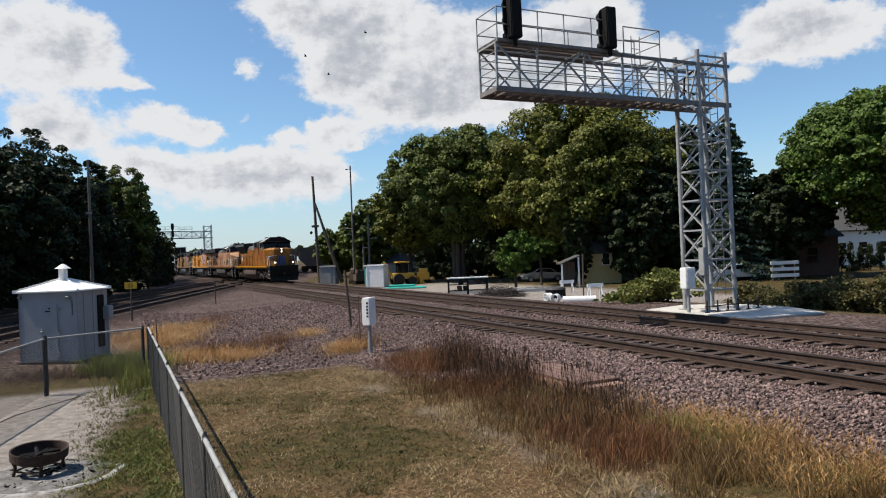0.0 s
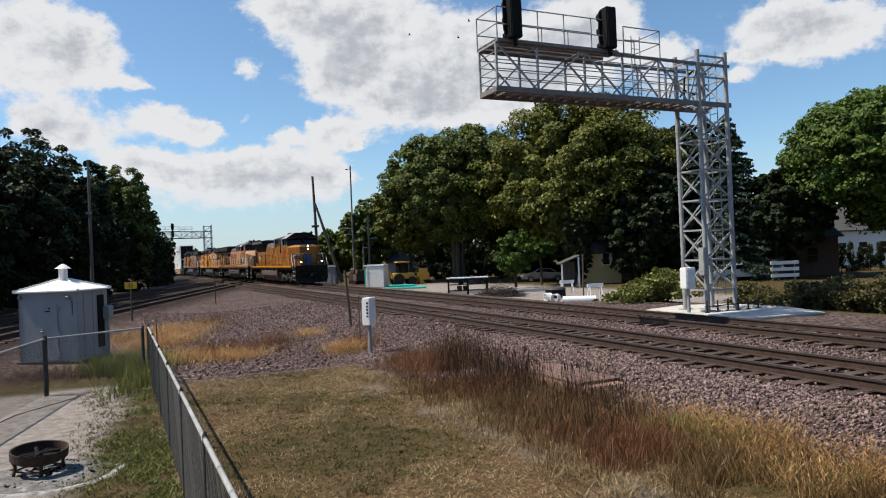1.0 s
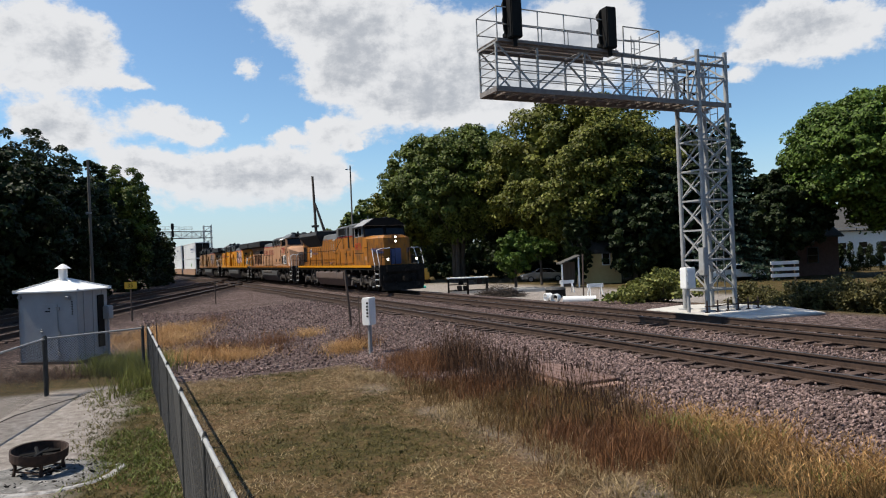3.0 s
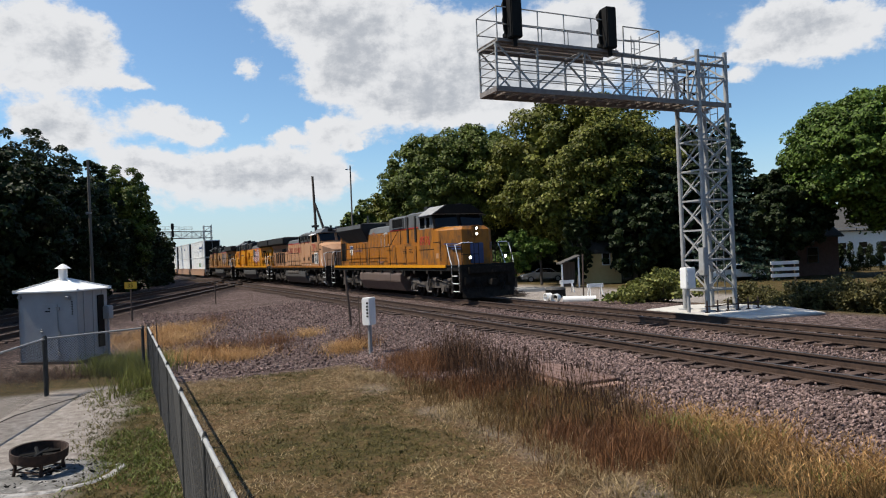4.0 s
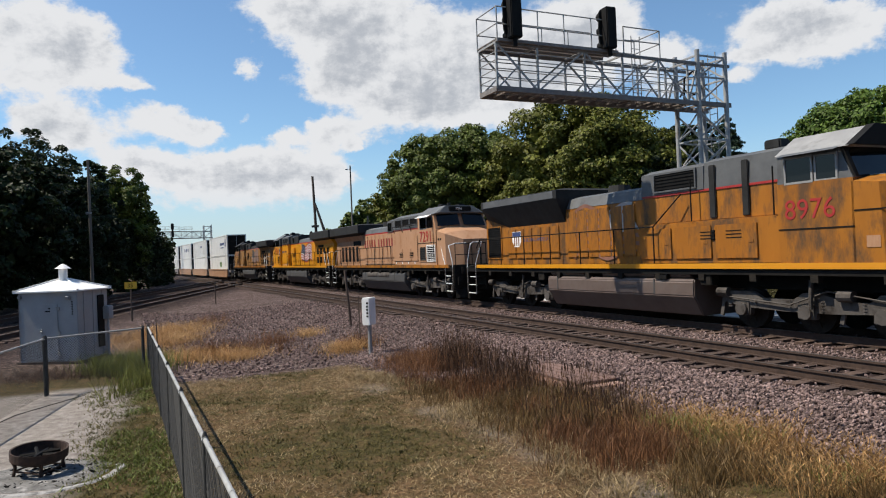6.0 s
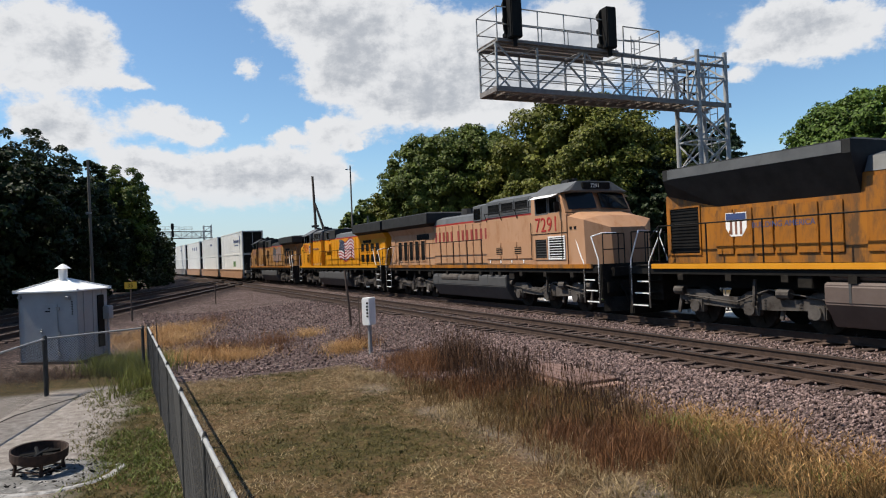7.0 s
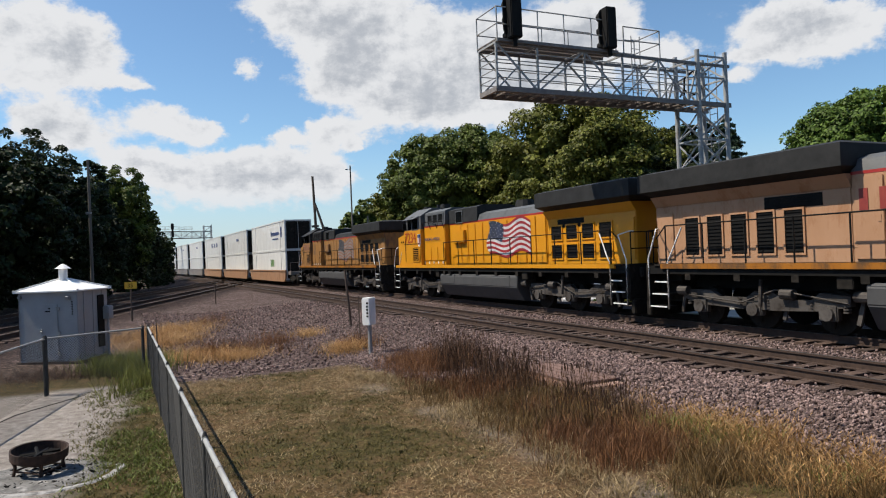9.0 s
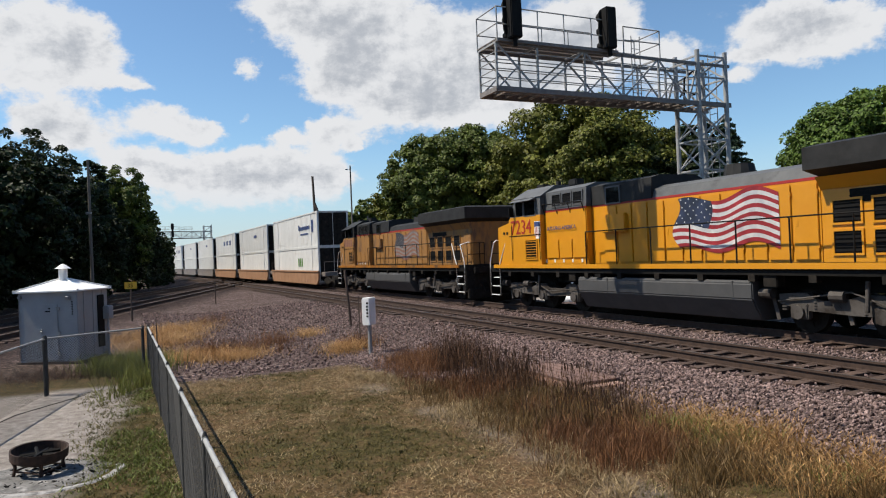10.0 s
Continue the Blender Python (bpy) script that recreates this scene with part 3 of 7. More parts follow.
WHEEL_ME = None


def wheelset_mesh():
    global WHEEL_ME
    if WHEEL_ME is None:
        bm = B()
        bar(bm, (0, -0.95, 0), (0, 0.95, 0), 0.08, 8)
        for s in (-1, 1):
            bar(bm, (0, s * 0.69, 0), (0, s * 0.82, 0), 0.53, 20)
            bar(bm, (0, s * 0.66, 0), (0, s * 0.69, 0), 0.555, 20)
            bar(bm, (0, s * 0.82, 0), (0, s * 0.9, 0), 0.16, 8)
            for k in range(3):
                a = k * 2.094
                beam(bm, (0.25 * math.cos(a), s * 0.825, 0.25 * math.sin(a)), (0.4 * math.cos(a), s * 0.825, 0.4 * math.sin(a)), 0.05, 0.02)
        WHEEL_ME = bpy.data.meshes.new("wheelset")
        bm.to_mesh(WHEEL_ME)
        bm.free()
        WHEEL_ME.materials.append(M["under"])
    return WHEEL_ME


def truck(loco, xc, reach, mat, axles):
    """A three-axle truck: side frames, springs, journal boxes, brake gear; wheelsets ride in it."""
    bm = B()
    for s in (-1, 1):
        y0, y1 = sorted((s * 1.0, s * 1.16))
        L = reach
        prism(bm, [(xc - L, 0.72), (xc - L + 0.25, 0.98), (xc - L * 0.62, 0.98), (xc - L * 0.5, 0.82), (xc - L * 0.14, 0.82), (xc - 0.1, 0.98),
                   (xc + 0.4, 0.98), (xc + L * 0.36, 0.82), (xc + L * 0.6, 0.82), (xc + L * 0.7, 1.0), (xc + L, 0.95), (xc + L, 0.72),
                   (xc + L * 0.75, 0.58), (xc + L * 0.25, 0.52), (xc - L * 0.25, 0.52), (xc - L * 0.75, 0.58)], y0, y1)
    top = part("truck_frame", bm, mat, loco, "dusty cast truck side frames")
    for s in (-1, 1):
        for a in axles:
            bm = B()
            bar(bm, (xc + a, s * 1.0, 0.53), (xc + a, s * 1.27, 0.53), 0.17, 10)
            box(bm, xc + a - 0.24, xc + a + 0.24, min(s * 1.0, s * 1.2), max(s * 1.0, s * 1.2), 0.36, 0.74, 0.03)
            for k in (-0.42, 0.42):
                for z in range(4):
                    bar(bm, (xc + a + k, s * 1.1, 0.56 + z * 0.07), (xc + a + k, s * 1.1, 0.60 + z * 0.07), 0.085, 8)
            part("journal_box", bm, M["truckframe"], top)
    for s in (-1, 1):
        for a in (axles[0] - 0.75, axles[1] + 0.85, axles[2] + 0.7):
            bm = B()
            bar(bm, (xc + a, s * 1.2, 0.95), (xc + a + 0.35, s * 1.2, 0.95), 0.13, 10)
            beam(bm, (xc + a + 0.1, s * 1.05, 0.9), (xc + a - 0.05, s * 1.05, 0.3), 0.06, 0.1)
            part("brake_cylinder", bm, M["truckframe"], top)
        bm = B()
        pipe(bm, [(xc - reach, s * 1.22, 0.85), (xc - 0.4, s * 1.24, 0.7), (xc + 0.6, s * 1.22, 1.05), (xc + reach, s * 1.2, 0.78)], 0.022, 5)
        part("brake_pipe", bm, M["truckframe"], top)
        part("damper", bar(B(), (xc + 0.2, s * 1.3, 0.62), (xc + 0.2, s * 1.24, 1.3), 0.05, 8), M["truckframe"], top)
    for a in axles:
        w = shared("wheelset", wheelset_mesh(), loco, pose(xc + a, 0, 0.53))
        WHEELS.append((w, (xc + a, 0, 0.53)))


def end_gear(loco, s, L, hw=1.48, plow=False):
    """Steps, pilot, coupler, hoses and grab rails at one end (s = 1 front, -1 rear)."""
    x0, x1 = s * (L - 1.55), s * (L - 0.75)
    for sd in (-1, 1):
        for k, z in enumerate((0.45, 0.82, 1.18)):
            a, b = sorted((x0 + s * 0.05 * (2 - k), x1 - s * 0.12 * k))
            y0, y1 = sorted((sd * 1.02, sd * (hw - 0.02)))
            st = part("step", box(B(), a, b, y0, y1, z - 0.025, z + 0.025), M["under"], loco)
            part("step_edge", box(B(), a, b, *sorted((sd * (hw - 0.02), sd * hw)), z - 0.012, z + 0.026), M["pipe_white"], st, "white-painted step edge")
        for x in (x0, x1):
            part("step_stringer", beam(B(), (x, sd * hw, 0.4), (x, sd * hw, 1.6), 0.04, 0.04, (0, 1, 0)), M["truckframe"], loco)
    bm = B()
    a, b = sorted((s * (L - 0.72), s * (L - 0.62)))
    box(bm, a, b, -1.48, 1.48, 0.55, 1.72, 0.03)
    a, b = sorted((s * (L - 0.62), s * (L - 0.45)))
    box(bm, a, b, -1.1, 1.1, 1.28, 1.6, 0.03)
    if plow:
        hull(bm, [(s * (L - 0.65), y, z) for y in (-1.4, 1.4) for z in (0.16, 0.62)] + [(s * (L - 0.2), 0, 0.16), (s * (L - 0.45), 0, 0.58), (s * (L - 0.5), -1.25, 0.16), (s * (L - 0.5), 1.25, 0.16)])
        for k in range(7):
            y = -1.2 + 0.4 * k
            beam(bm, (s * (L - 0.6), y, 0.62), (s * (L - 0.5 + 0.1 * (1 - abs(y))), y, 0.2), 0.05, 0.05)
        for y in (-1.15, -0.6, 0.6, 1.15):
            box(bm, *sorted((s * (L - 0.62), s * (L - 0.5))), y - 0.16, y + 0.16, 0.75, 1.12, 0.02)
    else:
        box(bm, *sorted((s * (L - 0.7), s * (L - 0.5))), -1.4, 1.4, 0.15, 0.62, 0.03)
    box(bm, *sorted((s * (L - 1.6), s * (L - 0.68))), -1.0, 1.0, 0.6, 1.5)
    part("pilot", bm, M["under"], loco, "black pilot plate with plow")
    bm = B()
    bar(bm, (s * (L - 0.7), 0, 0.86), (s * (L - 0.15), 0, 0.86), 0.1, 8)
    box(bm, *sorted((s * (L - 0.28), s * (L - 0.0))), -0.16, 0.16, 0.72, 1.02, 0.04)
    part("coupler", bm, M["under"], loco)
    for k in (-0.75, -0.55, 0.55, 0.75):
        part("air_hose", pipe(B(), [(s * (L - 0.6), k, 0.95), (s * (L - 0.35), k, 0.8), (s * (L - 0.3), k * 0.85, 0.45)], 0.03, 6), M["black"], loco)
    for sd in (-1, 1):
        bm = B()
        pipe(bm, [(x0 + s * 0.0, sd * hw, 0.75), (x0, sd * hw, 1.75), (x0 - s * 0.15, sd * hw, 2.0), (x0 - s * 0.55, sd * (hw - 0.05), 2.75)], 0.022, 6)
        part("grab_rail", bm, M["white"], loco, "white-painted grab rail")
        bm = B()
        pipe(bm, [(x1, sd * hw, 0.75), (x1, sd * hw, 1.85), (x1 - s * 0.35, sd * hw, 2.65), (x1 - s * 0.1, sd * (hw - 0.25), 2.75), (x1, sd * 0.7, 2.75)], 0.022, 6)
        part("grab_rail", bm, M["white"], loco, "white-painted grab rail")
    for y in (-1.35, -0.7, -0.45, 0.45, 0.7, 1.35):
        part("railing_post", bar(B(), (s * (L - 0.66), y, 1.7), (s * (L - 0.66), y, 2.72), 0.02, 6), M["black"], loco)
    for z in (2.2, 2.72):
        for sd in (-1, 1):
            part("railing_bar", bar(B(), (s * (L - 0.66), sd * 0.45, z), (s * (L - 0.66), sd * 1.35, z), 0.018, 6), M["black"], loco)


def walkway_rail(loco, xa, xb, step, hw=1.47, top=2.82, mat="black"):
    for sd in (-1, 1):
        bm = B()
        n = max(1, round((xb - xa) / step))
        for i in range(n + 1):
            x = xa + (xb - xa) * i / n
            bar(bm, (x, sd * hw, 1.55), (x, sd * hw, top), 0.022, 6)
        pipe(bm, [(xa - 0.45, sd * (hw - 0.05), 2.45), (xa, sd * hw, top), (xb, sd * hw, top)], 0.02, 6)
        part("handrail", bm, M[mat], loco)


def window(loco, x0, x1, z0, z1, y, frame_mat):
    """A cab side window on both sides: frame and dark glass."""
    for sd in (-1, 1):
        bm = B()
        t = 0.05
        for a, b, c, d in ((x0 - t, x1 + t, z1, z1 + t), (x0 - t, x1 + t, z0 - t, z0), (x0 - t, x0, z0, z1), (x1, x1 + t, z0, z1)):
            box(bm, a, b, *sorted((sd * (y - 0.02), sd * (y + 0.025))), c, d)
        f = part("window_frame", bm, frame_mat, loco)
        part("pane", box(B(), x0, x1, *sorted((sd * (y - 0.02), sd * (y + 0.012))), z0, z1), M["glass"], f, "dark cab window glass")


def doors(loco, xs, wide, z0, z1, y, mat):
    """Hinged hood doors along both sides, with latches."""
    bm = B()
    box(bm, -wide / 2, wide / 2, -0.02, 0.02, 0, z1 - z0, 0.01)
    box(bm, wide * 0.3, wide * 0.42, -0.03, 0.03, (z1 - z0) * 0.45, (z1 - z0) * 0.53)
    for k in (0.15, 0.85):
        box(bm, -wide / 2 - 0.02, -wide / 2 + 0.05, -0.025, 0.025, (z1 - z0) * k, (z1 - z0) * k + 0.1)
    me = bpy.data.meshes.new("hood_door")
    bm.to_mesh(me)
    bm.free()
    me.materials.append(mat)
    for sd in (-1, 1):
        for x in xs:
            shared("hood_door", me, loco, pose(x, sd * (y + 0.02), z0))


def grille(loco, x0, x1, z0, z1, y, mat, slat_mat, frames=True):
    """Louvred openings on both sides."""
    for sd in (-1, 1):
        bm = B()
        box(bm, x0, x1, *sorted((sd * (y - 0.02), sd * (y + 0.006))), z0, z1)
        g = part("louvre", bm, M["black"], loco)
        bm = B()
        n = max(3, int((z1 - z0) / 0.09))
        for i in range(n):
            z = z0 + (z1 - z0) * (i + 0.5) / n
            beam(bm, (x0, sd * (y + 0.012), z), (x1, sd * (y + 0.012), z), 0.03, 0.025)
        part("slats", bm, slat_mat, g)
        if frames:
            bm = B()
            for a, b, c, d in ((x0 - 0.05, x1 + 0.05, z1, z1 + 0.05), (x0 - 0.05, x1 + 0.05, z0 - 0.05, z0), (x0 - 0.05, x0, z0, z1), (x1, x1 + 0.05, z0, z1)):
                box(bm, a, b, *sorted((sd * (y - 0.01), sd * (y + 0.035))), c, d)
            part("louvre_frame", bm, mat, g)


def flag(loco, x0, x1, z0, z1, y, side, red, white, blue, stars=True):
    """A waving striped flag painted on the hood: rows of wavy strips and a starred corner."""
    n, rows = 22, 13
    sgn = 1 if side > 0 else -1

    def pt(i, k):
        a = i / n
        x = x1 - (x1 - x0) * a
        wave = 0.12 * (z1 - z0) * math.sin(a * 9.0 + 0.9) * (0.5 + 0.5 * a)
        x += 0.16 * (z1 - z0) * math.sin(k * 0.42) * (1 - a) - 0.18 * (1 - k / rows) * (1 - a)
        return x, z0 + (z1 - z0) * k / rows + wave + 0.02 * (z1 - z0) * a
    for name, mat, pick in (("flag_red", red, 0), ("flag_white", white, 1)):
        bm = B()
        for k in range(pick, rows, 2):
            for i in range(n):
                if k >= 6 and i < 8:
                    continue
                q = [pt(i, k), pt(i + 1, k), pt(i + 1, k + 1), pt(i, k + 1)]
                bm.faces.new([bm.verts.new((x, sgn * y, z)) for x, z in q])
        part(name, bm, mat, loco, "painted waving flag stripes")
    bm = B()
    for k in range(6, rows):
        for i in range(8):
            q = [pt(i, k), pt(i + 1, k), pt(i + 1, k + 1), pt(i, k + 1)]
            bm.faces.new([bm.verts.new((x, sgn * y, z)) for x, z in q])
    part("flag_field", bm, blue, loco)
    if stars:
        bm = B()
        for k in range(6, rows):
            for i in range(8):
                if (i + k) % 2:
                    continue
                xa, za = pt(i + 0.5, k + 0.5)
                r = 0.026 * (z1 - z0)
                bm.faces.new([bm.verts.new((xa + r * (1 if j % 2 == 0 else 0.42) * math.sin(j * math.pi / 5), sgn * (y + 0.004), za + r * (1 if j % 2 == 0 else 0.42) * math.cos(j * math.pi / 5))) for j in range(10)])
        part("flag_stars", bm, white, loco)


def lamp(loco, x, y, z, r=0.1):
    bm = B()
    bar(bm, (x - 0.1, y, z), (x, y, z), r * 1.25, 14)
    h = part("headlight", bm, M["black"], loco)
    bm = B()
    bar(bm, (x, y, z), (x + 0.02, y, z), r, 14)
    part("lens", bm, M["lamp"], h, "lit headlight lens")


def common(loco, L, body, reach, axles, xt, sill, tank):
    bm = B()
    box(bm, -L + 0.7, L - 0.7, -1.46, 1.46, 1.42, 1.66)
    box(bm, -L + 1.7, L - 1.7, -0.55, 0.55, 1.0, 1.42)
    part("underframe", bm, M["black"], loco)
    bm = B()
    box(bm, -L + 1.0, L - 1.0, -1.5, 1.5, 1.66, 1.70)
    part("deck", bm, M["under"], loco, "steel walkway deck")
    bm = B()
    for sd in (-1, 1):
        box(bm, sill[0], sill[1], *sorted((sd * 1.44, sd * 1.52)), 1.58, 1.72)
    part("sill_stripe", bm, M["yellow"] if body not in ("faded", "dirty") else M["yellow_worn"], loco, "yellow stripe along the frame sill")
    truck(loco, xt, reach, M["truckframe"], axles)
    truck(loco, -xt, reach, M["truckframe"], [-a for a in axles[::-1]])
    x0, x1 = tank
    bm = B()
    prism(bm, [(-1.42, 1.28), (-1.46, 1.2), (-1.46, 0.80), (-1.12, 0.24), (1.12, 0.24), (1.46, 0.80), (1.46, 1.2), (1.42, 1.28)], x0, x1, "x", 0.03)
    tk = part("fuel_tank", bm, M["brown_grey"] if body == "yellow_worn" else M["tank"], loco, "slab-sided fuel tank with straps")
    for sd in (-1, 1):
        for x in (x0 + 0.6, x1 - 1.6):
            part("tank_strap", box(B(), x, x + 0.06, *sorted((sd * 1.44, sd * 1.468)), 0.82, 1.26), M["tank"], tk)
        part("filler_cap", box(B(), x1 - 1.3, x1 - 1.0, *sorted((sd * 1.3, sd * 1.5)), 1.28, 1.4), M["black"], tk)
        part("underfloor_pipe", bar(B(), (x0 + 0.2, sd * 1.2, 1.4), (x1 - 0.3, sd * 1.2, 1.4), 0.05, 6), M["under"], loco)
        for x in (x0 - 0.5, x1 + 0.4):
            part("valve_box", box(B(), x - 0.2, x + 0.2, *sorted((sd * 1.1, sd * 1.42)), 1.12, 1.42, 0.02), M["under"], loco)
        for x in np.arange(-8.5, 8.6, 1.7):
            part("deck_bracket", box(B(), x - 0.1, x + 0.1, *sorted((sd * 1.3, sd * 1.47)), 1.26, 1.44), M["under"], loco)
    end_gear(loco, 1, L, plow=True)
    end_gear(loco, -1, L)


def ge_locomotive(u, turned, body, number, label, roof, number_mat, flagged, named, reservoirs, rad=-3.9, ce=2.1):
    """A wide-cab diesel locomotive with a broad rear radiator; ce: where the full-width cabinet behind the cab ends."""
    L = 10.8
    e = thing("locomotive", label, "locomotive", group="locomotives of the train")
    bm_, rf = M[body], M[roof]
    common(e, L, body, 2.5, (-1.95, 0.1, 1.9), 6.45, (-9.5, 9.7), (-3.4, 3.9))
    # nose and cab
    bm = B()
    hull(bm, mirror_pts([(8.2, 1.46, 1.7), (9.35, 1.46, 1.7), (9.95, 0.75, 1.7), (8.2, 1.46, 3.45), (9.3, 1.46, 3.25), (9.85, 0.75, 2.95), (8.2, 0.9, 3.62), (9.3, 0.75, 3.38)]))
    part("nose", bm, bm_, e, "angular short nose")
    bm = B()
    hull(bm, mirror_pts([(6.05, 1.5, 1.7), (8.35, 1.5, 1.7), (8.35, 1.5, 3.5), (8.2, 1.5, 3.6), (6.05, 1.5, 3.6)]))
    part("cab", bm, bm_, e)
    bm = B()
    hull(bm, mirror_pts([(6.05, 1.48, 3.6), (8.3, 1.48, 3.58), (7.95, 1.42, 4.3), (6.05, 1.46, 4.3)]))
    part("cab_upper", bm, bm_ if body == "faded" else rf, e)
    bm = B()
    hull(bm, mirror_pts([(6.0, 1.5, 4.29), (8.15, 1.48, 4.3), (8.05, 0.75, 4.72), (6.0, 0.8, 4.72), (8.2, 1.2, 4.36)]))
    part("cab_roof", bm, rf, e, "grey arched cab roof")
    window(e, 6.4, 7.15, 3.62, 4.18, 1.48, rf)
    window(e, 7.3, 7.8, 3.62, 4.16, 1.47, rf)
    for sd in (-1, 1):
        bm = B()
        hull(bm, [(8.34, sd * 0.12, 3.72), (8.32, sd * 1.36, 3.66), (8.06, sd * 0.12, 4.4), (8.04, sd * 1.3, 4.24), (8.30, sd * 0.12, 3.72), (8.02, sd * 0.12, 4.4)])
        part("windshield", bm, M["glass"], e, "dark windshield glass")
        bm = B()
        hull(bm, [(6.3, sd * 1.5, 4.28), (7.9, sd * 1.5, 4.28), (6.35, sd * 1.78, 4.16), (7.85, sd * 1.78, 4.16), (6.3, sd * 1.5, 4.25)])
        part("sunshade", bm, M["white"] if body == "faded" else rf, e, "open sheet-metal window shade")
        bm = B()
        box(bm, 7.92, 7.98, *sorted((sd * 1.5, sd * 1.72)), 3.62, 3.98, 0.01)
        part("mirror", bm, M["black"], e)
    bm = B()
    box(bm, 8.1, 8.22, -0.62, 0.62, 4.42, 4.66, 0.02)
    part("number_board", bm, M["black"], e, "black number board over the windshield")
    # equipment cabinets behind the cab, hood, radiator
    part("cabinet", box(B(), ce, 6.05, -1.3, 1.3, 1.7, 3.72, 0.03), bm_, e)
    bm = B()
    hull(bm, mirror_pts([(ce, 1.28, 3.72), (6.05, 1.28, 3.72), (ce, 1.24, 4.4), (6.05, 1.24, 4.4), (ce, 0.8, 4.56), (6.05, 0.8, 4.56)]))
    part("cabinet_roof", bm, rf, e, "grey upper equipment cabinet")
    bm = B()
    hull(bm, mirror_pts([(0.5, 1.08, 3.72), (ce, 1.08, 3.72), (0.5, 1.05, 4.36), (ce, 1.05, 4.36), (0.5, 0.7, 4.46), (ce, 0.7, 4.46)]))
    part("blower_housing", bm, M["dark_roof"] if body != "faded" else rf, e)
    wide = (5.7 - ce - 0.25) / 3
    for k in range(3):
        grille(e, ce + 0.22 + k * wide, ce + 0.07 + (k + 1) * wide, 3.84, 4.26, 1.26, rf, M["black"])
    window(e, ce - 1.5, ce - 0.85, 3.74, 4.24, 1.07, rf)
    part("hood", box(B(), rad, ce, -1.05, 1.05, 1.7, 3.72, 0.02), bm_, e, "engine hood")
    bm = B()
    hull(bm, mirror_pts([(rad, 1.05, 3.72), (0.5, 1.05, 3.72), (rad, 0.95, 4.0), (0.5, 0.95, 4.0), (rad, 0.6, 4.12), (0.5, 0.6, 4.12)]))
    part("hood_roof", bm, rf, e)
    bm = B()
    for sd in (-1, 1):
        for xa, xb, y in ((rad, ce, 1.05), (ce, 6.05, 1.3)):
            box(bm, xa, xb, *sorted((sd * (y - 0.05), sd * (y + 0.006))), 3.66, 3.73)
    part("red_stripe", bm, M["red"], e, "thin red stripe under the roof edge")
    for sd in (-1, 1):
        bm = B()
        pipe(bm, [(6.0, sd * 1.42, 3.95), (ce + 0.1, sd * 1.42, 3.9)], 0.02, 6)
        for k in range(4):
            x = ce + 0.1 + (5.9 - ce) * k / 3
            bar(bm, (x, sd * 1.3, 3.55), (x, sd * 1.42, 3.92), 0.016, 5)
        part("roof_grab_rail", bm, M["black"], e)
        if body != "faded":
            part("duct_box", box(B(), ce - 1.9, ce - 0.7, *sorted((sd * 1.04, sd * 1.24)), 2.75, 3.35, 0.03), bm_, e)
        for k in range(5):
            x = ce + 0.3 + k * (5.7 - ce) / 4
            part("sill_plate", box(B(), x - 0.04, x + 0.04, *sorted((sd * 1.29, sd * 1.315)), 1.78, 1.9), M["pipe_white"], e)
    bm = B()
    bar(bm, (-1.9, 0, 4.1), (-1.9, 0, 4.45), 0.45, 12, 0.38)
    part("exhaust_stack", bm, M["dark_roof"], e)
    bm = B()
    box(bm, -10.1, rad, -1.05, 1.05, 1.7, 3.4, 0.02)
    hull(bm, mirror_pts([(-10.1, 1.05, 3.4), (rad, 1.05, 3.4), (-10.1, 1.25, 3.7), (rad, 1.25, 3.7)]))
    part("radiator_base", bm, bm_, e)
    bm = B()
    hull(bm, mirror_pts([(-10.35, 1.52, 3.86), (rad + 0.1, 1.52, 3.86), (-10.35, 1.52, 4.38), (rad + 0.1, 1.52, 4.38), (-10.0, 1.2, 4.46), (rad - 0.1, 1.2, 4.46), (-10.0, 1.2, 3.7), (rad - 0.1, 1.2, 3.7)]))
    part("radiator", bm, M["dark_roof"], e, "broad dark overhanging radiator")
    grille(e, rad - 2.3, rad - 0.7, 3.05, 3.36, 1.05, bm_, M["black"], False)
    doors(e, [rad + 0.4 + 0.72 * i for i in range(int((ce - 0.1 - rad) / 0.72))], 0.655, 1.78, 3.6, 1.05, bm_)
    doors(e, [-9.7 + 0.78 * i for i in range(0, 1)], 0.66, 1.85, 3.2, 1.05, bm_)
    if body == "faded":
        for i in range(5):
            grille(e, -8.9 + 0.82 * i, -8.4 + 0.82 * i, 1.95, 3.0, 1.05, bm_, M["black"])
    else:
        for i in range(4):
            for z in (1.92, 2.62):
                grille(e, rad - 0.95 - 0.95 * i, rad - 0.3 - 0.95 * i, z, z + 0.5, 1.05, bm_, M["black"])
    wide = (5.95 - ce) / 3
    doors(e, [ce + wide * (k + 0.5) for k in range(3)], wide - 0.06, 1.95, 2.62, 1.3, bm_)
    if body == "faded":
        for x in (ce + 0.9, ce + 2.4):
            grille(e, x, x + 0.5, 2.15, 2.42, 1.345, bm_, bm_, False)
    grille(e, 6.35, 7.1, 1.95, 2.65, 1.5, bm_, bm_ if body != "faded" else M["tank"])
    if body == "faded":
        grille(e, 7.25, 8.2, 1.95, 2.7, 1.5, M["white"], M["white"])
    bm = B()
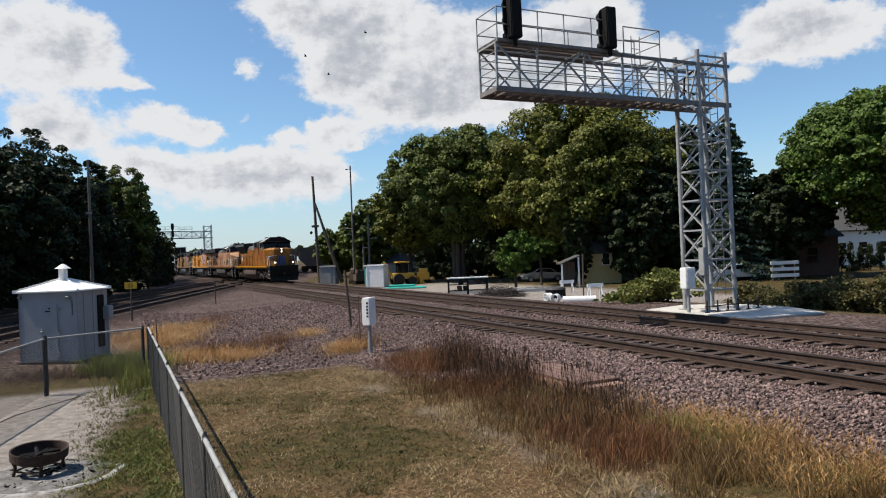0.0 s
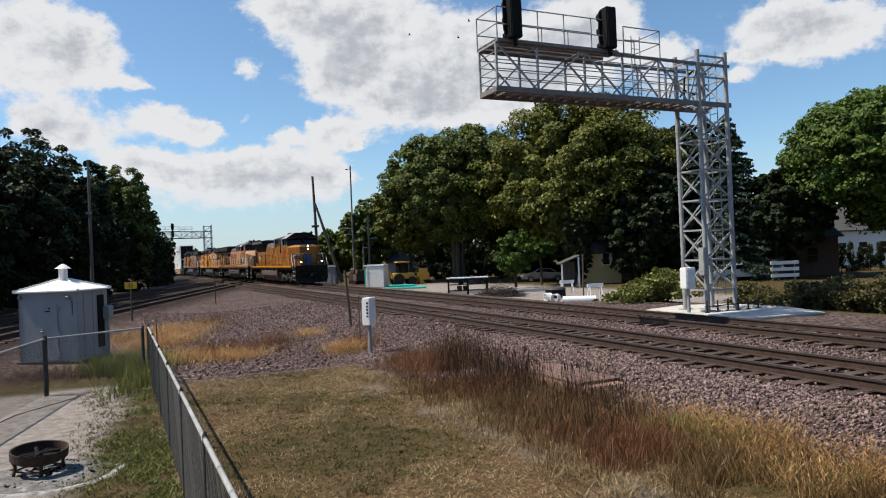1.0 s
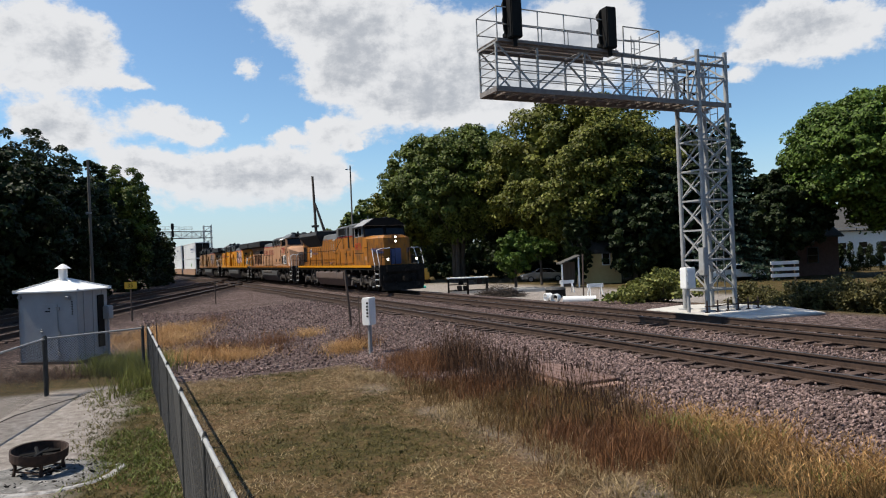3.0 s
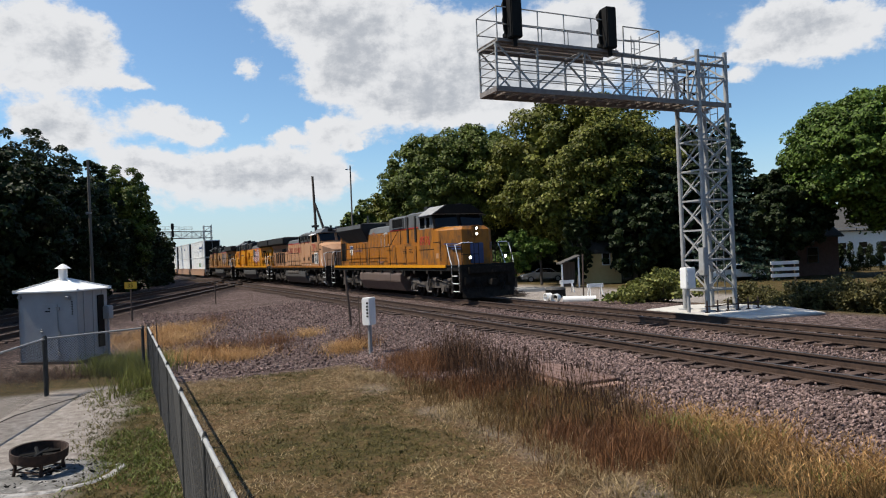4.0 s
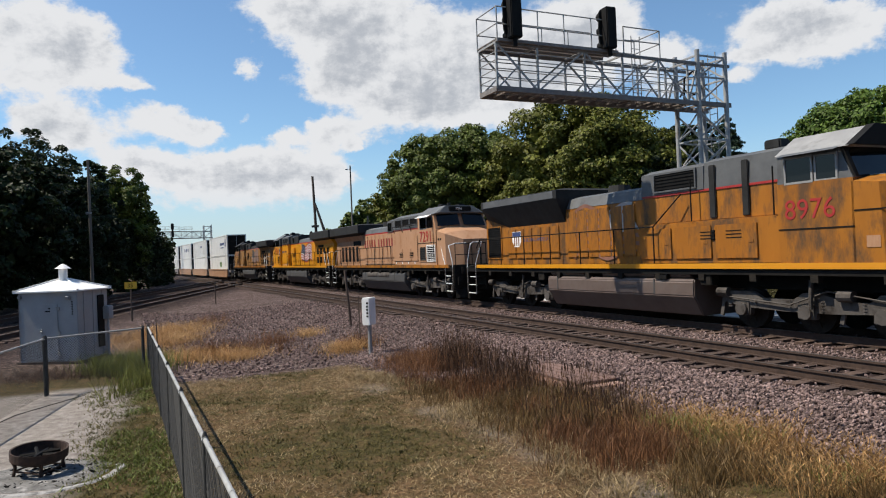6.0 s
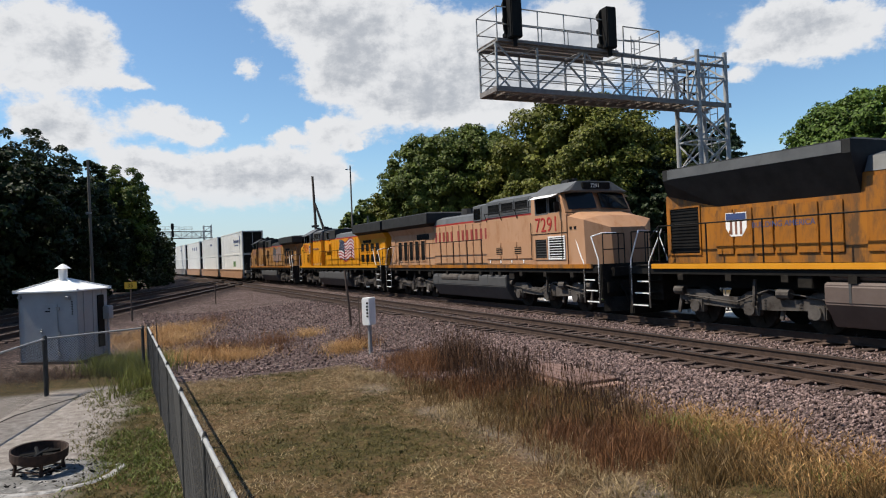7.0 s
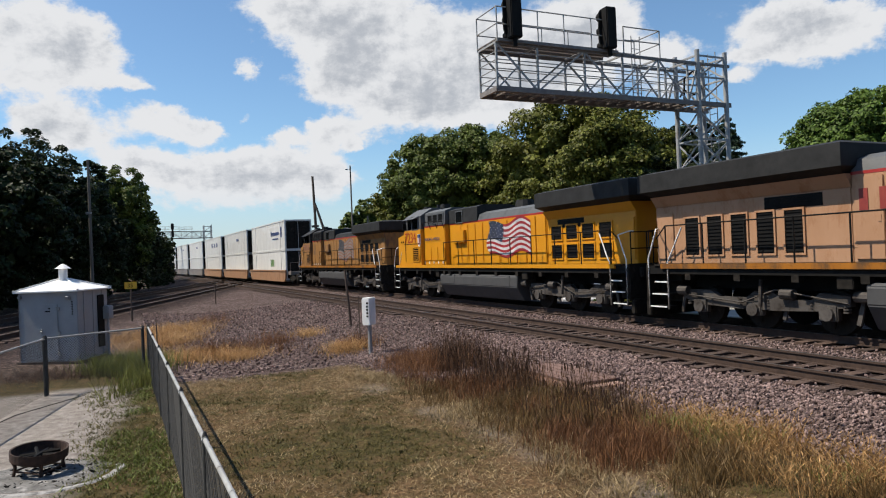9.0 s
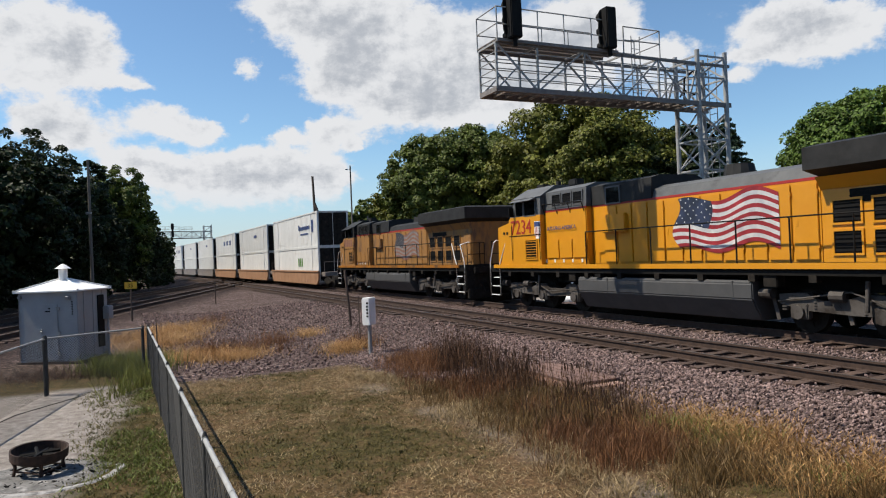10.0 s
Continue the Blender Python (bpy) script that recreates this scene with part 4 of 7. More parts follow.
    for sd in (-1, 1):
        box(bm, 6.05, 8.35, *sorted((sd * 1.5, sd * 1.512)), 2.84, 2.87)
        for x in (6.08, 8.1):
            bar(bm, (x, sd * 1.54, 1.9), (x, sd * 1.54, 3.3), 0.016, 5)
        box(bm, 8.5, 8.62, *sorted((sd * 1.46, sd * 1.48)), 2.95, 3.05)
        box(bm, 8.75, 8.87, *sorted((sd * 1.46, sd * 1.48)), 2.95, 3.05)
    part("cab_trim", bm, M["black"], e)
    bm = B()
    for x, y in ((5.2, 0.4), (7.2, -0.5), (7.2, 0.5)):
        box(bm, x - 0.25, x + 0.25, y - 0.2, y + 0.2, 4.6, 4.85, 0.04)
    bar(bm, (6.9, 0, 4.7), (6.9, 0, 4.95), 0.1, 8)
    part("roof_fitting", bm, M["dark_roof"], e)
    if not number:
        bm = B()
        for sd in (-1, 1):
            for k in range(4):
                box(bm, 6.4 + 0.46 * k, 6.74 + 0.46 * k, *sorted((sd * 1.5, sd * 1.506)), 3.0, 3.48)
        part("number_bars", bm, number_mat, e, "faded plain number bars")
    for sd in (-1, 1) if number else ():
        lettering("road_number", number, 0.78, number_mat, e, side_pose(6.32 if sd < 0 else 8.22, 2.93, sd, 1.51), "painted road number")
    if number:
        lettering("board_number", number, 0.2, M["white"], e, pose(8.23, -0.28, 4.47, 90, 0, 90))
    if flagged:
        w, bl, r = flagged
        for sd in (-1, 1):
            flag(e, rad + 1.1, rad + 4.65, 2.1, 3.52, 1.105, sd, r, w, bl)
    if named:
        # the owner's name stands as plain bars
        x = -3.7
        for k in range(13):
            if k == 5:
                x += 0.3
                continue
            yy = 1.1 if x + 0.2 < ce else 1.31
            part("name_bar", box(B(), x, x + 0.20, -yy - 0.004, -yy + 0.004, 2.86, 3.34), M["red_dull"], e, "plain red lettering bar")
            x += 0.455
    if flagged and body == "yellow":
        for sd in (-1, 1):
            lettering("slogan", "BUILDING AMERICA", 0.2, M["navy"], e, side_pose(3.65 if sd < 0 else 5.85, 2.98, sd, 1.345))
            bm = B()
            y0, y1 = sorted((sd * 1.5, sd * 1.506))
            prism(bm, [(6.16, 2.7), (6.36, 2.7), (6.46, 2.84), (6.46, 3.36), (6.06, 3.36), (6.06, 2.84)], y0, y1)
            sh = part("shield", bm, M["white"], e, "plain heraldic shield emblem")
            bm = B()
            for x in (6.12, 6.21, 6.30, 6.39):
                box(bm, x - 0.02, x + 0.02, *sorted((sd * 1.506, sd * 1.51)), 2.78, 3.14)
            part("shield_stripe", bm, M["red"], sh)
            bm = B()
            y0, y1 = sorted((sd * 1.506, sd * 1.512))
            box(bm, 6.07, 6.45, y0, y1, 3.16, 3.34)
            part("shield_top", bm, M["navy"], sh)
    walkway_rail(e, -9.3, ce - 0.15, 1.5)
    if reservoirs:
        for sd in (-1, 1):
            for xa, xb in ((-2.3, -0.55), (-0.3, 1.5)):
                bm = B()
                bar(bm, (xa, sd * 1.3, 1.12), (xb, sd * 1.3, 1.12), 0.2, 14)
                bar(bm, (xa - 0.08, sd * 1.3, 1.12), (xa, sd * 1.3, 1.12), 0.12, 14, 0.2)
                bar(bm, (xb, sd * 1.3, 1.12), (xb + 0.08, sd * 1.3, 1.12), 0.2, 14, 0.12)
                part("air_reservoir", bm, M["truckframe"], e, "round grey air reservoir")
    TRAIN.append((e, u, 6.6, turned))
    return e


def emd_locomotive(u):
    """The leading diesel locomotive with lit headlights on its nose."""
    L = 11.3
    e = thing("locomotive", "worn yellow leading diesel locomotive with lit headlights", "locomotive", group="locomotives of the train")
    y_, rf, dk = M["yellow_worn"], M["grey_roof"], M["dark_roof"]
    common(e, L, "yellow_worn", 2.55, (-1.85, 0.0, 1.85), 6.35, (-9.6, 9.15), (-4.1, 3.1))
    bm = B()
    hull(bm, mirror_pts([(7.8, 1.5, 1.7), (8.5, 1.5, 1.7), (9.58, 0.75, 1.7), (7.8, 1.5, 3.5), (8.4, 1.5, 3.42), (9.5, 0.75, 3.42), (7.8, 1.0, 3.62), (9.35, 0.6, 3.60)]))
    part("nose", bm, y_, e, "blunt yellow nose")
    bm = B()
    box(bm, 9.52, 9.60, -0.22, 0.22, 3.02, 3.62, 0.03)
    part("headlight_panel", bm, y_, e)
    lamp(e, 9.68, 0, 3.46, 0.065)
    lamp(e, 9.68, 0, 3.18, 0.065)
    for sd in (-1, 1):
        lamp(e, 10.72, sd * 0.95, 2.05, 0.07)
        bm = B()
        for k in range(3):
            z, long = 2.74 - 0.12 * k, 0.78 - 0.16 * k
            pts = [(9.56, sd * 0.78, z - 0.05), (9.56, sd * 0.78, z), (9.54 - 1.06 * long, sd * (0.76 + 0.74 * long), z + 0.04), (9.54 - 1.06 * long, sd * (0.76 + 0.74 * long), z - 0.02)]
            hull(bm, [(x + dx, y + sd * dx * 1.4, zz) for x, y, zz in pts for dx in (0.005, 0.02)])
        part("wing_emblem", bm, M["navy"], e, "painted blue wing emblem")
    bm = B()
    box(bm, 9.6, 9.66, -0.36, 0.36, 1.75, 2.75, 0.02)
    part("nose_door", bm, M["navy"], e, "blue-grey nose door")
    bm = B()
    hull(bm, mirror_pts([(5.95, 1.5, 1.7), (7.85, 1.5, 1.7), (5.95, 1.5, 3.6), (7.85, 1.5, 3.58)]))
    part("cab", bm, y_, e)
    bm = B()
    hull(bm, mirror_pts([(5.95, 1.48, 3.6), (7.85, 1.48, 3.56), (7.5, 1.42, 4.3), (5.95, 1.45, 4.3)]))
    part("cab_upper", bm, rf, e)
    # the sun on the roof is put into its lighter paint
    bm = B()
    hull(bm, mirror_pts([(5.9, 1.5, 4.28), (7.75, 1.48, 4.28), (7.7, 0.7, 4.76), (5.9, 0.75, 4.76), (7.85, 1.1, 4.34)]))
    part("cab_roof", bm, M["lightened"], e, "grey cab roof, sunlight put into its light tone")
    # black plates on the cab front: its shade is put into the colour
    bm = B()
    hull(bm, [(x, y, z) for y in (-1.44, 1.44) for x, z in ((7.84, 3.58), (7.89, 3.58), (7.54, 4.3), (7.6, 4.3))])
    hull(bm, [(x, y, z) for y, z in ((-1.46, 4.3), (1.46, 4.3), (-0.7, 4.78), (0.7, 4.78)) for x in (7.68, 7.88)])
    part("windshield_brow", bm, M["black"], e, "black brow round the windshield, shade put into its colour")
    part("nose_top", hull(B(), [(x, y, z + dz) for x, y, z in ((7.9, -1.0, 3.622), (7.9, 1.0, 3.622), (8.9, -0.7, 3.612), (8.9, 0.7, 3.612)) for dz in (0, 0.012)]), M["lightened"], e, "dull grey anti-glare panel")
    window(e, 6.2, 6.85, 3.62, 4.16, 1.48, M["lightened"])
    window(e, 6.98, 7.45, 3.62, 4.14, 1.47, M["lightened"])
    for sd in (-1, 1):
        bm = B()
        hull(bm, [(7.93, sd * 0.1, 3.68), (7.90, sd * 1.36, 3.62), (7.65, sd * 0.1, 4.32), (7.62, sd * 1.3, 4.24), (7.86, sd * 0.1, 3.68), (7.58, sd * 0.1, 4.32)])
        part("windshield", bm, M["glass"], e, "dark windshield glass")
        bm = B()
        hull(bm, [(6.1, sd * 1.5, 4.3), (7.6, sd * 1.5, 4.3), (6.1, sd * 1.74, 4.22), (7.6, sd * 1.74, 4.22), (6.1, sd * 1.5, 4.26)])
        part("sunshade", bm, rf, e)
        lettering("road_number", "8976", 0.66, M["red"], e, side_pose(6.12 if sd < 0 else 7.72, 2.75, sd, 1.506), "red painted road number")
    bm = B()
    box(bm, 0.8, 5.95, -1.3, 1.3, 1.7, 2.9, 0.03)
    box(bm, 0.8, 5.95, -1.1, 1.1, 2.9, 3.78, 0.02)
    part("cabinet", bm, y_, e)
    bm = B()
    hull(bm, mirror_pts([(3.3, 1.12, 3.78), (5.95, 1.12, 3.78), (3.3, 1.08, 4.5), (5.95, 1.08, 4.5), (3.3, 0.7, 4.62), (5.95, 0.7, 4.62)]))
    hull(bm, mirror_pts([(0.8, 1.14, 3.78), (3.3, 1.14, 3.78), (0.8, 1.12, 4.42), (3.3, 1.12, 4.42), (0.8, 0.7, 4.56), (3.3, 0.7, 4.56)]))
    part("cabinet_roof", bm, rf, e)
    grille(e, 1.4, 3.0, 3.88, 4.36, 1.14, rf, M["black"])
    bm = B()
    for sd in (-1, 1):
        box(bm, 0.8, 5.95, *sorted((sd * 1.1, sd * 1.125)), 3.72, 3.78)
    part("red_stripe", bm, M["red"], e)
    # raised dark strips drawn for soot stripes on the cabinet
    bm = B()
    for sd in (-1, 1):
        for x in (3.5, 4.6):
            box(bm, x, x + 0.22, *sorted((sd * 1.1, sd * 1.16)), 2.95, 4.4, 0.02)
    part("intake_duct", bm, dk, e)
    doors(e, [1.5, 3.0, 4.5], 1.35, 1.85, 2.75, 1.3, y_)
    grille(e, 3.3, 3.8, 2.35, 2.62, 1.32, y_, M["black"], False)
    grille(e, 4.2, 4.7, 2.35, 2.62, 1.32, y_, M["black"], False)
    bm = B()
    box(bm, -9.4, 0.8, -1.05, 1.05, 1.7, 3.7, 0.02)
    part("hood", bm, y_, e, "weathered yellow engine hood")
    bm = B()
    hull(bm, mirror_pts([(-3.3, 1.06, 3.7), (0.8, 1.06, 3.7), (-3.3, 0.9, 4.05), (0.8, 0.9, 4.05), (-3.3, 0.5, 4.15), (0.8, 0.5, 4.15)]))
    part("hood_roof", bm, rf, e)
    bm = B()
    bar(bm, (-1.6, 0, 4.1), (-1.6, 0, 4.4), 0.42, 12, 0.36)
    part("exhaust_stack", bm, dk, e)
    bm = B()
    hull(bm, mirror_pts([(-7.4, 1.05, 3.25), (-3.4, 1.05, 3.25), (-9.0, 1.5, 4.12), (-3.3, 1.5, 4.12), (-9.0, 1.5, 4.42), (-3.3, 1.5, 4.42), (-8.8, 1.0, 4.5), (-3.5, 1.0, 4.5), (-9.3, 1.05, 4.0), (-9.3, 1.05, 3.7)]))
    part("radiator", bm, dk, e, "black flared radiator housing")
    bm = B()
    for sd in (-1, 1):
        box(bm, -8.8, -3.5, *sorted((sd * 1.49, sd * 1.512)), 4.14, 4.4)
    part("radiator_edge", bm, rf, e)
    doors(e, [-7.2 + 0.62 * i for i in range(6)], 0.56, 1.95, 3.15, 1.05, y_)
    doors(e, [-3.0 + 0.62 * i for i in range(6)], 0.56, 1.95, 3.6, 1.05, y_)
    grille(e, -9.2, -8.1, 2.0, 3.3, 1.05, y_, M["black"])
    for sd in (-1,):
        flag(e, -2.9, 0.5, 1.95, 3.6, 1.082, sd, M["faded_red"], M["yellow_worn"], M["faded_blue"], False)
    bm = B()
    prism(bm, [(-6.98, 2.42), (-6.62, 2.42), (-6.46, 2.64), (-6.46, 3.05), (-7.14, 3.05), (-7.14, 2.64)], -1.094, -1.08)
    sh = part("shield", bm, M["white"], e, "plain heraldic shield emblem")
    bm = B()
    box(bm, -7.12, -6.48, -1.1, -1.09, 2.86, 3.03)
    part("shield_top", bm, M["navy"], sh)
    bm = B()
    for x in (-6.96, -6.8, -6.64):
        box(bm, x - 0.035, x + 0.035, -1.1, -1.09, 2.47, 2.83)
    part("shield_stripe", bm, M["faded_red"], sh)
    lettering("slogan", "BUILDING AMERICA", 0.2, M["navy"], e, side_pose(-6.3, 2.62, -1, 1.09))
    for sd in (-1, 1):
        for xa, xb in ((-4.0, -2.0), (-1.0, 2.9)):
            part("air_reservoir", bar(B(), (xa, sd * 1.25, 1.42), (xb, sd * 1.25, 1.42), 0.13, 12), M["brown_grey"], e, "long brownish air reservoir")
    walkway_rail(e, -9.3, 1.6, 1.7, mat="black")
    bm = B()
    for sd in (-1, 1):
        pipe(bm, [(1.6, sd * 1.47, 2.82), (2.6, sd * 1.3, 3.7)], 0.02, 6)
        for x in (3.0, 5.7):
            bar(bm, (x, sd * 1.33, 2.9), (x, sd * 1.33, 4.1), 0.02, 6)
        box(bm, 7.85, 8.6, *sorted((sd * 1.5, sd * 1.512)), 2.84, 2.87)
        box(bm, 5.95, 7.85, *sorted((sd * 1.5, sd * 1.512)), 2.5, 2.53)
        bar(bm, (8.7, sd * 1.53, 1.9), (8.7, sd * 1.53, 3.3), 0.016, 5)
    part("cab_trim", bm, M["black"], e)
    bm = B()
    for sd in (-1, 1):
        box(bm, 8.1, 8.4, *sorted((sd * 1.5, sd * 1.51)), 2.05, 2.3)
    part("notice_plate", bm, M["faded"], e)
    bm = B()
    for x, y in ((4.7, 0.5), (5.2, -0.5), (7.0, 0.4)):
        box(bm, x - 0.25, x + 0.25, y - 0.2, y + 0.2, 4.6, 4.86, 0.04)
    pipe(bm, [(7.75, 0.1, 4.5), (7.75, 0.1, 4.78), (7.85, 0.1, 4.8)], 0.05, 6)
    part("roof_fitting", bm, dk, e)
    TRAIN.append((e, u, 6.5, False))
    return e


M["soot_white"] = material("sooty white paint", (0.10, 0.09, 0.085), (0.24, 0.21, 0.19), 3, 0.7)
M["soot_blue"] = material("sooty blue paint", (0.016, 0.016, 0.02), (0.05, 0.05, 0.06), 3, 0.7)
M["flag_white"] = material("painted flag white", (0.34, 0.35, 0.38), (0.66, 0.65, 0.62), 2.2, 0.5)
M["flag_blue"] = material("painted flag blue", (0.008, 0.012, 0.02), (0.03, 0.042, 0.09), 3, 0.5)
M["flag_red"] = material("painted flag red", (0.16, 0.01, 0.014), (0.36, 0.025, 0.03), 2.2, 0.5)
M["red_dull"] = material("weathered red paint", (0.20, 0.022, 0.018), (0.28, 0.04, 0.026), 4, 0.6)
M["faded_red"] = material("chalky red-brown paint", (0.15, 0.065, 0.045), (0.24, 0.11, 0.07), 2.5, 0.7)
M["faded_blue"] = material("chalky blue paint", (0.26, 0.25, 0.25), (0.38, 0.37, 0.36), 2.5, 0.7)
M["brown_grey"] = material("brown-grey dusty paint", (0.085, 0.06, 0.05), (0.125, 0.09, 0.075), 2, 0.6, spots=(0.1, 0.08, 0.07), spot_scale=2)

emd_locomotive(11.2)
ge_locomotive(33.4, False, "faded", "7291", "faded pinkish-yellow diesel locomotive with red road number", "grey_roof", M["red"], None, True, True)
ge_locomotive(54.5, True, "yellow", "7234", "clean bright yellow diesel locomotive with painted flag", "grey_roof", M["red"], (M["flag_white"], M["flag_blue"], M["flag_red"]), False, False, -5.1, 3.5)
ge_locomotive(77.1, True, "dirty", "", "soot-stained yellow diesel locomotive with faded flag", "dark_roof", M["faded_red"], (M["soot_white"], M["soot_blue"], M["faded_red"]), False, False, -5.1, 3.5)


# ---- container cars ----
def well_car(u, mat):
    e = thing("well_car", "low tan well car carrying two stacked containers" if mat == "well" else "low grimy grey well car carrying two stacked containers", "rail car", group="well cars of the train")
    for sd in (-1, 1):
        bm = B()
        y0, y1 = sorted((sd * 1.36, sd * 1.48))
        prism(bm, [(-8.4, 0.55), (-7.9, 0.22), (7.9, 0.22), (8.4, 0.55), (8.6, 1.25), (-8.6, 1.25)], y0, y1)
        for x in np.arange(-7.5, 7.6, 1.5):
            box(bm, x - 0.04, x + 0.04, *sorted((sd * 1.46, sd * 1.49)), 0.28, 1.2)
        box(bm, -8.6, 8.6, *sorted((sd * 1.36, sd * 1.54)), 1.2, 1.32)
        part("side_sill", bm, M[mat], e)
    bm = B()
    box(bm, -8.3, 8.3, -1.3, 1.3, 0.22, 0.36)
    for s in (-1, 1):
        box(bm, *sorted((s * 8.4, s * 9.5)), -1.2, 1.2, 0.85, 1.2, 0.04)
        for y in (-1.1, 1.1):
            bar(bm, (s * 9.0, y, 1.2), (s * 9.0, y, 2.0), 0.02, 6)
        bar(bm, (s * 9.0, -1.1, 2.0), (s * 9.0, 1.1, 2.0), 0.02, 6)
    part("floor", bm, M["well_grey"], e)
    bm = B()
    for s in (-1, 1):
        for sd in (-1, 1):
            prism(bm, [(s * 9.65 - 1.15, 0.52), (s * 9.65 - 0.8, 0.62), (s * 9.65 - 0.3, 0.8), (s * 9.65 + 0.3, 0.8), (s * 9.65 + 0.8, 0.62), (s * 9.65 + 1.15, 0.52), (s * 9.65 + 0.4, 0.3), (s * 9.65 - 0.4, 0.3)], *sorted((sd * 1.0, sd * 1.1)))
        if s > 0:
            bar(bm, (9.65 - 0.88, -0.9, 0.46), (9.65 - 0.88, 0.9, 0.46), 0.46, 16)
            bar(bm, (9.65 + 0.88, -0.9, 0.46), (9.65 + 0.88, 0.9, 0.46), 0.46, 16)
    part("truck_frame", bm, M["under"], e)
    TRAIN.append((e, u, 9.65, False))


CONT_ME = {}


def container(u, z, mat, tone, bars):
    """A 53 ft box: ribbed sides, corner posts, door end with locking rods."""
    e = thing("shipping_container", tone, "container", group="containers on the train")
    key = mat
    if key not in CONT_ME:
        bm = B()
        box(bm, -8.05, 8.05, -1.26, 1.26, 0.12, 2.86)
        x = -7.9
        while x < 7.95:
            for sd in (-1, 1):
                box(bm, x - 0.07, x + 0.07, *sorted((sd * 1.255, sd * 1.27)), 0.2, 2.76)
            x += 0.42
        body = bpy.data.meshes.new("body")
        bm.to_mesh(body)
        bm.free()
        bm = B()
        for sd in (-1, 1):
            for zz in (0.0, 2.78):
                box(bm, -8.08, 8.08, *sorted((sd * 1.2, sd * 1.3)), zz, zz + 0.12)
            for x in (-8.0, -6.1, 6.1, 8.0):
                box(bm, x - 0.07, x + 0.07, *sorted((sd * 1.2, sd * 1.298)), 0.05, 2.85)
        for s in (-1, 1):
            for zz in (0.0, 2.78):
                box(bm, *sorted((s * 7.98, s * 8.08)), -1.2, 1.2, zz, zz + 0.12)
        frame_ = bpy.data.meshes.new("frame")
        bm.to_mesh(frame_)
        bm.free()
        bm = B()
        for lo, hi in ((-1.15, -0.02), (0.02, 1.15)):
            box(bm, 8.05, 8.075, lo, hi, 0.15, 2.75, 0.01)
        for y in (-0.9, -0.35, 0.35, 0.9):
            bar(bm, (8.1, y, 0.1), (8.1, y, 2.8), 0.02, 6)
            box(bm, 8.07, 8.12, y - 0.12, y + 0.12, 1.0, 1.06)
        dr = bpy.data.meshes.new("door")
        bm.to_mesh(dr)
        bm.free()
        body.materials.append(M[mat])
        frame_.materials.append(M[mat])
        dr.materials.append(M["under"])
        CONT_ME[key] = (body, frame_, dr)
    body, frame_, dr = CONT_ME[key]
    lift = pose(0, 0, z)
    shared("body", body, e, lift)
    shared("corner_frame", frame_, e, lift)
    for turn in (0, 180):
        shared("door", dr, e, pose(0, 0, z, 0, 0, turn), "grimy doors with locking rods")
    if bars:
        bm = B()
        for x, w_, z0, z1 in bars:
            box(bm, x, x + w_, -1.296, -1.29, z + z0, z + z1)
        part("lettering_bars", bm, M["navy"] if z > 2 else M["green_paint"], e, "plain lettering bars")
    TRAIN.append((e, u, 9.65, False))


M["green_paint"] = material("green paint", (0.10, 0.22, 0.05), (0.14, 0.28, 0.07), 3, 0.5)
HEAD_CAR, PITCH = 100.9, 19.3
for i in range(13):
    u = HEAD_CAR + PITCH * i
    well_car(u, "well" if i < 3 else "well_grey" if i < 6 else "well")
    words = [(2.0 + 0.42 * k, 0.3, 1.55, 1.55 + 0.32 * (1.5 if k == 0 else 1)) for k in range(9)] + [(6.3, 0.5, 1.3, 2.3), (2.6, 2.6, 1.15, 1.27)]
    some = [(-1.0 + 2.3 * k, 1.1, 1.4, 2.0) for k in range(3)]
    container(u, 3.2, "container", "white ribbed shipping container on the upper tier", words if i == 0 else some if i in (2, 5) else [(1.0, 1.6, 1.7, 2.0)])
    if i != 6:
        container(u, 0.36, "container", "white ribbed shipping container seated in a well car", [(1.5 + 0.6 * k, 0.35, 1.3, 2.0) for k in range(3)] if i == 0 else [])
    else:
        container(u, 0.36, "container_grey", "dark grey shipping container seated in a well car", [])
# ---- signal bridge over the main line ----
def signal_head(parent, x, y, z):
    """A round-backed colour light with a tall dark target and hood."""
    bm = B()
    prof = [(0.30 * math.sin(a), 0.45 + 0.75 + 0.30 * math.cos(a)) for a in np.linspace(-1.57, 1.57, 9)] + [(0.30 * math.sin(a), 0.45 + 0.30 * math.cos(a)) for a in np.linspace(1.57, 4.71, 9)]
    prism(bm, prof, y - 0.05, y, "y")
    bmesh.ops.translate(bm, verts=bm.verts, vec=(x, 0, z - 0.0))
    h = part("signal_head", bm, M["black"], parent, "black signal target with hoods")
    bm = B()
    for k in (0.3, 0.8, 1.28):
        bar(bm, (x, y, z + k), (x, y + 0.3, z + k - 0.02), 0.15, 14)
    box(bm, x - 0.2, x + 0.2, y - 0.35, y - 0.05, z + 0.1, z + 1.45, 0.03)
    bar(bm, (x, y - 0.2, z - 0.15), (x, y - 0.2, z + 0.1), 0.07, 8)
    part("lamp_case", bm, M["black"], h)


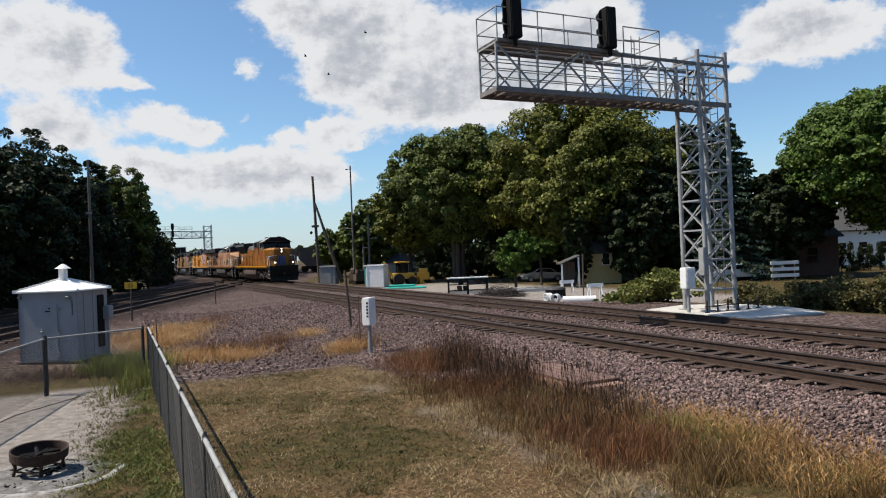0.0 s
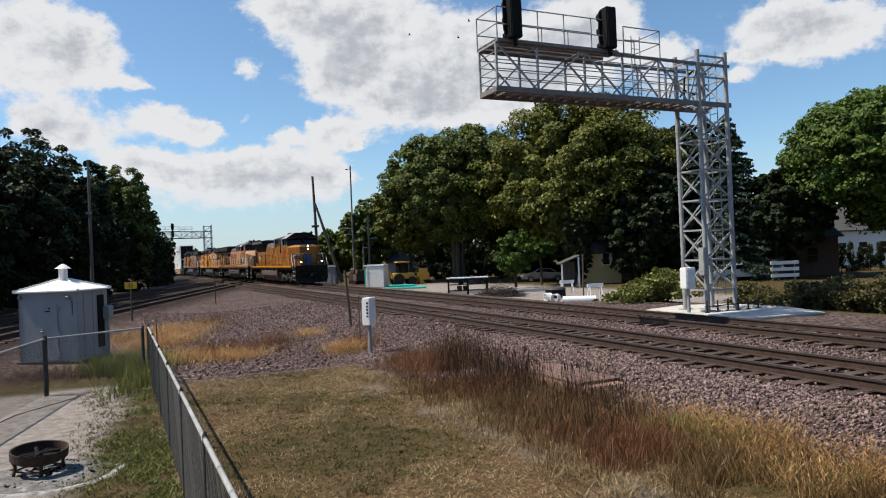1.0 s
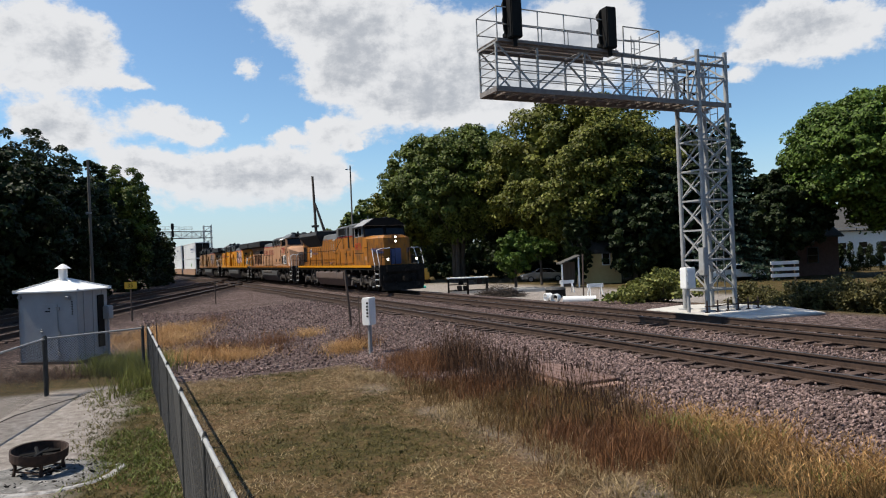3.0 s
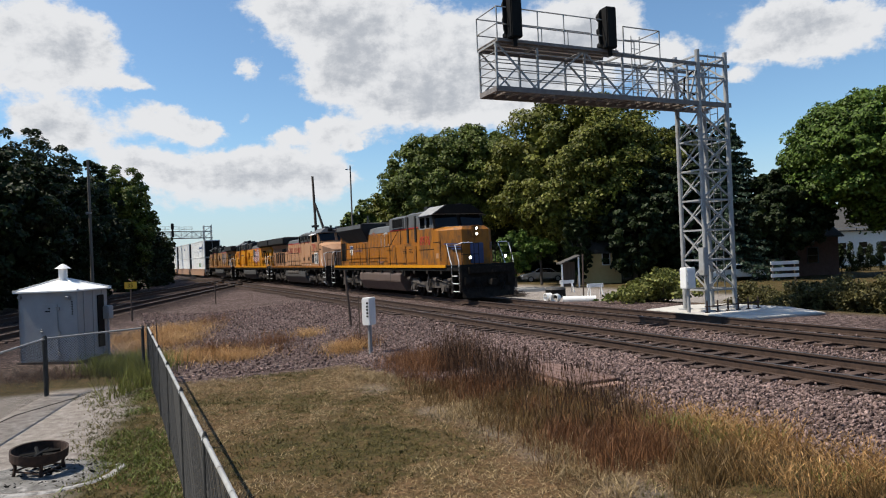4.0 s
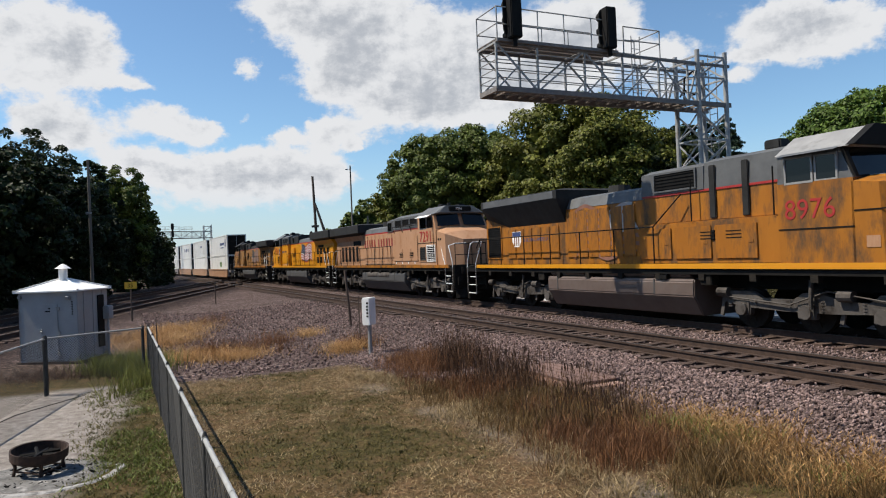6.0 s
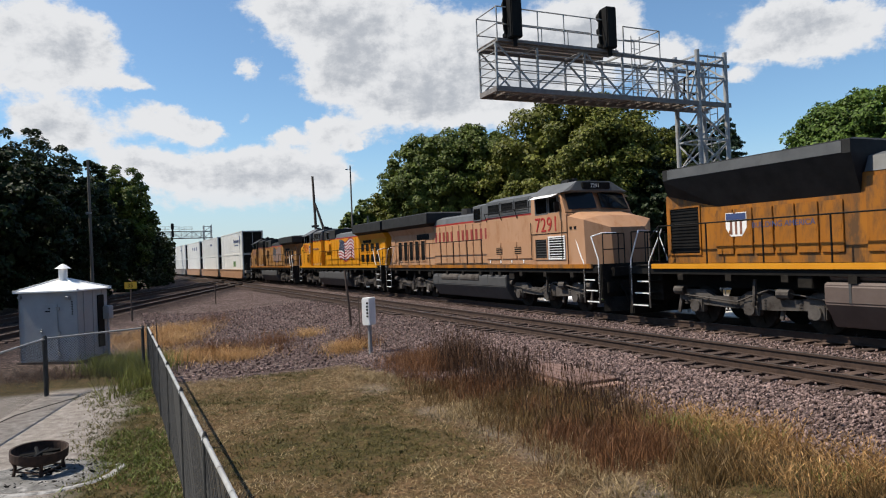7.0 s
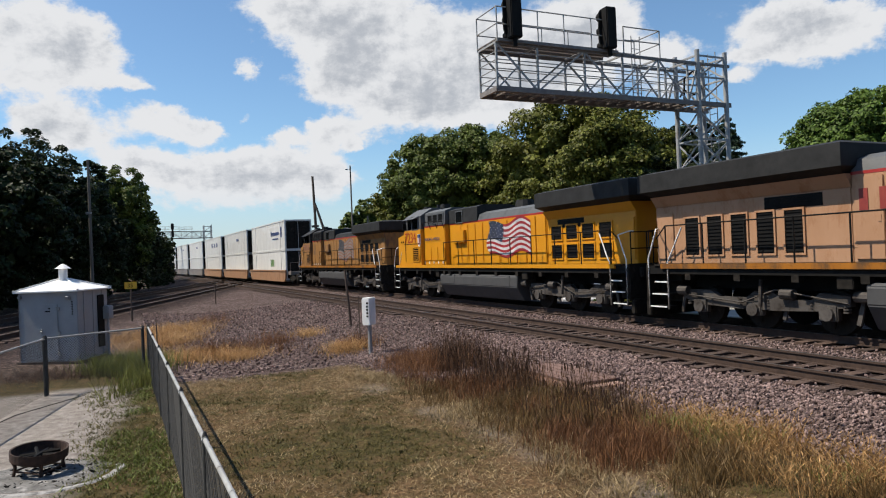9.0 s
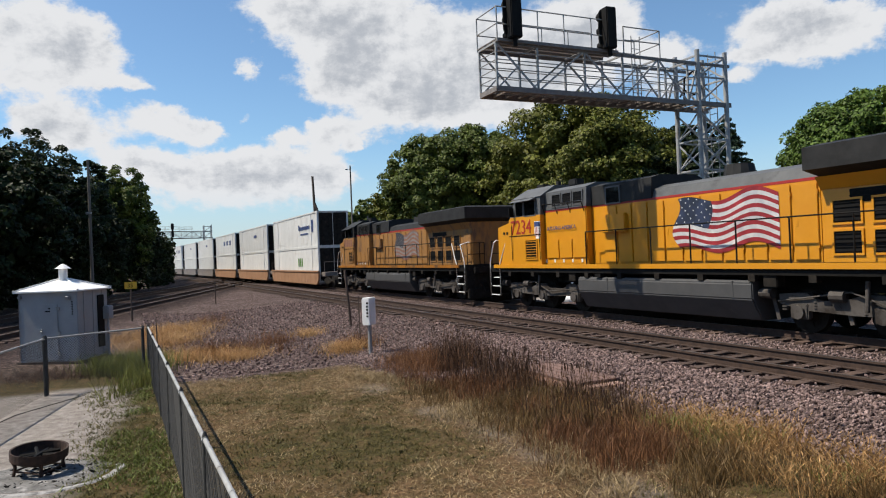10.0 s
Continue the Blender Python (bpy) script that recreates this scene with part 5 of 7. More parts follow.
def signal_bridge(name, label, m, arm, low, high, tall, depth, width, mat, heads, detail=True):
    """A lattice tower and a cantilevered two-deck truss; x runs from the arm's tip to the tower, y along the line."""
    e = thing(name, label, "signal bridge", m)
    legs = [(0, 0), (width, 0), (0, depth), (width, depth)]
    for x, y in legs:
        bm = B()
        bar(bm, (x, y, -0.22), (x, y, tall), 0.085, 12)
        box(bm, x - 0.18, x + 0.18, y - 0.18, y + 0.18, -0.2, -0.15)
        part("leg", bm, mat, e, "round galvanised steel leg", smooth=False)
    n = 6
    for (a, b) in ((0, 1), (2, 3), (0, 2), (1, 3)):
        p, q = Vector((*legs[a], 0)), Vector((*legs[b], 0))
        for i in range(n):
            z0, z1 = 0.55 + (low - 0.75) * i / n, 0.55 + (low - 0.75) * (i + 1) / n
            part("strut", beam(B(), p + Vector((0, 0, z0)), q + Vector((0, 0, z0)), 0.05, 0.06), mat, e)
            part("brace", beam(B(), p + Vector((0, 0, z0 + 0.06)), q + Vector((0, 0, z1 - 0.06)), 0.035, 0.055), mat, e)
            part("brace", beam(B(), q + Vector((0, 0, z0 + 0.06)), p + Vector((0, 0, z1 - 0.06)), 0.03, 0.05), mat, e)
        for z0, z1 in ((low, (low + tall) / 2), ((low + tall) / 2, tall - 0.2)):
            part("strut", beam(B(), p + Vector((0, 0, z1)), q + Vector((0, 0, z1)), 0.05, 0.06), mat, e)
            part("brace", beam(B(), p + Vector((0, 0, z0)), q + Vector((0, 0, z1)), 0.04, 0.06), mat, e)
    # decks
    bm = B()
    for y in (0.0, depth):
        beam(bm, (-arm, y, low), (width + 0.2, y, low), 0.1, 0.16)
        beam(bm, (-arm, y, high), (width + 0.2, y, high), 0.07, 0.1)
    beam(bm, (-arm, 0, low), (-arm, depth, low), 0.08, 0.16)
    x = -arm
    while x < width:
        beam(bm, (x, 0, low), (x, depth, low), 0.05, 0.08)
        x += 0.45
    part("lower_chord", bm, M["platform"], e)
    bm = B()
    x = -arm + 0.03
    step = 0.075 if detail else 0.4
    while x < 0.1:
        beam(bm, (x, 0.05, low + 0.09), (x, depth - 0.05, low + 0.09), 0.028, 0.03)
        x += step
    y = 0.1
    while y < depth:
        beam(bm, (-arm, y, low + 0.085), (0, y, low + 0.085), 0.03, 0.02)
        y += 0.18
    part("lower_grating", bm, M["platform"], e, "brown steel grating walkway")
    bm = B()
    x = -arm
    while x < -arm * 0.44:
        beam(bm, (x, -0.1, high + 0.09), (x, depth + 0.1, high + 0.09), 0.03, 0.03)
        x += step
    for y in (-0.1, depth * 0.33, depth * 0.66, depth + 0.1):
        beam(bm, (-arm, y, high + 0.06), (-arm * 0.44, y, high + 0.06), 0.06, 0.1)
    part("upper_grating", bm, M["platform"], e, "brown steel grating walkway")
    xs = [-arm, -arm * 0.82, -arm * 0.60, -arm * 0.41, -arm * 0.22, -arm * 0.06]
    for i, x in enumerate(xs):
        for y in (0.0, depth):
            part("truss_post", beam(B(), (x, y, low), (x, y, high), 0.06, 0.06, (0, 1, 0)), mat, e)
            if i + 1 < len(xs):
                xn = xs[i + 1]
                part("truss_diagonal", beam(B(), (x, y, low if i % 2 else high), (xn, y, high if i % 2 else low), 0.04, 0.055), mat, e)
                if i % 2 == 0:
                    xm = (x + xn) / 2
                    part("truss_diagonal", beam(B(), (x, y, low), (xm, y, (low + high) / 2), 0.03, 0.045), mat, e)
        part("truss_tie", beam(B(), (x, 0, high), (x, depth, high), 0.05, 0.06), mat, e)
    for y in (0.0, depth):
        part("truss_diagonal", beam(B(), (xs[-1], y, low), (0, y, high), 0.05, 0.06), mat, e)
    for z in (0.35, 0.62, 0.9, 1.15):
        for y in (-0.03, depth + 0.03):
            part("lower_handrail", bar(B(), (-arm, y, low + z), (0.0, y, low + z), 0.017, 6), mat, e)
        part("end_rail", bar(B(), (-arm, 0, low + z), (-arm, depth, low + z), 0.017, 6), mat, e)
    bm = B()
    hx = [-arm, -arm * 0.82, -arm * 0.7, -arm * 0.57, -arm * 0.45]
    for y in (-0.1, depth + 0.1):
        for x in hx:
            bar(bm, (x, y, high), (x, y, high + 1.08), 0.022, 6)
        for z in (0.55, 1.08):
            bar(bm, (hx[0], y, high + z), (hx[-1], y, high + z), 0.02, 6)
    for z in (0.55, 1.08):
        bar(bm, (-arm, -0.1, high + z), (-arm, depth + 0.1, high + z), 0.02, 6)
    # landing cage over the middle of the truss
    for x in (-arm * 0.41, -arm * 0.22):
        for y in (-0.1, depth + 0.1):
            bar(bm, (x, y, high), (x, y, high + 0.95), 0.025, 6)
    for y in (-0.1, depth + 0.1):
        for z in (0.5, 0.95):
            bar(bm, (-arm * 0.41, y, high + z), (-arm * 0.22, y, high + z), 0.022, 6)
    for z in (0.5, 0.95):
        bar(bm, (-arm * 0.22, -0.1, high + z), (-arm * 0.22, depth + 0.1, high + z), 0.022, 6)
    part("upper_handrail", bm, mat, e)
    bm = B()
    for x0, y0, z0, z1 in ((-arm * 0.36, 0.0, low, high + 0.7), (width + 0.12, depth * 0.5, 0.3, tall + 0.2)):
        for k in (0, 0.36):
            bar(bm, (x0 + (k if x0 < 0 else 0), y0 + (0 if x0 < 0 else k), z0), (x0 + (k if x0 < 0 else 0), y0 + (0 if x0 < 0 else k), z1), 0.02, 6)
        z = z0 + 0.2
        while z < z1:
            bar(bm, (x0, y0, z), (x0 + (0.36 if x0 < 0 else 0), y0 + (0 if x0 < 0 else 0.36), z), 0.014, 5)
            z += 0.3
    part("ladder", bm, mat, e)
    if detail:
        bm = B()
        pipe(bm, [(-0.5, 0.2, low + 0.15), (-0.45, 0.2, low + 0.9), (-0.1, 0.1, low + 1.2), (0.12, 0.1, low + 0.9), (0.12, 0.1, low - 1.2), (0.1, 0.1, 0.2)], 0.035, 8)
        pipe(bm, [(-0.4, 0.5, low + 0.3), (-0.3, 0.4, low + 0.55), (0.05, 0.2, low + 0.35)], 0.03, 8)
        part("cable", bm, M["black"], e)
        bm = B()
        box(bm, -0.30, -0.06, -0.2, 0.06, 1.1, 2.1, 0.02)
        part("junction_box", bm, M["steel"], e)
    for x in heads:
        signal_head(e, x, -0.05 if detail else 0.2, high + (0.0 if detail else 0.25))
        if not detail:
            signal_head(e, x, 0.2, low + 0.2)
    return e


BR = N2 * 19.05 + D2 * 18.4
signal_bridge("signal_bridge", "galvanised lattice cantilever signal bridge on a concrete pad", Matrix.Translation(BR + Vector((0, 0, 0.02))) @ Matrix.Rotation(TH, 4, "Z"),
              8.3, 7.27, 8.7, 9.2, 1.08, 1.35, M["steel"], (-7.75, -4.1))
far_m = line(152, 19.3)
signal_bridge("far_signal_bridge", "grey cantilever signal bridge far down the line", Matrix.Translation(far_m) @ Matrix.Rotation(TH + 0.045, 4, "Z"),
              10.8, 7.6, 9.0, 10.2, 1.2, 1.5, M["steel"], (-10.4, -6.2), False)

# concrete pad under the tower
bm = B()
prism(bm, [(-2.1, -2.6), (0.9, -3.1), (1.9, -1.0), (1.7, 1.7), (0.2, 2.6), (-2.0, 2.2)], -0.35, -0.165, "z", 0.02)
pad = part("concrete_pad", bm, M["concrete"], None, at=Matrix.Translation(BR + N2 * 1.1) @ Matrix.Rotation(TH, 4, "Z"))
tagged(pad, "pale weathered concrete pad under the signal tower", "pad", kind="structure")

# white relay cabinet on a post beside the tower
e = thing("relay_cabinet", "white metal relay cabinet on a steel post by the tower", "cabinet", Matrix.Translation(BR + N2 * -0.75 + D2 * 0.15 + Vector((0, 0, -0.17))) @ Matrix.Rotation(TH, 4, "Z"))
part("post", bar(B(), (0, 0, 0), (0, 0, 0.9), 0.06, 8), M["steel"], e)
part("body", box(B(), -0.22, 0.22, -0.16, 0.16, 0.85, 1.6, 0.02), M["white"], e)
part("door", box(B(), -0.19, 0.19, -0.185, -0.162, 0.9, 1.55, 0.01), M["white"], e)
part("hinge", box(B(), -0.2, -0.17, -0.195, -0.18, 1.0, 1.1), M["steel"], e)
# low pipe barrier round the foot
e = thing("pipe_barrier", "low rusty pipe barrier round the tower foot", "barrier", Matrix.Translation(BR + Vector((0, 0, -0.168))) @ Matrix.Rotation(TH, 4, "Z"))
for k in range(6):
    bm = B()
    bar(bm, (-0.5 + 0.5 * k, -0.45, 0), (-0.5 + 0.5 * k, -0.45, 0.42), 0.03, 6)
    box(bm, -0.56 + 0.5 * k, -0.44 + 0.5 * k, -0.5, -0.4, 0.0, 0.04)
    part("post", bm, M["rust"], e)
part("rail", bar(B(), (-0.6, -0.45, 0.22), (2.1, -0.45, 0.22), 0.025, 6), M["rust"], e)
# ---- trees ----
def leaf_cloud(centres, radii, per, size, r, flat=0.75, droop=0.0, outward=0.0):
    """Leaf quads scattered in clumps: an array (n, 4, 3). outward: how far the leaves turn their faces up and out of the crown."""
    c = np.repeat(centres, per, axis=0)
    rad = np.repeat(radii, per)[:, None]
    v = r.normal(size=c.shape)
    if outward:
        v[:, 2] = np.where(r.random(len(c)) < 0.7, np.abs(v[:, 2]), v[:, 2])
    v /= np.linalg.norm(v, axis=1)[:, None] + 1e-9
    p = c + v * rad * (r.random((len(c), 1)) ** 0.28) * np.array([1, 1, flat])
    mid = centres.mean(axis=0)
    away = p - mid
    away /= np.linalg.norm(away, axis=1)[:, None] + 1e-9
    n = r.normal(size=c.shape) * 0.55 + outward * (0.75 * v + 0.55 * away + np.array([0, 0, 0.55]))
    n /= np.linalg.norm(n, axis=1)[:, None] + 1e-9
    a = np.cross(n, r.normal(size=c.shape))
    a /= np.linalg.norm(a, axis=1)[:, None] + 1e-9
    b = np.cross(n, a)
    s = size * r.uniform(0.6, 1.4, (len(c), 1))
    a, b = a * s, b * s * 0.66
    a[:, 2] -= droop * s[:, 0]
    return np.stack([p - a * 0.5, p + b * 0.5, p + a * 0.5, p - b * 0.5], axis=1)


def tree(name, label, x, y, tall, spread, mat, seed, trunk_h=2.5, clumps=150, per=110, leaf=0.34, squash=1.0, lean=0.0, stems=1, low=0.18, kind_cat="tree", solid=0.55):
    """A tapered trunk, limbs that reach into the crown, and a crown of leaf clumps with gaps."""
    r = np.random.default_rng(seed)
    clumps, per = int(clumps * 1.7), int(per * 0.68)
    zb = height(x, y) - 0.05
    e = thing(name, label, kind_cat, Matrix.Translation((x, y, zb)))
    cz, rz = tall * (1 + low) / 2, tall * (1 - low) / 2
    # lobes give the crown its uneven outline
    lobes = []
    for _ in range(11):
        d = r.normal(size=3)
        d /= np.linalg.norm(d)
        lobes.append((d, r.uniform(-0.13, 0.13)))
    cs = []
    while len(cs) < clumps:
        d = r.normal(size=3)
        d /= np.linalg.norm(d)
        k = r.random() ** (0.33 if r.random() < solid else 0.10)
        bump = 1 + sum(w * max(0, float(d @ l)) ** 4 for l, w in lobes)
        p = d * np.array([spread, spread * squash, rz]) * k * bump
        if p[2] < -rz * 0.55:
            p[:2] *= 0.75
        cs.append(p + np.array([lean * (p[2] + rz), 0, cz]))
    cs = np.array(cs)
    rad = r.uniform(0.08, 0.15, clumps) * spread
    # oversized inner leaves, an added core that blocks light through the crown
    inner = cs[::2] * np.array([0.72, 0.72, 0.72]) + np.array([0, 0, cz * 0.28])
    me = quads("crown", np.concatenate([leaf_cloud(cs, rad, per, leaf, r, 0.8, outward=0.8), leaf_cloud(inner, rad[::2], 22, leaf * 3.2, r)]), mat)
    cr = new("crown", me)
    cr.parent = e
    tagged(cr, kind="stuff")
    bm = B()
    for k in range(stems):
        ox, oy = (r.normal(0, 0.5 * (stems > 1)), r.normal(0, 0.5 * (stems > 1)))
        tr = tall * 0.022 / (1 if stems == 1 else 1.5)
        top = Vector((ox * 3, oy * 3, tall * 0.75))
        mid = Vector((ox, oy, trunk_h))
        bar(bm, (ox, oy, 0), mid, tr * 1.25, 8, tr)
        bar(bm, mid, top, tr, 7, tr * 0.25)
        for _ in range(9 if stems == 1 else 5):
            t0 = r.uniform(0, 0.75)
            p = mid.lerp(top, t0)
            q = Vector(cs[r.integers(clumps)])
            h = p.lerp(q, 0.5) + Vector((0, 0, 0.3))
            bar(bm, p, h, tr * 0.45 * (1 - t0 * 0.6), 5, tr * 0.25)
            bar(bm, h, q, tr * 0.25, 5, 0.02)
    part("trunk", bm, M["bark"], e)
    return e


def conifer(x, y, tall, spread, seed):
    r = np.random.default_rng(seed)
    e = thing("conifer", "tall blue-green spruce with drooping tiers", "tree", Matrix.Translation((x, y, height(x, y) - 0.05)))
    part("trunk", bar(B(), (0, 0, 0), (0, 0, tall), tall * 0.018, 8, 0.02), M["bark"], e)
    cs, rad, limbs = [], [], B()
    z = tall * 0.06
    while z < tall * 0.985:
        k = 1 - z / tall
        for _ in range(int(6 + 7 * k)):
            a = r.uniform(0, 6.283)
            L = spread * (k ** 0.8) * r.uniform(0.65, 1.1) + 0.15
            bar(limbs, (0, 0, z), (L * math.cos(a), L * math.sin(a), z - 0.15 * L), 0.035, 4, 0.01)
            for t in np.arange(0.25, 1.01, 0.15):
                cs.append((t * L * math.cos(a), t * L * math.sin(a), z - 0.15 * L * t - 0.1 * t))
                rad.append(0.15 + 0.28 * k)
        z += tall * 0.034
    part("branches", limbs, M["bark"], e)
    me = quads("needles", leaf_cloud(np.array(cs), np.array(rad), 14, 0.26, r, 0.4, 0.3), M["needle"])
    o = new("needles", me)
    o.parent = e
    tagged(o, kind="stuff")
    return e


tree("maple_tree", "broad rounded maple with dense yellow-green crown", 14.9, 71, 18.6, 10.0, M["leaf_b"], 3, 3.0, 330, 340, 0.31, low=0.13)
tree("maple_tree", "tall multi-stemmed tree with airy green crown beside the maple", 1.6, 80, 18.2, 8.3, M["leaf_a"], 4, 3.0, 240, 280, 0.31, stems=7, low=0.24)
tree("maple_tree", "leafy yellow-green tree with crown reaching to the ground", -4.0, 84, 12.6, 4.8, M["leaf_b"], 14, 1.5, 110, 130, 0.36, low=0.27)
tree("tree", "bright green broadleaf tree beside the house", 36.2, 55, 14.8, 8.2, M["leaf_c"], 5, 3.5, 300, 280, 0.28, low=0.25)
tree("tree", "leafy green tree behind the houses", 40, 56, 14.5, 6.0, M["leaf_a"], 25, 2.5, 170, 110, 0.42)
conifer(25.0, 60, 14.4, 4.6, 6)
# near-black trees added where the houses lie in deep shade
tree("tree", "dark tree added for the shade in front of the brick house", 28.6, 58.5, 9.6, 3.6, M["leaf_d"], 39, 2.0, 130, 140, 0.32, low=0.12)
tree("tree", "dark leafy tree added for the shade at the brick house corner", 31.0, 61.0, 9.6, 3.4, M["leaf_d"], 45, 2.5, 130, 140, 0.30, low=0.22)
tree("tree", "dark tree filling the shade between the houses", 20.5, 66, 12, 5.8, M["leaf_d"], 26, 2.0, 180, 130, 0.42, low=0.05)
# added up-sun of the brick house to keep it in shade
tree("tree", "tall dark tree added to shade the brick house", 25.5, 70, 15.5, 5.6, M["leaf_d"], 36, 2.5, 190, 120, 0.45, low=0.12)
# added for darkness: its near-black leaves stand for shade
tree("tree", "dark leafy tree added for the shade in front of the yellow house", 17.0, 61.5, 9.0, 3.0, M["leaf_d"], 37, 1.5, 90, 120, 0.34, low=0.0)
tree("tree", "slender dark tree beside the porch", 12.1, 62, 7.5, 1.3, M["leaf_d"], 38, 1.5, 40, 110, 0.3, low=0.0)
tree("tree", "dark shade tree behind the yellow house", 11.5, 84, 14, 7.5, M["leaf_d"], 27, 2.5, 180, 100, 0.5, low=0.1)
tree("tree", "small bright green tree beside the gravel lot", 6.2, 60, 5.2, 1.9, M["leaf_c"], 28, 1.0, 60, 80, 0.25, low=0.15)
tree("tree", "small green tree beside the parked car", 9.0, 64, 4.6, 1.5, M["leaf_c"], 29, 2.2, 40, 80, 0.22, low=0.55)
tree("tree", "green tree behind the utility poles", -11.5, 110, 12.5, 5.2, M["leaf_a"], 7, 2.0, 120, 100, 0.5, low=0.05)
tree("tree", "dark green tree behind the utility poles", -17.5, 118, 8.8, 4.4, M["leaf_a"], 8, 2.0, 90, 90, 0.5, low=0.02)
# wood edge: the leaf_d crowns carry shade in their leaf colour
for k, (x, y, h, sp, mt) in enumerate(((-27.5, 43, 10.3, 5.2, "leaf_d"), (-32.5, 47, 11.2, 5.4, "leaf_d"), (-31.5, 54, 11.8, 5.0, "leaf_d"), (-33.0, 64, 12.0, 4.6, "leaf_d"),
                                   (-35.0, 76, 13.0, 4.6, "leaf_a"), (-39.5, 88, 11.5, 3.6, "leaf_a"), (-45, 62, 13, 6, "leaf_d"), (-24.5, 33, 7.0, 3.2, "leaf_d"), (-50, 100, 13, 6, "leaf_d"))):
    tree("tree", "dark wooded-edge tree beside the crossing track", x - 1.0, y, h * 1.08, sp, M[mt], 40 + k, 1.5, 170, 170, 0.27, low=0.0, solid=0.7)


def bush(label, x, y, tall, spread, mat, seed, clumps=44, per=90, leaf=0.15):
    r = np.random.default_rng(seed)
    e = thing("bush", label, "bush", Matrix.Translation((x, y, height(x, y) - 0.05)))
    cs = np.stack([r.normal(0, spread * 0.42, clumps), r.normal(0, spread * 0.42, clumps), tall * r.uniform(0.15, 0.85, clumps)], 1)
    cs[:, 2] *= 1 - 0.5 * np.clip(np.hypot(cs[:, 0], cs[:, 1]) / spread, 0, 1)
    bm = B()
    for c in cs[::3]:
        bar(bm, (c[0] * 0.4, c[1] * 0.4, 0), c, 0.02, 4, 0.008)
    part("stems", bm, M["bark"], e)
    o = new("leaves", quads("leaves", leaf_cloud(cs, r.uniform(0.18, 0.3, clumps) * spread, per, leaf, r), M[mat]))
    o.parent = e
    tagged(o, kind="stuff")


bush("dense green roadside bush beside the track", 8.7, 30.8, 1.1, 1.3, "weed_green", 61)
bush("tall green weedy bush beside the concrete pad", 9.6, 30.5, 2.0, 1.3, "weed_green", 62)
bush("low bright green shrub beside white pipes", 8.6, 35.5, 0.8, 1.0, "leaf_c", 63)
bush("low bright green shrub beside white pipes", 9.6, 36.0, 0.8, 1.1, "leaf_c", 64)
for k, (x, y, h) in enumerate(((13.4, 26.2, 1.3), (14.3, 25.0, 1.6), (15.3, 24.6, 1.9), (16.4, 24.2, 1.9), (14.8, 27, 1.5), (17.3, 23.6, 2.0), (16.9, 26, 2.0), (18.4, 24.5, 2.0), (12.6, 28.5, 1.1), (19.5, 25, 2.1))):
    bush("tangled dry green and brown hedge beside the track", x, y, h + 0.25, 1.25, "hedge", 70 + k, 60, 110, 0.10)
# ---- the yard beside the camera ----
def fence_panel(name, label, a, b, gap=2.4):
    """Chain-link fence from a to b: posts, top rail, woven wire."""
    a, b = Vector(a), Vector(b)
    L = (b - a).length
    ang = math.atan2(b.y - a.y, b.x - a.x)
    e = thing(name, label, "fence", Matrix.Translation(a) @ Matrix.Rotation(ang, 4, "Z"), group="chain-link fence runs")
    n = max(1, round(L / gap))
    for i in range(n + 1):
        x = L * i / n
        bm = B()
        r = 0.036 if i in (0, n) else 0.024
        bar(bm, (x, 0, -0.1), (x, 0, 1.24), r, 10)
        bar(bm, (x, 0, 1.24), (x, 0, 1.29), r * 1.15, 10, r * 0.4)
        part("post", bm, M["fence_post"], e, "dark steel fence post")
    part("top_rail", bar(B(), (0, 0, 1.22), (L, 0, 1.22), 0.021, 10), M["steel"], e, "galvanised round top rail")
    bm = B()
    for i in range(n + 1):
        x = L * i / n
        bar(bm, (max(0, x - 0.03), 0, 1.22), (x + 0.03, 0, 1.22), 0.03, 8)
    for i in range(int(L / 0.6)):
        bar(bm, (0.3 + 0.6 * i, 0, 1.22), (0.315 + 0.6 * i, 0, 1.22), 0.025, 6)
    part("rail_clamp", bm, M["steel"], e)
    bm = B()
    h, step = 1.18, 0.058
    k = -h
    while k < L:
        for up in (1, -1):
            x0, x1 = max(0, k), min(L, k + h)
            if x1 - x0 > 0.02:
                z0, z1 = (x0 - k, x1 - k)
                if up < 0:
                    z0, z1 = h - z0, h - z1
                bar(bm, (x0, 0.004 * up, z0 + 0.03), (x1, 0.004 * up, z1 + 0.03), 0.0024, 3)
        k += step
    part("wire_mesh", bm, M["wire"], e, "woven dark wire mesh")
    return e


M["fence_post"] = material("dull steel post", (0.035, 0.035, 0.034), (0.07, 0.07, 0.068), 6, 0.75, 0, 0.1, 40, spec=0.2)
M["wire"] = material("dull wire", (0.03, 0.03, 0.03), (0.055, 0.055, 0.054), 20, 0.75, 0, spec=0.2)
YZ = -0.42
FC = N2 * 0.61 + D2 * 18.15
fence_panel("chain_link_fence", "waist-high chain-link fence with galvanised top rail", FC + Vector((0, 0, YZ)), N2 * 0.62 + D2 * -1.0 + Vector((0, 0, YZ)))
F2 = Vector((-8.67, 14.95, YZ))
fence_panel("chain_link_fence", "short chain-link fence run closing the yard corner", F2, Vector((FC.x - 0.09, FC.y - 0.1, YZ)), 3)
fence_panel("chain_link_fence", "chain-link fence run along the gravel lane", Vector((-7.75, 10.6, YZ)), F2 + Vector((0.03, -0.1, 0)), 3)

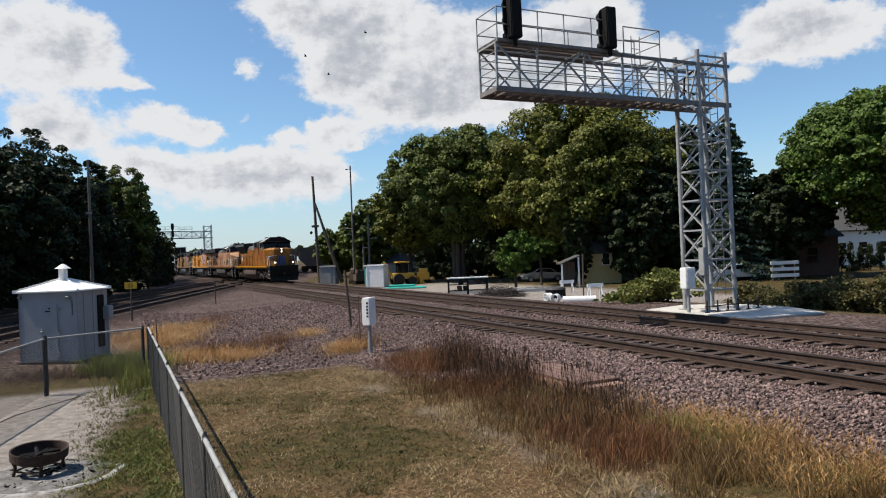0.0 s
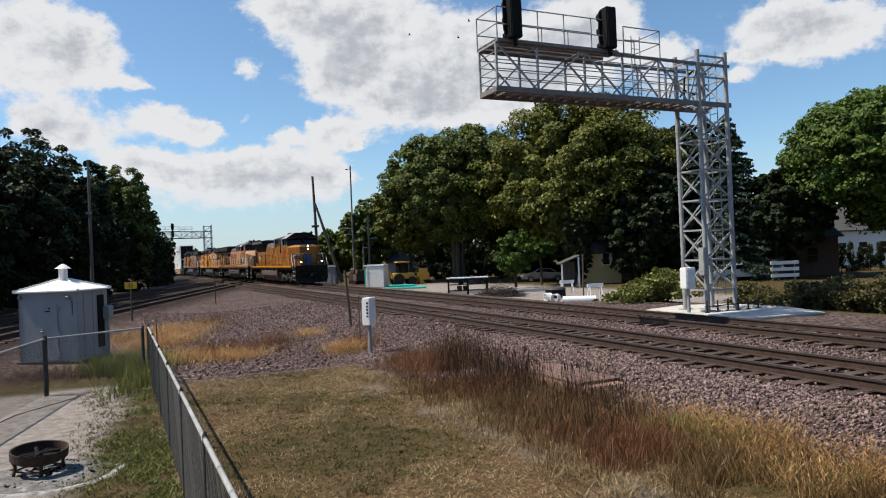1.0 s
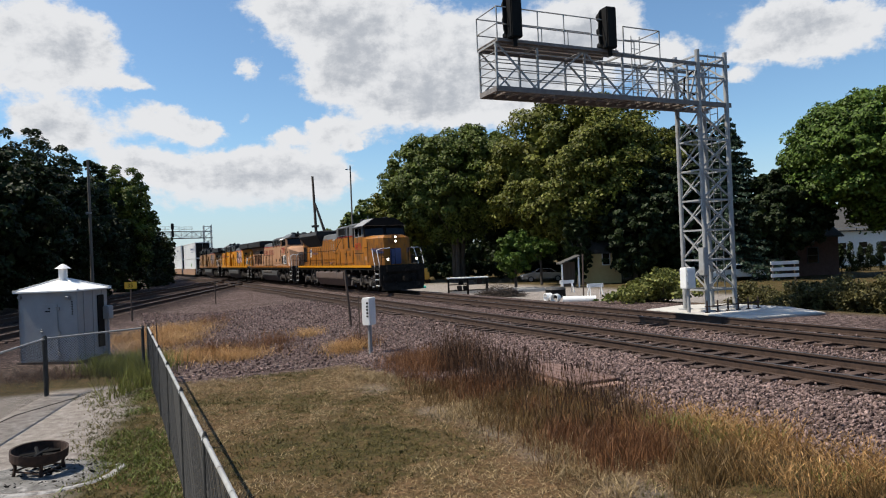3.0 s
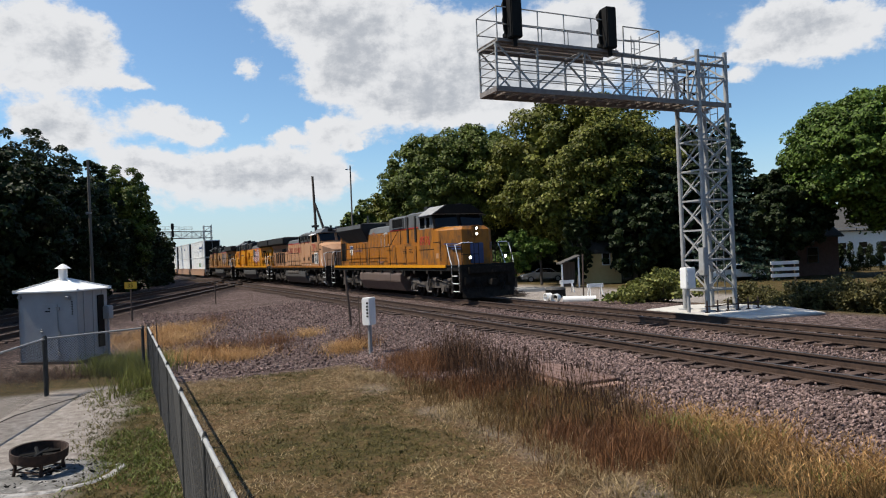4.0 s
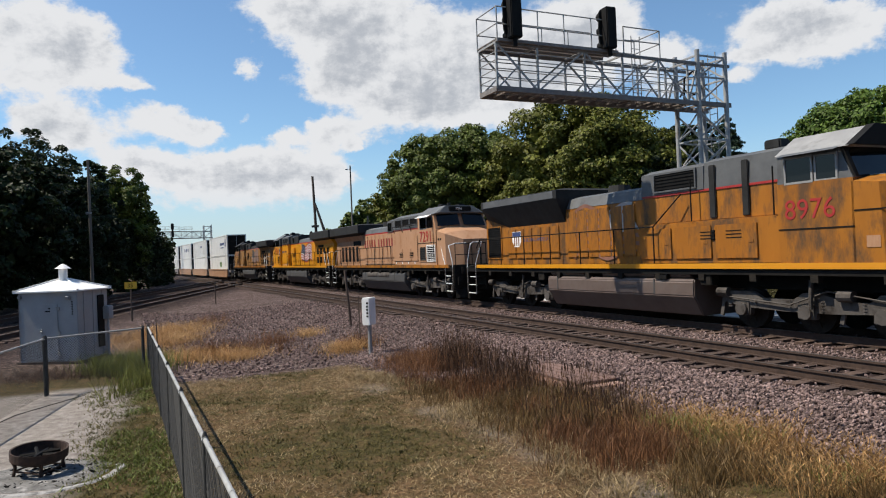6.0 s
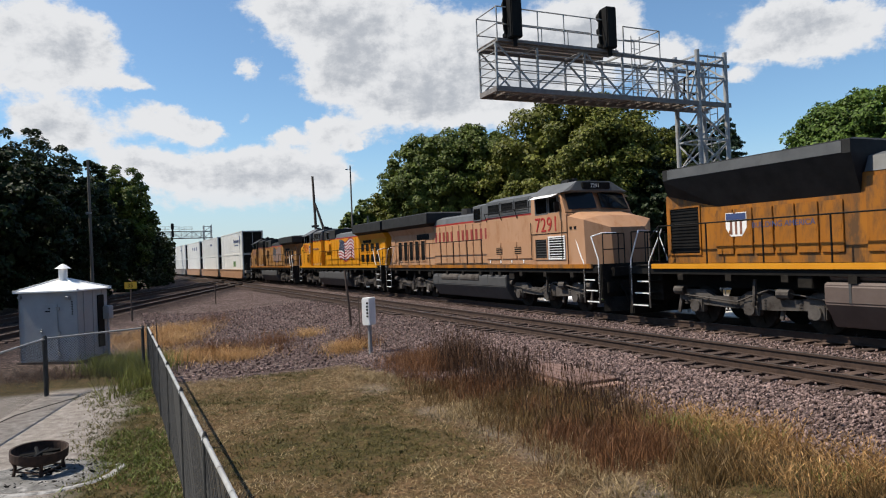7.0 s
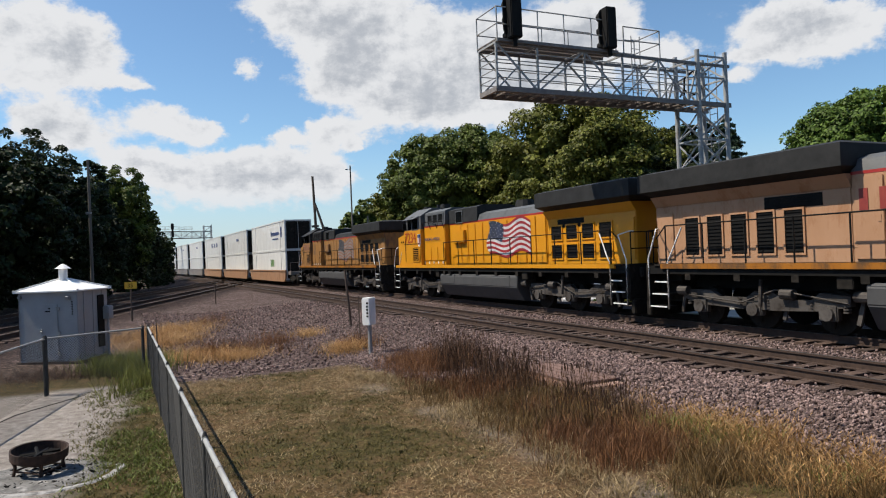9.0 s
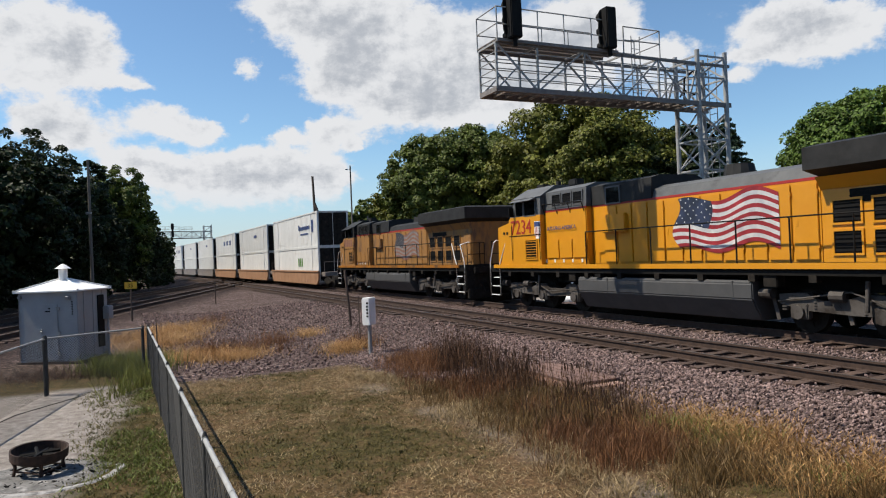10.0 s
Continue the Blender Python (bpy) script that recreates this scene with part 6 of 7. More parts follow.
# metal shed
e = thing("metal_shed", "pale grey metal equipment shed with hipped roof vent", "shed", Matrix.Translation((-10.44, 19.63, -0.42)) @ Matrix.Rotation(radians(175.0) - math.pi, 4, "Z"))
W_, D_ = 1.78, 1.5
bm = B()
box(bm, -W_, 0, 0, D_, 0.08, 2.06, 0.015)
part("wall", bm, M["shed"], e, "pale grey sheet-metal walls")
bm = B()
for i in range(3):
    box(bm, 0.0, 0.02, 0.28 + 0.45 * i, 0.31 + 0.45 * i, 0.1, 2.04)
for i in range(1, 4):
    box(bm, -W_ + 0.02, -W_ + 0.03, -0.01, 0.0, 0.1, 2.0)
part("seam", bm, M["shed"], e)
bm = B()
hull(bm, [(x, y, 2.06) for x in (-W_ - 0.09, 0.09) for y in (-0.09, D_ + 0.09)] + [(x, y, 2.10) for x in (-W_ - 0.09, 0.09) for y in (-0.09, D_ + 0.09)] + [(-W_ / 2 + 0.1, D_ / 2, 2.42), (-W_ / 2 - 0.1, D_ / 2, 2.42)])
roof = part("roof", bm, M["white"], e, "white-painted hipped sheet roof")
bm = B()
for x, y in ((-W_ - 0.09, -0.09), (0.09, -0.09), (0.09, D_ + 0.09)):
    beam(bm, (x, y, 2.12), (-W_ / 2 + (0.1 if x > 0 else -0.1), D_ / 2, 2.44), 0.05, 0.03)
part("ridge_cap", bm, M["white"], roof)
bm = B()
bar(bm, (-W_ / 2, D_ / 2, 2.35), (-W_ / 2, D_ / 2, 2.72), 0.12, 14)
bar(bm, (-W_ / 2, D_ / 2, 2.72), (-W_ / 2, D_ / 2, 2.86), 0.22, 14, 0.04)
part("roof_vent", bm, M["white"], e, "capped round roof vent")
bm = B()
box(bm, -1.2, -0.58, -0.03, -0.002, 0.12, 1.72, 0.01)
dr = part("door", bm, M["shed"], e, "grey flush metal door")
bm = B()
for z in (0.25, 0.85, 1.55):
    box(bm, -0.62, -0.52, -0.05, -0.005, z, z + 0.09)
part("hinge", bm, M["steel"], dr)
bm = B()
box(bm, -1.14, -1.06, -0.06, -0.03, 0.9, 1.02)
bar(bm, (-1.1, -0.06, 0.95), (-1.0, -0.08, 0.95), 0.012, 6)
part("door_handle", bm, M["steel"], dr)
bm = B()
box(bm, -0.32, -0.18, -0.08, -0.002, 1.84, 1.94, 0.01)
bar(bm, (-0.25, -0.12, 1.88), (-0.25, -0.05, 1.9), 0.05, 10)
box(bm, -W_ + 0.02, -W_ + 0.12, -0.07, 0, 1.9, 1.98, 0.01)
part("wall_lamp", bm, M["steel"], e)
bm = B()
for k in range(6):
    box(bm, -0.17, -0.13, -0.006, -0.0015, 1.75 - 0.07 * k, 1.79 - 0.07 * k)
part("number_bars", bm, M["black"], e, "column of small black marks")
bm = B()
box(bm, -0.85, -0.8, -0.036, -0.03, 1.58, 1.62)
box(bm, -0.95, -0.8, -0.036, -0.03, 1.5, 1.54)
part("notice_bars", bm, M["black"], e)
bm = B()
box(bm, 0.002, 0.03, 0.95, 1.28, 0.35, 1.9, 0.01)
part("side_door", bm, M["black"], e, "dark side door opening")
bm = B()
box(bm, 0.005, 0.2, 1.2, 1.48, 1.15, 1.55, 0.02)
bar(bm, (0.1, 1.34, 0.0), (0.1, 1.34, 1.16), 0.03, 8)
part("meter_box", bm, M["shed"], e, "small grey meter box on a conduit")
bm = B()
box(bm, -W_ - 0.05, 0.05, -0.05, D_ + 0.05, -0.02, 0.08)
part("base", bm, M["wood_dark"], e)

# fire pit with ash ring
FP = Vector((-5.45, 9.15, -0.42))
e = thing("fire_pit", "rusty iron fire pit bowl on legs over ash", "fire pit", Matrix.Translation(FP) @ Matrix.Rotation(radians(4), 4, "Y") @ Matrix.Rotation(radians(3), 4, "X"))
bm = B()
rings = [(0.335, 0.36), (0.345, 0.365), (0.34, 0.25), (0.26, 0.2), (0.245, 0.21), (0.315, 0.255), (0.325, 0.36)]
rows = []
for r_, z in rings:
    rows.append([bm.verts.new((r_ * math.cos(a), r_ * math.sin(a), z)) for a in np.linspace(0, 2 * math.pi, 33)[:-1]])
for r0, r1 in zip(rows, rows[1:] + rows[:1]):
    for i in range(32):
        bm.faces.new((r0[i], r0[(i + 1) % 32], r1[(i + 1) % 32], r1[i]))
part("bowl", bm, M["rust"], e, "open rusted ring bowl")
bm = B()
for i in range(4):
    a = 0.6 + i * math.pi / 2
    c, s = math.cos(a), math.sin(a)
    pipe(bm, [(0.31 * c, 0.31 * s, 0.26), (0.27 * c, 0.27 * s, 0.16), (0.3 * c, 0.3 * s, 0.0)], 0.022, 6)
    box(bm, 0.3 * c - 0.035, 0.3 * c + 0.035, 0.3 * s - 0.035, 0.3 * s + 0.035, -0.01, 0.01)
    a2 = a + math.pi / 2
    bar(bm, (0.28 * c, 0.28 * s, 0.1), (0.28 * math.cos(a2), 0.28 * math.sin(a2), 0.1), 0.014, 5)
part("leg", bm, M["rust"], e)
r = np.random.default_rng(11)
bm = B()
for i in range(9):
    a = r.uniform(0, 6.28)
    c, s = math.cos(a), math.sin(a)
    bar(bm, (-0.22 * c + r.normal(0, 0.05), -0.22 * s, 0.24 + 0.02 * (i % 3)), (0.22 * c, 0.22 * s + r.normal(0, 0.05), 0.27 + 0.02 * (i % 3)), 0.025, 6)
part("charred_wood", bm, M["black"], e)
bm = B()
cen = bm.verts.new((0, 0, 0.06))
rings = []
for k, (q, z) in enumerate(((0.35, 0.05), (0.55, 0.035), (0.72, 0.012), (0.78, -0.03))):
    rings.append([bm.verts.new((q * (1.12 + 0.14 * noise.noise(Vector((math.cos(a) * 1.5, math.sin(a) * 1.5, 1)))) * math.cos(a), q * math.sin(a) * (1 + 0.1 * noise.noise(Vector((math.cos(a) * 2, math.sin(a) * 2, 4)))), z + 0.012 * noise.noise(Vector((a * 4, q * 9, 2))))) for a in np.linspace(0, 2 * math.pi, 41)[:-1]])
for i in range(40):
    bm.faces.new((cen, rings[0][i], rings[0][(i + 1) % 40]))
    for p, q in zip(rings, rings[1:]):
        bm.faces.new((p[i], q[i], q[(i + 1) % 40], p[(i + 1) % 40]))
ash = part("ash_bed", bm, M["ash"], None, at=Matrix.Translation(FP + Vector((0.1, 0, -0.005))))
tagged(ash, "heap of white and black ash under the fire pit", "ash", kind="stuff")
bm = B()
for i in range(240):
    a, q = r.uniform(0, 6.28), 0.62 * r.random()
    x, y, sz = q * math.cos(a) * 1.1, q * math.sin(a), r.uniform(0.008, 0.035)
    hull(bm, [(x + sz * v[0], y + sz * v[1], 0.055 - 0.05 * q + sz * 0.7 * v[2]) for v in r.normal(0, 0.7, (6, 3))])
ch = part("charcoal", bm, M["black"], None, at=Matrix.Translation(FP + Vector((0.12, 0, 0.0))))
tagged(ch, "scattered black charcoal lumps in the ash", "charcoal", kind="stuff")

def ground_bar(bm, x0, y0, x1, y1, r, n=6, lift=0.0):
    k = max(2, int(math.hypot(x1 - x0, y1 - y0) / 0.3))
    q = [Vector((x0 + (x1 - x0) * i / k, y0 + (y1 - y0) * i / k, 0)) for i in range(k + 1)]
    for p in q:
        p.z = height(p.x, p.y) + lift
    pipe(bm, q, r, n)


# rim of white ash on the near side of the heap
bm = B()
ring = []
for i in range(31):
    a = radians(-190 + 215 * i / 30)
    wv = 0.06 * noise.noise(Vector((a * 2.5, 0, 6)))
    ring.append([bm.verts.new((q * 1.1 * math.cos(a), q * math.sin(a), z)) for q, z in ((0.74 + wv, 0.0), (0.80 + wv, 0.024), (0.86 + 0.8 * wv, 0.02), (0.91 + 0.6 * wv, -0.02))])
for p, q in zip(ring, ring[1:]):
    for k in range(3):
        bm.faces.new((p[k], p[k + 1], q[k + 1], q[k]))
rim = part("ash_rim", bm, M["ash_white"], None, at=Matrix.Translation(FP + Vector((0.1, 0, 0))))
tagged(rim, "pale band of white ash round the fire pit", "ash", kind="stuff")

# thin hose across the slab
bm = B()
ground_bar(bm, -8.0, 11.6, -8.15, 13.0, 0.012)
ground_bar(bm, -8.15, 13.0, -7.75, 14.8, 0.012)
ground_bar(bm, -7.3, 10.6, -8.0, 11.6, 0.012)
cb = part("hose", bm, M["black"], None)
tagged(cb, "thin dark hose lying across the pale slab", "hose")

# white signal case on a post
e = thing("signal_case", "white metal signal case on a grey post in ballast", "signal case", Matrix.Translation((-2.1, 19.0, height(-2.1, 19.0))) @ Matrix.Rotation(radians(-28), 4, "Z"))
part("post", bar(B(), (0, 0, -0.1), (0, 0, 0.85), 0.055, 10), M["steel"], e)
part("body", box(B(), -0.12, 0.12, -0.16, 0.16, 0.8, 1.55, 0.015), M["white"], e)
part("door", box(B(), -0.14, -0.122, -0.14, 0.14, 0.83, 1.52, 0.008), M["white"], e)
bm = B()
for k in range(5):
    box(bm, 0.02, 0.08, -0.166, -0.161, 1.02 + 0.09 * k, 1.07 + 0.09 * k)
part("marking_bars", bm, M["black"], e, "column of plain dark marks")
part("conduit", pipe(B(), [(0.0, 0.0, 0.05), (0.3, -0.1, 0.03), (0.9, -0.3, 0.02)], 0.02, 6), M["black"], e)


def marker_post(label, x, y, tall, lean, r=0.025, mat="wood_dark"):
    ob = part("marker_post", bar(B(), (0, 0, -0.1), (lean, 0, tall), r, 8), M[mat], None, at=Matrix.Translation((x, y, height(x, y))))
    tagged(ob, label, "post")


marker_post("thin leaning dark marker post in the ballast", -3.55, 25.9, 2.1, -0.16, 0.045)
marker_post("thin dark marker post beside the crossing tracks", -14.9, 45.0, 1.5, -0.05, 0.04)
marker_post("thin dark wire stake beside the signal case", -2.55, 20.5, 1.5, -0.02, 0.018)
marker_post("short dark stake behind the fence corner", -7.35, 17.6, 1.35, -0.02, 0.015)
e = thing("speed_sign", "small yellow speed sign on a dark post", "sign", Matrix.Translation((-14.78, 32.6, height(-14.78, 32.6))) @ Matrix.Rotation(radians(12), 4, "Z"))
part("post", bar(B(), (0, 0.02, -0.1), (0, 0.02, 1.75), 0.04, 8), M["wood_dark"], e)
part("plate", box(B(), -0.27, 0.27, -0.03, -0.015, 1.52, 1.84, 0.01), M["sign_yellow"], e, "yellow rectangular plate")
lettering("numerals", "35", 0.26, M["black"], e, pose(-0.15, -0.034, 1.59, 90, 0, 0))

# wooden pit cover
e = thing("pit_cover", "weathered brown timber cover over a concrete pit", "cover", Matrix.Translation((2.35, 14.1, height(2.35, 14.1) + 0.0)) @ Matrix.Rotation(TH + math.pi / 2, 4, "Z"))
part("curb", box(B(), -1.1, 1.1, -0.5, 0.5, -0.2, 0.06, 0.02), M["pit"], e)
for k in range(5):
    part("plank", box(B(), -1.15, 1.15, -0.5 + 0.2 * k, -0.315 + 0.2 * k, 0.062, 0.105, 0.008), M["planks"], e)
part("plank_end", box(B(), -1.45, -1.16, -0.42, 0.42, -0.1, 0.05, 0.02), M["pit"], e)
# ---- grasses, weeds and stones ----
def blades(name, label, spots, tall, wide, mat, seed, lean=0.35, head=False, tuft=0, reach=0.06):
    """Upright blades at the given (x, y) spots: one mesh of thin quads. tuft: blades that share each spot, spread by reach."""
    r = np.random.default_rng(seed)
    if tuft:
        spots = [(x + dx, y + dy) for x, y in spots for dx, dy in r.normal(0, reach, (tuft, 2))]
    n = len(spots)
    base = np.array([(x, y, height(x, y) - 0.01) for x, y in spots])
    h = tall * r.uniform(0.45, 1.2, n)[:, None]
    a = r.uniform(0, 2 * np.pi, n)
    side = np.stack([np.cos(a), np.sin(a), np.zeros(n)], 1) * wide * r.uniform(0.6, 1.4, n)[:, None] / 2
    tip = r.normal(0, lean, (n, 2)) * h
    top = base + np.concatenate([tip, h], 1)
    mid = base + np.concatenate([tip * 0.35, h * 0.55], 1)
    lo = np.stack([base - side, base + side, mid + side * 0.8, mid - side * 0.8], 1)
    hi = np.stack([mid - side * 0.8, mid + side * 0.8, top + side * 0.25, top - side * 0.25], 1)
    co = [lo, hi]
    if head:
        up = (top - mid) * 0.35
        s2 = side * 1.7
        co.append(np.stack([top - up * 0.2 - s2 * 0.4, top + up * 0.3 - s2, top + up, top + up * 0.3 + s2], 1))
    ob = new(name, quads(name, np.concatenate(co), mat))
    return tagged(ob, label, "grass" if "grass" in name else "weeds", kind="stuff")


def scatter(n, seed, s_rng, w_rng, keep):
    r = np.random.default_rng(seed)
    out = []
    while len(out) < n:
        s, w = r.uniform(*s_rng), r.uniform(*w_rng)
        p = N2 * w + D2 * s
        if r.random() < keep(p.x, p.y, s, w):
            out.append((p.x, p.y))
    return out


def patch(x, y, k=0.35, z=1.0):
    return noise.noise(Vector((x * k + 9, y * k, z)))


def on_lawn(x, y, s, w):
    wob = 0.4 * patch(x, y, 0.5, 3)
    if w > 0.5:
        return 1.0 if w + wob < lawn_edge(s) and s + wob < 16.8 else 0.0
    return smooth(-1.1, -0.3, w + wob) + (0.8 if s < 9 and w > -3 else 0)


blades("mown_grass", "short green mown grass", scatter(5200, 1, (1.5, 17), (-1.6, 7.6), lambda x, y, s, w: on_lawn(x, y, s, w) * smooth(0.0, 0.3, patch(x, y) + 0.06 - 0.04 * max(0, w - 2.5) + (0.4 if w < 0.6 else 0) + 0.45 * patch(x, y, 1.6, 7))),
       0.052, 0.013, M["grass"], 21, 0.9, tuft=5, reach=0.035)
blades("dry_grass", "short dry straw-coloured mown grass", scatter(12000, 2, (1.5, 17), (0.5, 7.8), lambda x, y, s, w: on_lawn(x, y, s, w) * smooth(0.3, -0.25, patch(x, y) + 0.45 * patch(x, y, 1.6, 7) - 0.03 * w)),
       0.044, 0.011, M["grass_dry"], 22, 1.2, tuft=5, reach=0.05)


blades("yard_grass", "lush green grass beside the fence", scatter(2300, 7, (3.5, 17), (-2.6, 0.62), lambda x, y, s, w: smooth(-0.2, 0.25, w + 0.55 - 0.16 * (s - 10.5) + 0.4 * patch(x, y, 1.3, 7)) * smooth(-0.35, 0.1, patch(x, y, 0.8, 2))),
       0.065, 0.013, M["grass_lush"], 27, 0.8, tuft=5, reach=0.04)


def weed_band(x, y, s, w):
    c = 6.5 + 0.10 * (s - 9)
    return math.exp(-((w - c) / 0.62) ** 2) * smooth(-0.35, 0.2, patch(x, y, 0.9, 2)) * smooth(7.2, 9.0, s) * (1 - smooth(15.0, 17.0, s))


blades("dead_weeds", "tall dead brown weeds with dark seed heads", scatter(1900, 3, (7, 17.2), (4.8, 8.2), weed_band), 0.62, 0.010, M["weed_brown"], 23, 0.10, True)
blades("rust_grass", "knee-high rusty brown grass", scatter(1500, 4, (6.5, 16.5), (4.6, 8.2), lambda x, y, s, w: math.exp(-((w - 6.2 - 0.08 * (s - 9)) / 0.75) ** 2) * smooth(-0.3, 0.3, patch(x, y, 0.7, 4) + 0.5 * patch(x, y, 2.2, 6))), 0.32, 0.008, M["weed_rust"], 24, 0.32, tuft=8, reach=0.07)
blades("olive_grass", "greenish brown rough grass", scatter(1900, 5, (2.0, 12.5), (4.6, 8.3), lambda x, y, s, w: math.exp(-((w - 6.4) / 0.9) ** 2) * smooth(-0.2, 0.3, -patch(x, y, 0.7, 4) + 0.5 * patch(x, y, 2.2, 3))), 0.27, 0.008, M["weed_olive"], 25, 0.4, tuft=8, reach=0.08)
blades("golden_grass", "golden seeding rough grass along the ballast edge", scatter(900, 6, (1.0, 9.5), (5.6, 8.4), lambda x, y, s, w: math.exp(-((w - 7.2) / 0.7) ** 2) * smooth(-0.15, 0.35, patch(x, y, 0.6, 6) + 0.6 * patch(x, y, 2.0, 9))), 0.28, 0.007, M["straw_dull"], 26, 0.5, True, tuft=7, reach=0.07)
blades("green_weeds", "low leafy green weeds among the dry grass", scatter(230, 11, (2.0, 8.5), (6.0, 8.2), lambda x, y, s, w: math.exp(-((w - 7.2) / 0.5) ** 2) * smooth(0.0, 0.3, patch(x, y, 0.8, 12))), 0.24, 0.016, M["weed_green"], 28, 0.5, tuft=10, reach=0.06)
blades("dead_weeds", "low bleached stalks at the lawn's edge", scatter(900, 12, (2.0, 15.5), (4.2, 6.2), lambda x, y, s, w: math.exp(-((w - 5.2) / 0.45) ** 2) * smooth(0.0, 0.3, patch(x, y, 1.0, 14))), 0.13, 0.008, M["grass_dry"], 29, 0.8, tuft=6, reach=0.06)


def clump_spots(blobs, n, seed):
    r = np.random.default_rng(seed)
    out = []
    for x, y, rx, ry, share in blobs:
        for _ in range(int(n * share)):
            out.append((x + r.normal(0, rx), y + r.normal(0, ry)))
    return out


blades("golden_grass", "bright golden dry grass tufts on the stones", clump_spots(((-11.0, 27.0, 0.75, 1.6, 0.45), (-9.6, 23.6, 0.6, 1.2, 0.2), (-7.0, 19.9, 0.75, 0.6, 0.3), (-5.9, 19.3, 0.35, 0.4, 0.08), (-2.9, 20.0, 0.3, 0.45, 0.16), (-4.9, 24.5, 0.3, 0.4, 0.05)), 8500, 31), 0.28, 0.011, M["straw"], 32, 0.85)
blades("dead_weeds", "dead reddish weeds on the stones", clump_spots(((-10.5, 31, 0.5, 0.8, 0.2), (-6.3, 20.4, 0.9, 0.5, 0.5), (-5.6, 22.5, 0.35, 0.4, 0.2), (-2.6, 20.5, 0.3, 0.4, 0.2)), 1600, 33), 0.45, 0.009, M["weed_rust"], 34, 0.3)
blades("green_weeds", "rank green and yellow weeds by the fence corner", clump_spots(((-8.0, 17.9, 0.38, 0.4, 0.55), (-7.5, 17.1, 0.22, 0.35, 0.25), (-8.8, 17.6, 0.3, 0.25, 0.2), (-6.9, 15.4, 0.1, 0.8, 0.15)), 2600, 35), 0.5, 0.014, M["weed_green"], 36, 0.3)
blades("dead_weeds", "low brown weeds along the lane", clump_spots(((-9.8, 17.4, 0.8, 0.5, 1.0),), 1500, 37), 0.2, 0.01, M["weed_brown"], 38, 0.6)


def stones(name, label, spots, size, mat, seed):
    """Broken stones: six rough shapes repeated at every spot, one mesh."""
    r = np.random.default_rng(seed)
    shapes = []
    for k in range(6):
        bm = B()
        bmesh.ops.create_icosphere(bm, subdivisions=1, radius=1)
        v = np.array([q.co[:] for q in bm.verts])
        v *= r.uniform(0.62, 1.2, (len(v), 1))
        v *= np.array([1.0, r.uniform(0.6, 0.95), r.uniform(0.5, 0.8)])
        f = np.array([[q.index for q in p.verts] for p in bm.faces])
        bm.free()
        shapes.append((v, f))
    V, F, off = [], [], 0
    for x, y in spots:
        v, f = shapes[r.integers(6)]
        q = Euler(r.uniform(0, 6.28, 3)).to_matrix()
        s = size * r.uniform(0.55, 1.45)
        V.append((v * s) @ np.array(q).T + np.array([x, y, height(x, y) + s * r.uniform(0.05, 0.75)]))
        F.append(f + off)
        off += len(v)
    V, F = np.concatenate(V), np.concatenate(F)
    me = bpy.data.meshes.new(name)
    me.vertices.add(len(V))
    me.vertices.foreach_set("co", V.astype(np.float32).ravel())
    me.loops.add(3 * len(F))
    me.loops.foreach_set("vertex_index", F.astype(np.int32).ravel())
    me.polygons.add(len(F))
    me.polygons.foreach_set("loop_start", np.arange(0, 3 * len(F), 3, dtype=np.int32))
    me.polygons.foreach_set("use_smooth", np.zeros(len(F), dtype=bool))
    me.materials.append(mat)
    me.update(calc_edges=True)
    ob = new(name, me)
    return tagged(ob, label, "ballast", kind="stuff")


def ballast_spot(x, y, s, w):
    wob = 0.35 * patch(x, y, 0.5, 3) + 0.2 * patch(x, y, 1.7, 5)
    return smooth(-0.25, 0.35, w + wob - lawn_edge(s))


stones("ballast_stones", "pinkish-grey crushed stone ballast", scatter(27000, 8, (1.5, 19), (5.2, 10.6), ballast_spot), 0.029, M["stone"], 41)
stones("ballast_stones", "crushed stone ballast between the rails", scatter(11000, 9, (2, 26), (10.4, 18.2), lambda x, y, s, w: 0.3 if min(abs(w - W_A), abs(w - W_B)) < 1.3 else 1.0), 0.032, M["stone"], 42)
stones("ballast_stones", "crushed stone spread between the tracks", scatter(13000, 10, (17, 40), (1.0, 10.4), lambda *a: 1.0), 0.036, M["stone"], 43)
# ---- across the line: lot, houses, poles, parked things ----
def gz(x, y):
    return height(x, y) - 0.03


def spot(x, y, turn=0.0):
    return Matrix.Translation((x, y, gz(x, y))) @ Matrix.Rotation(radians(turn), 4, "Z")


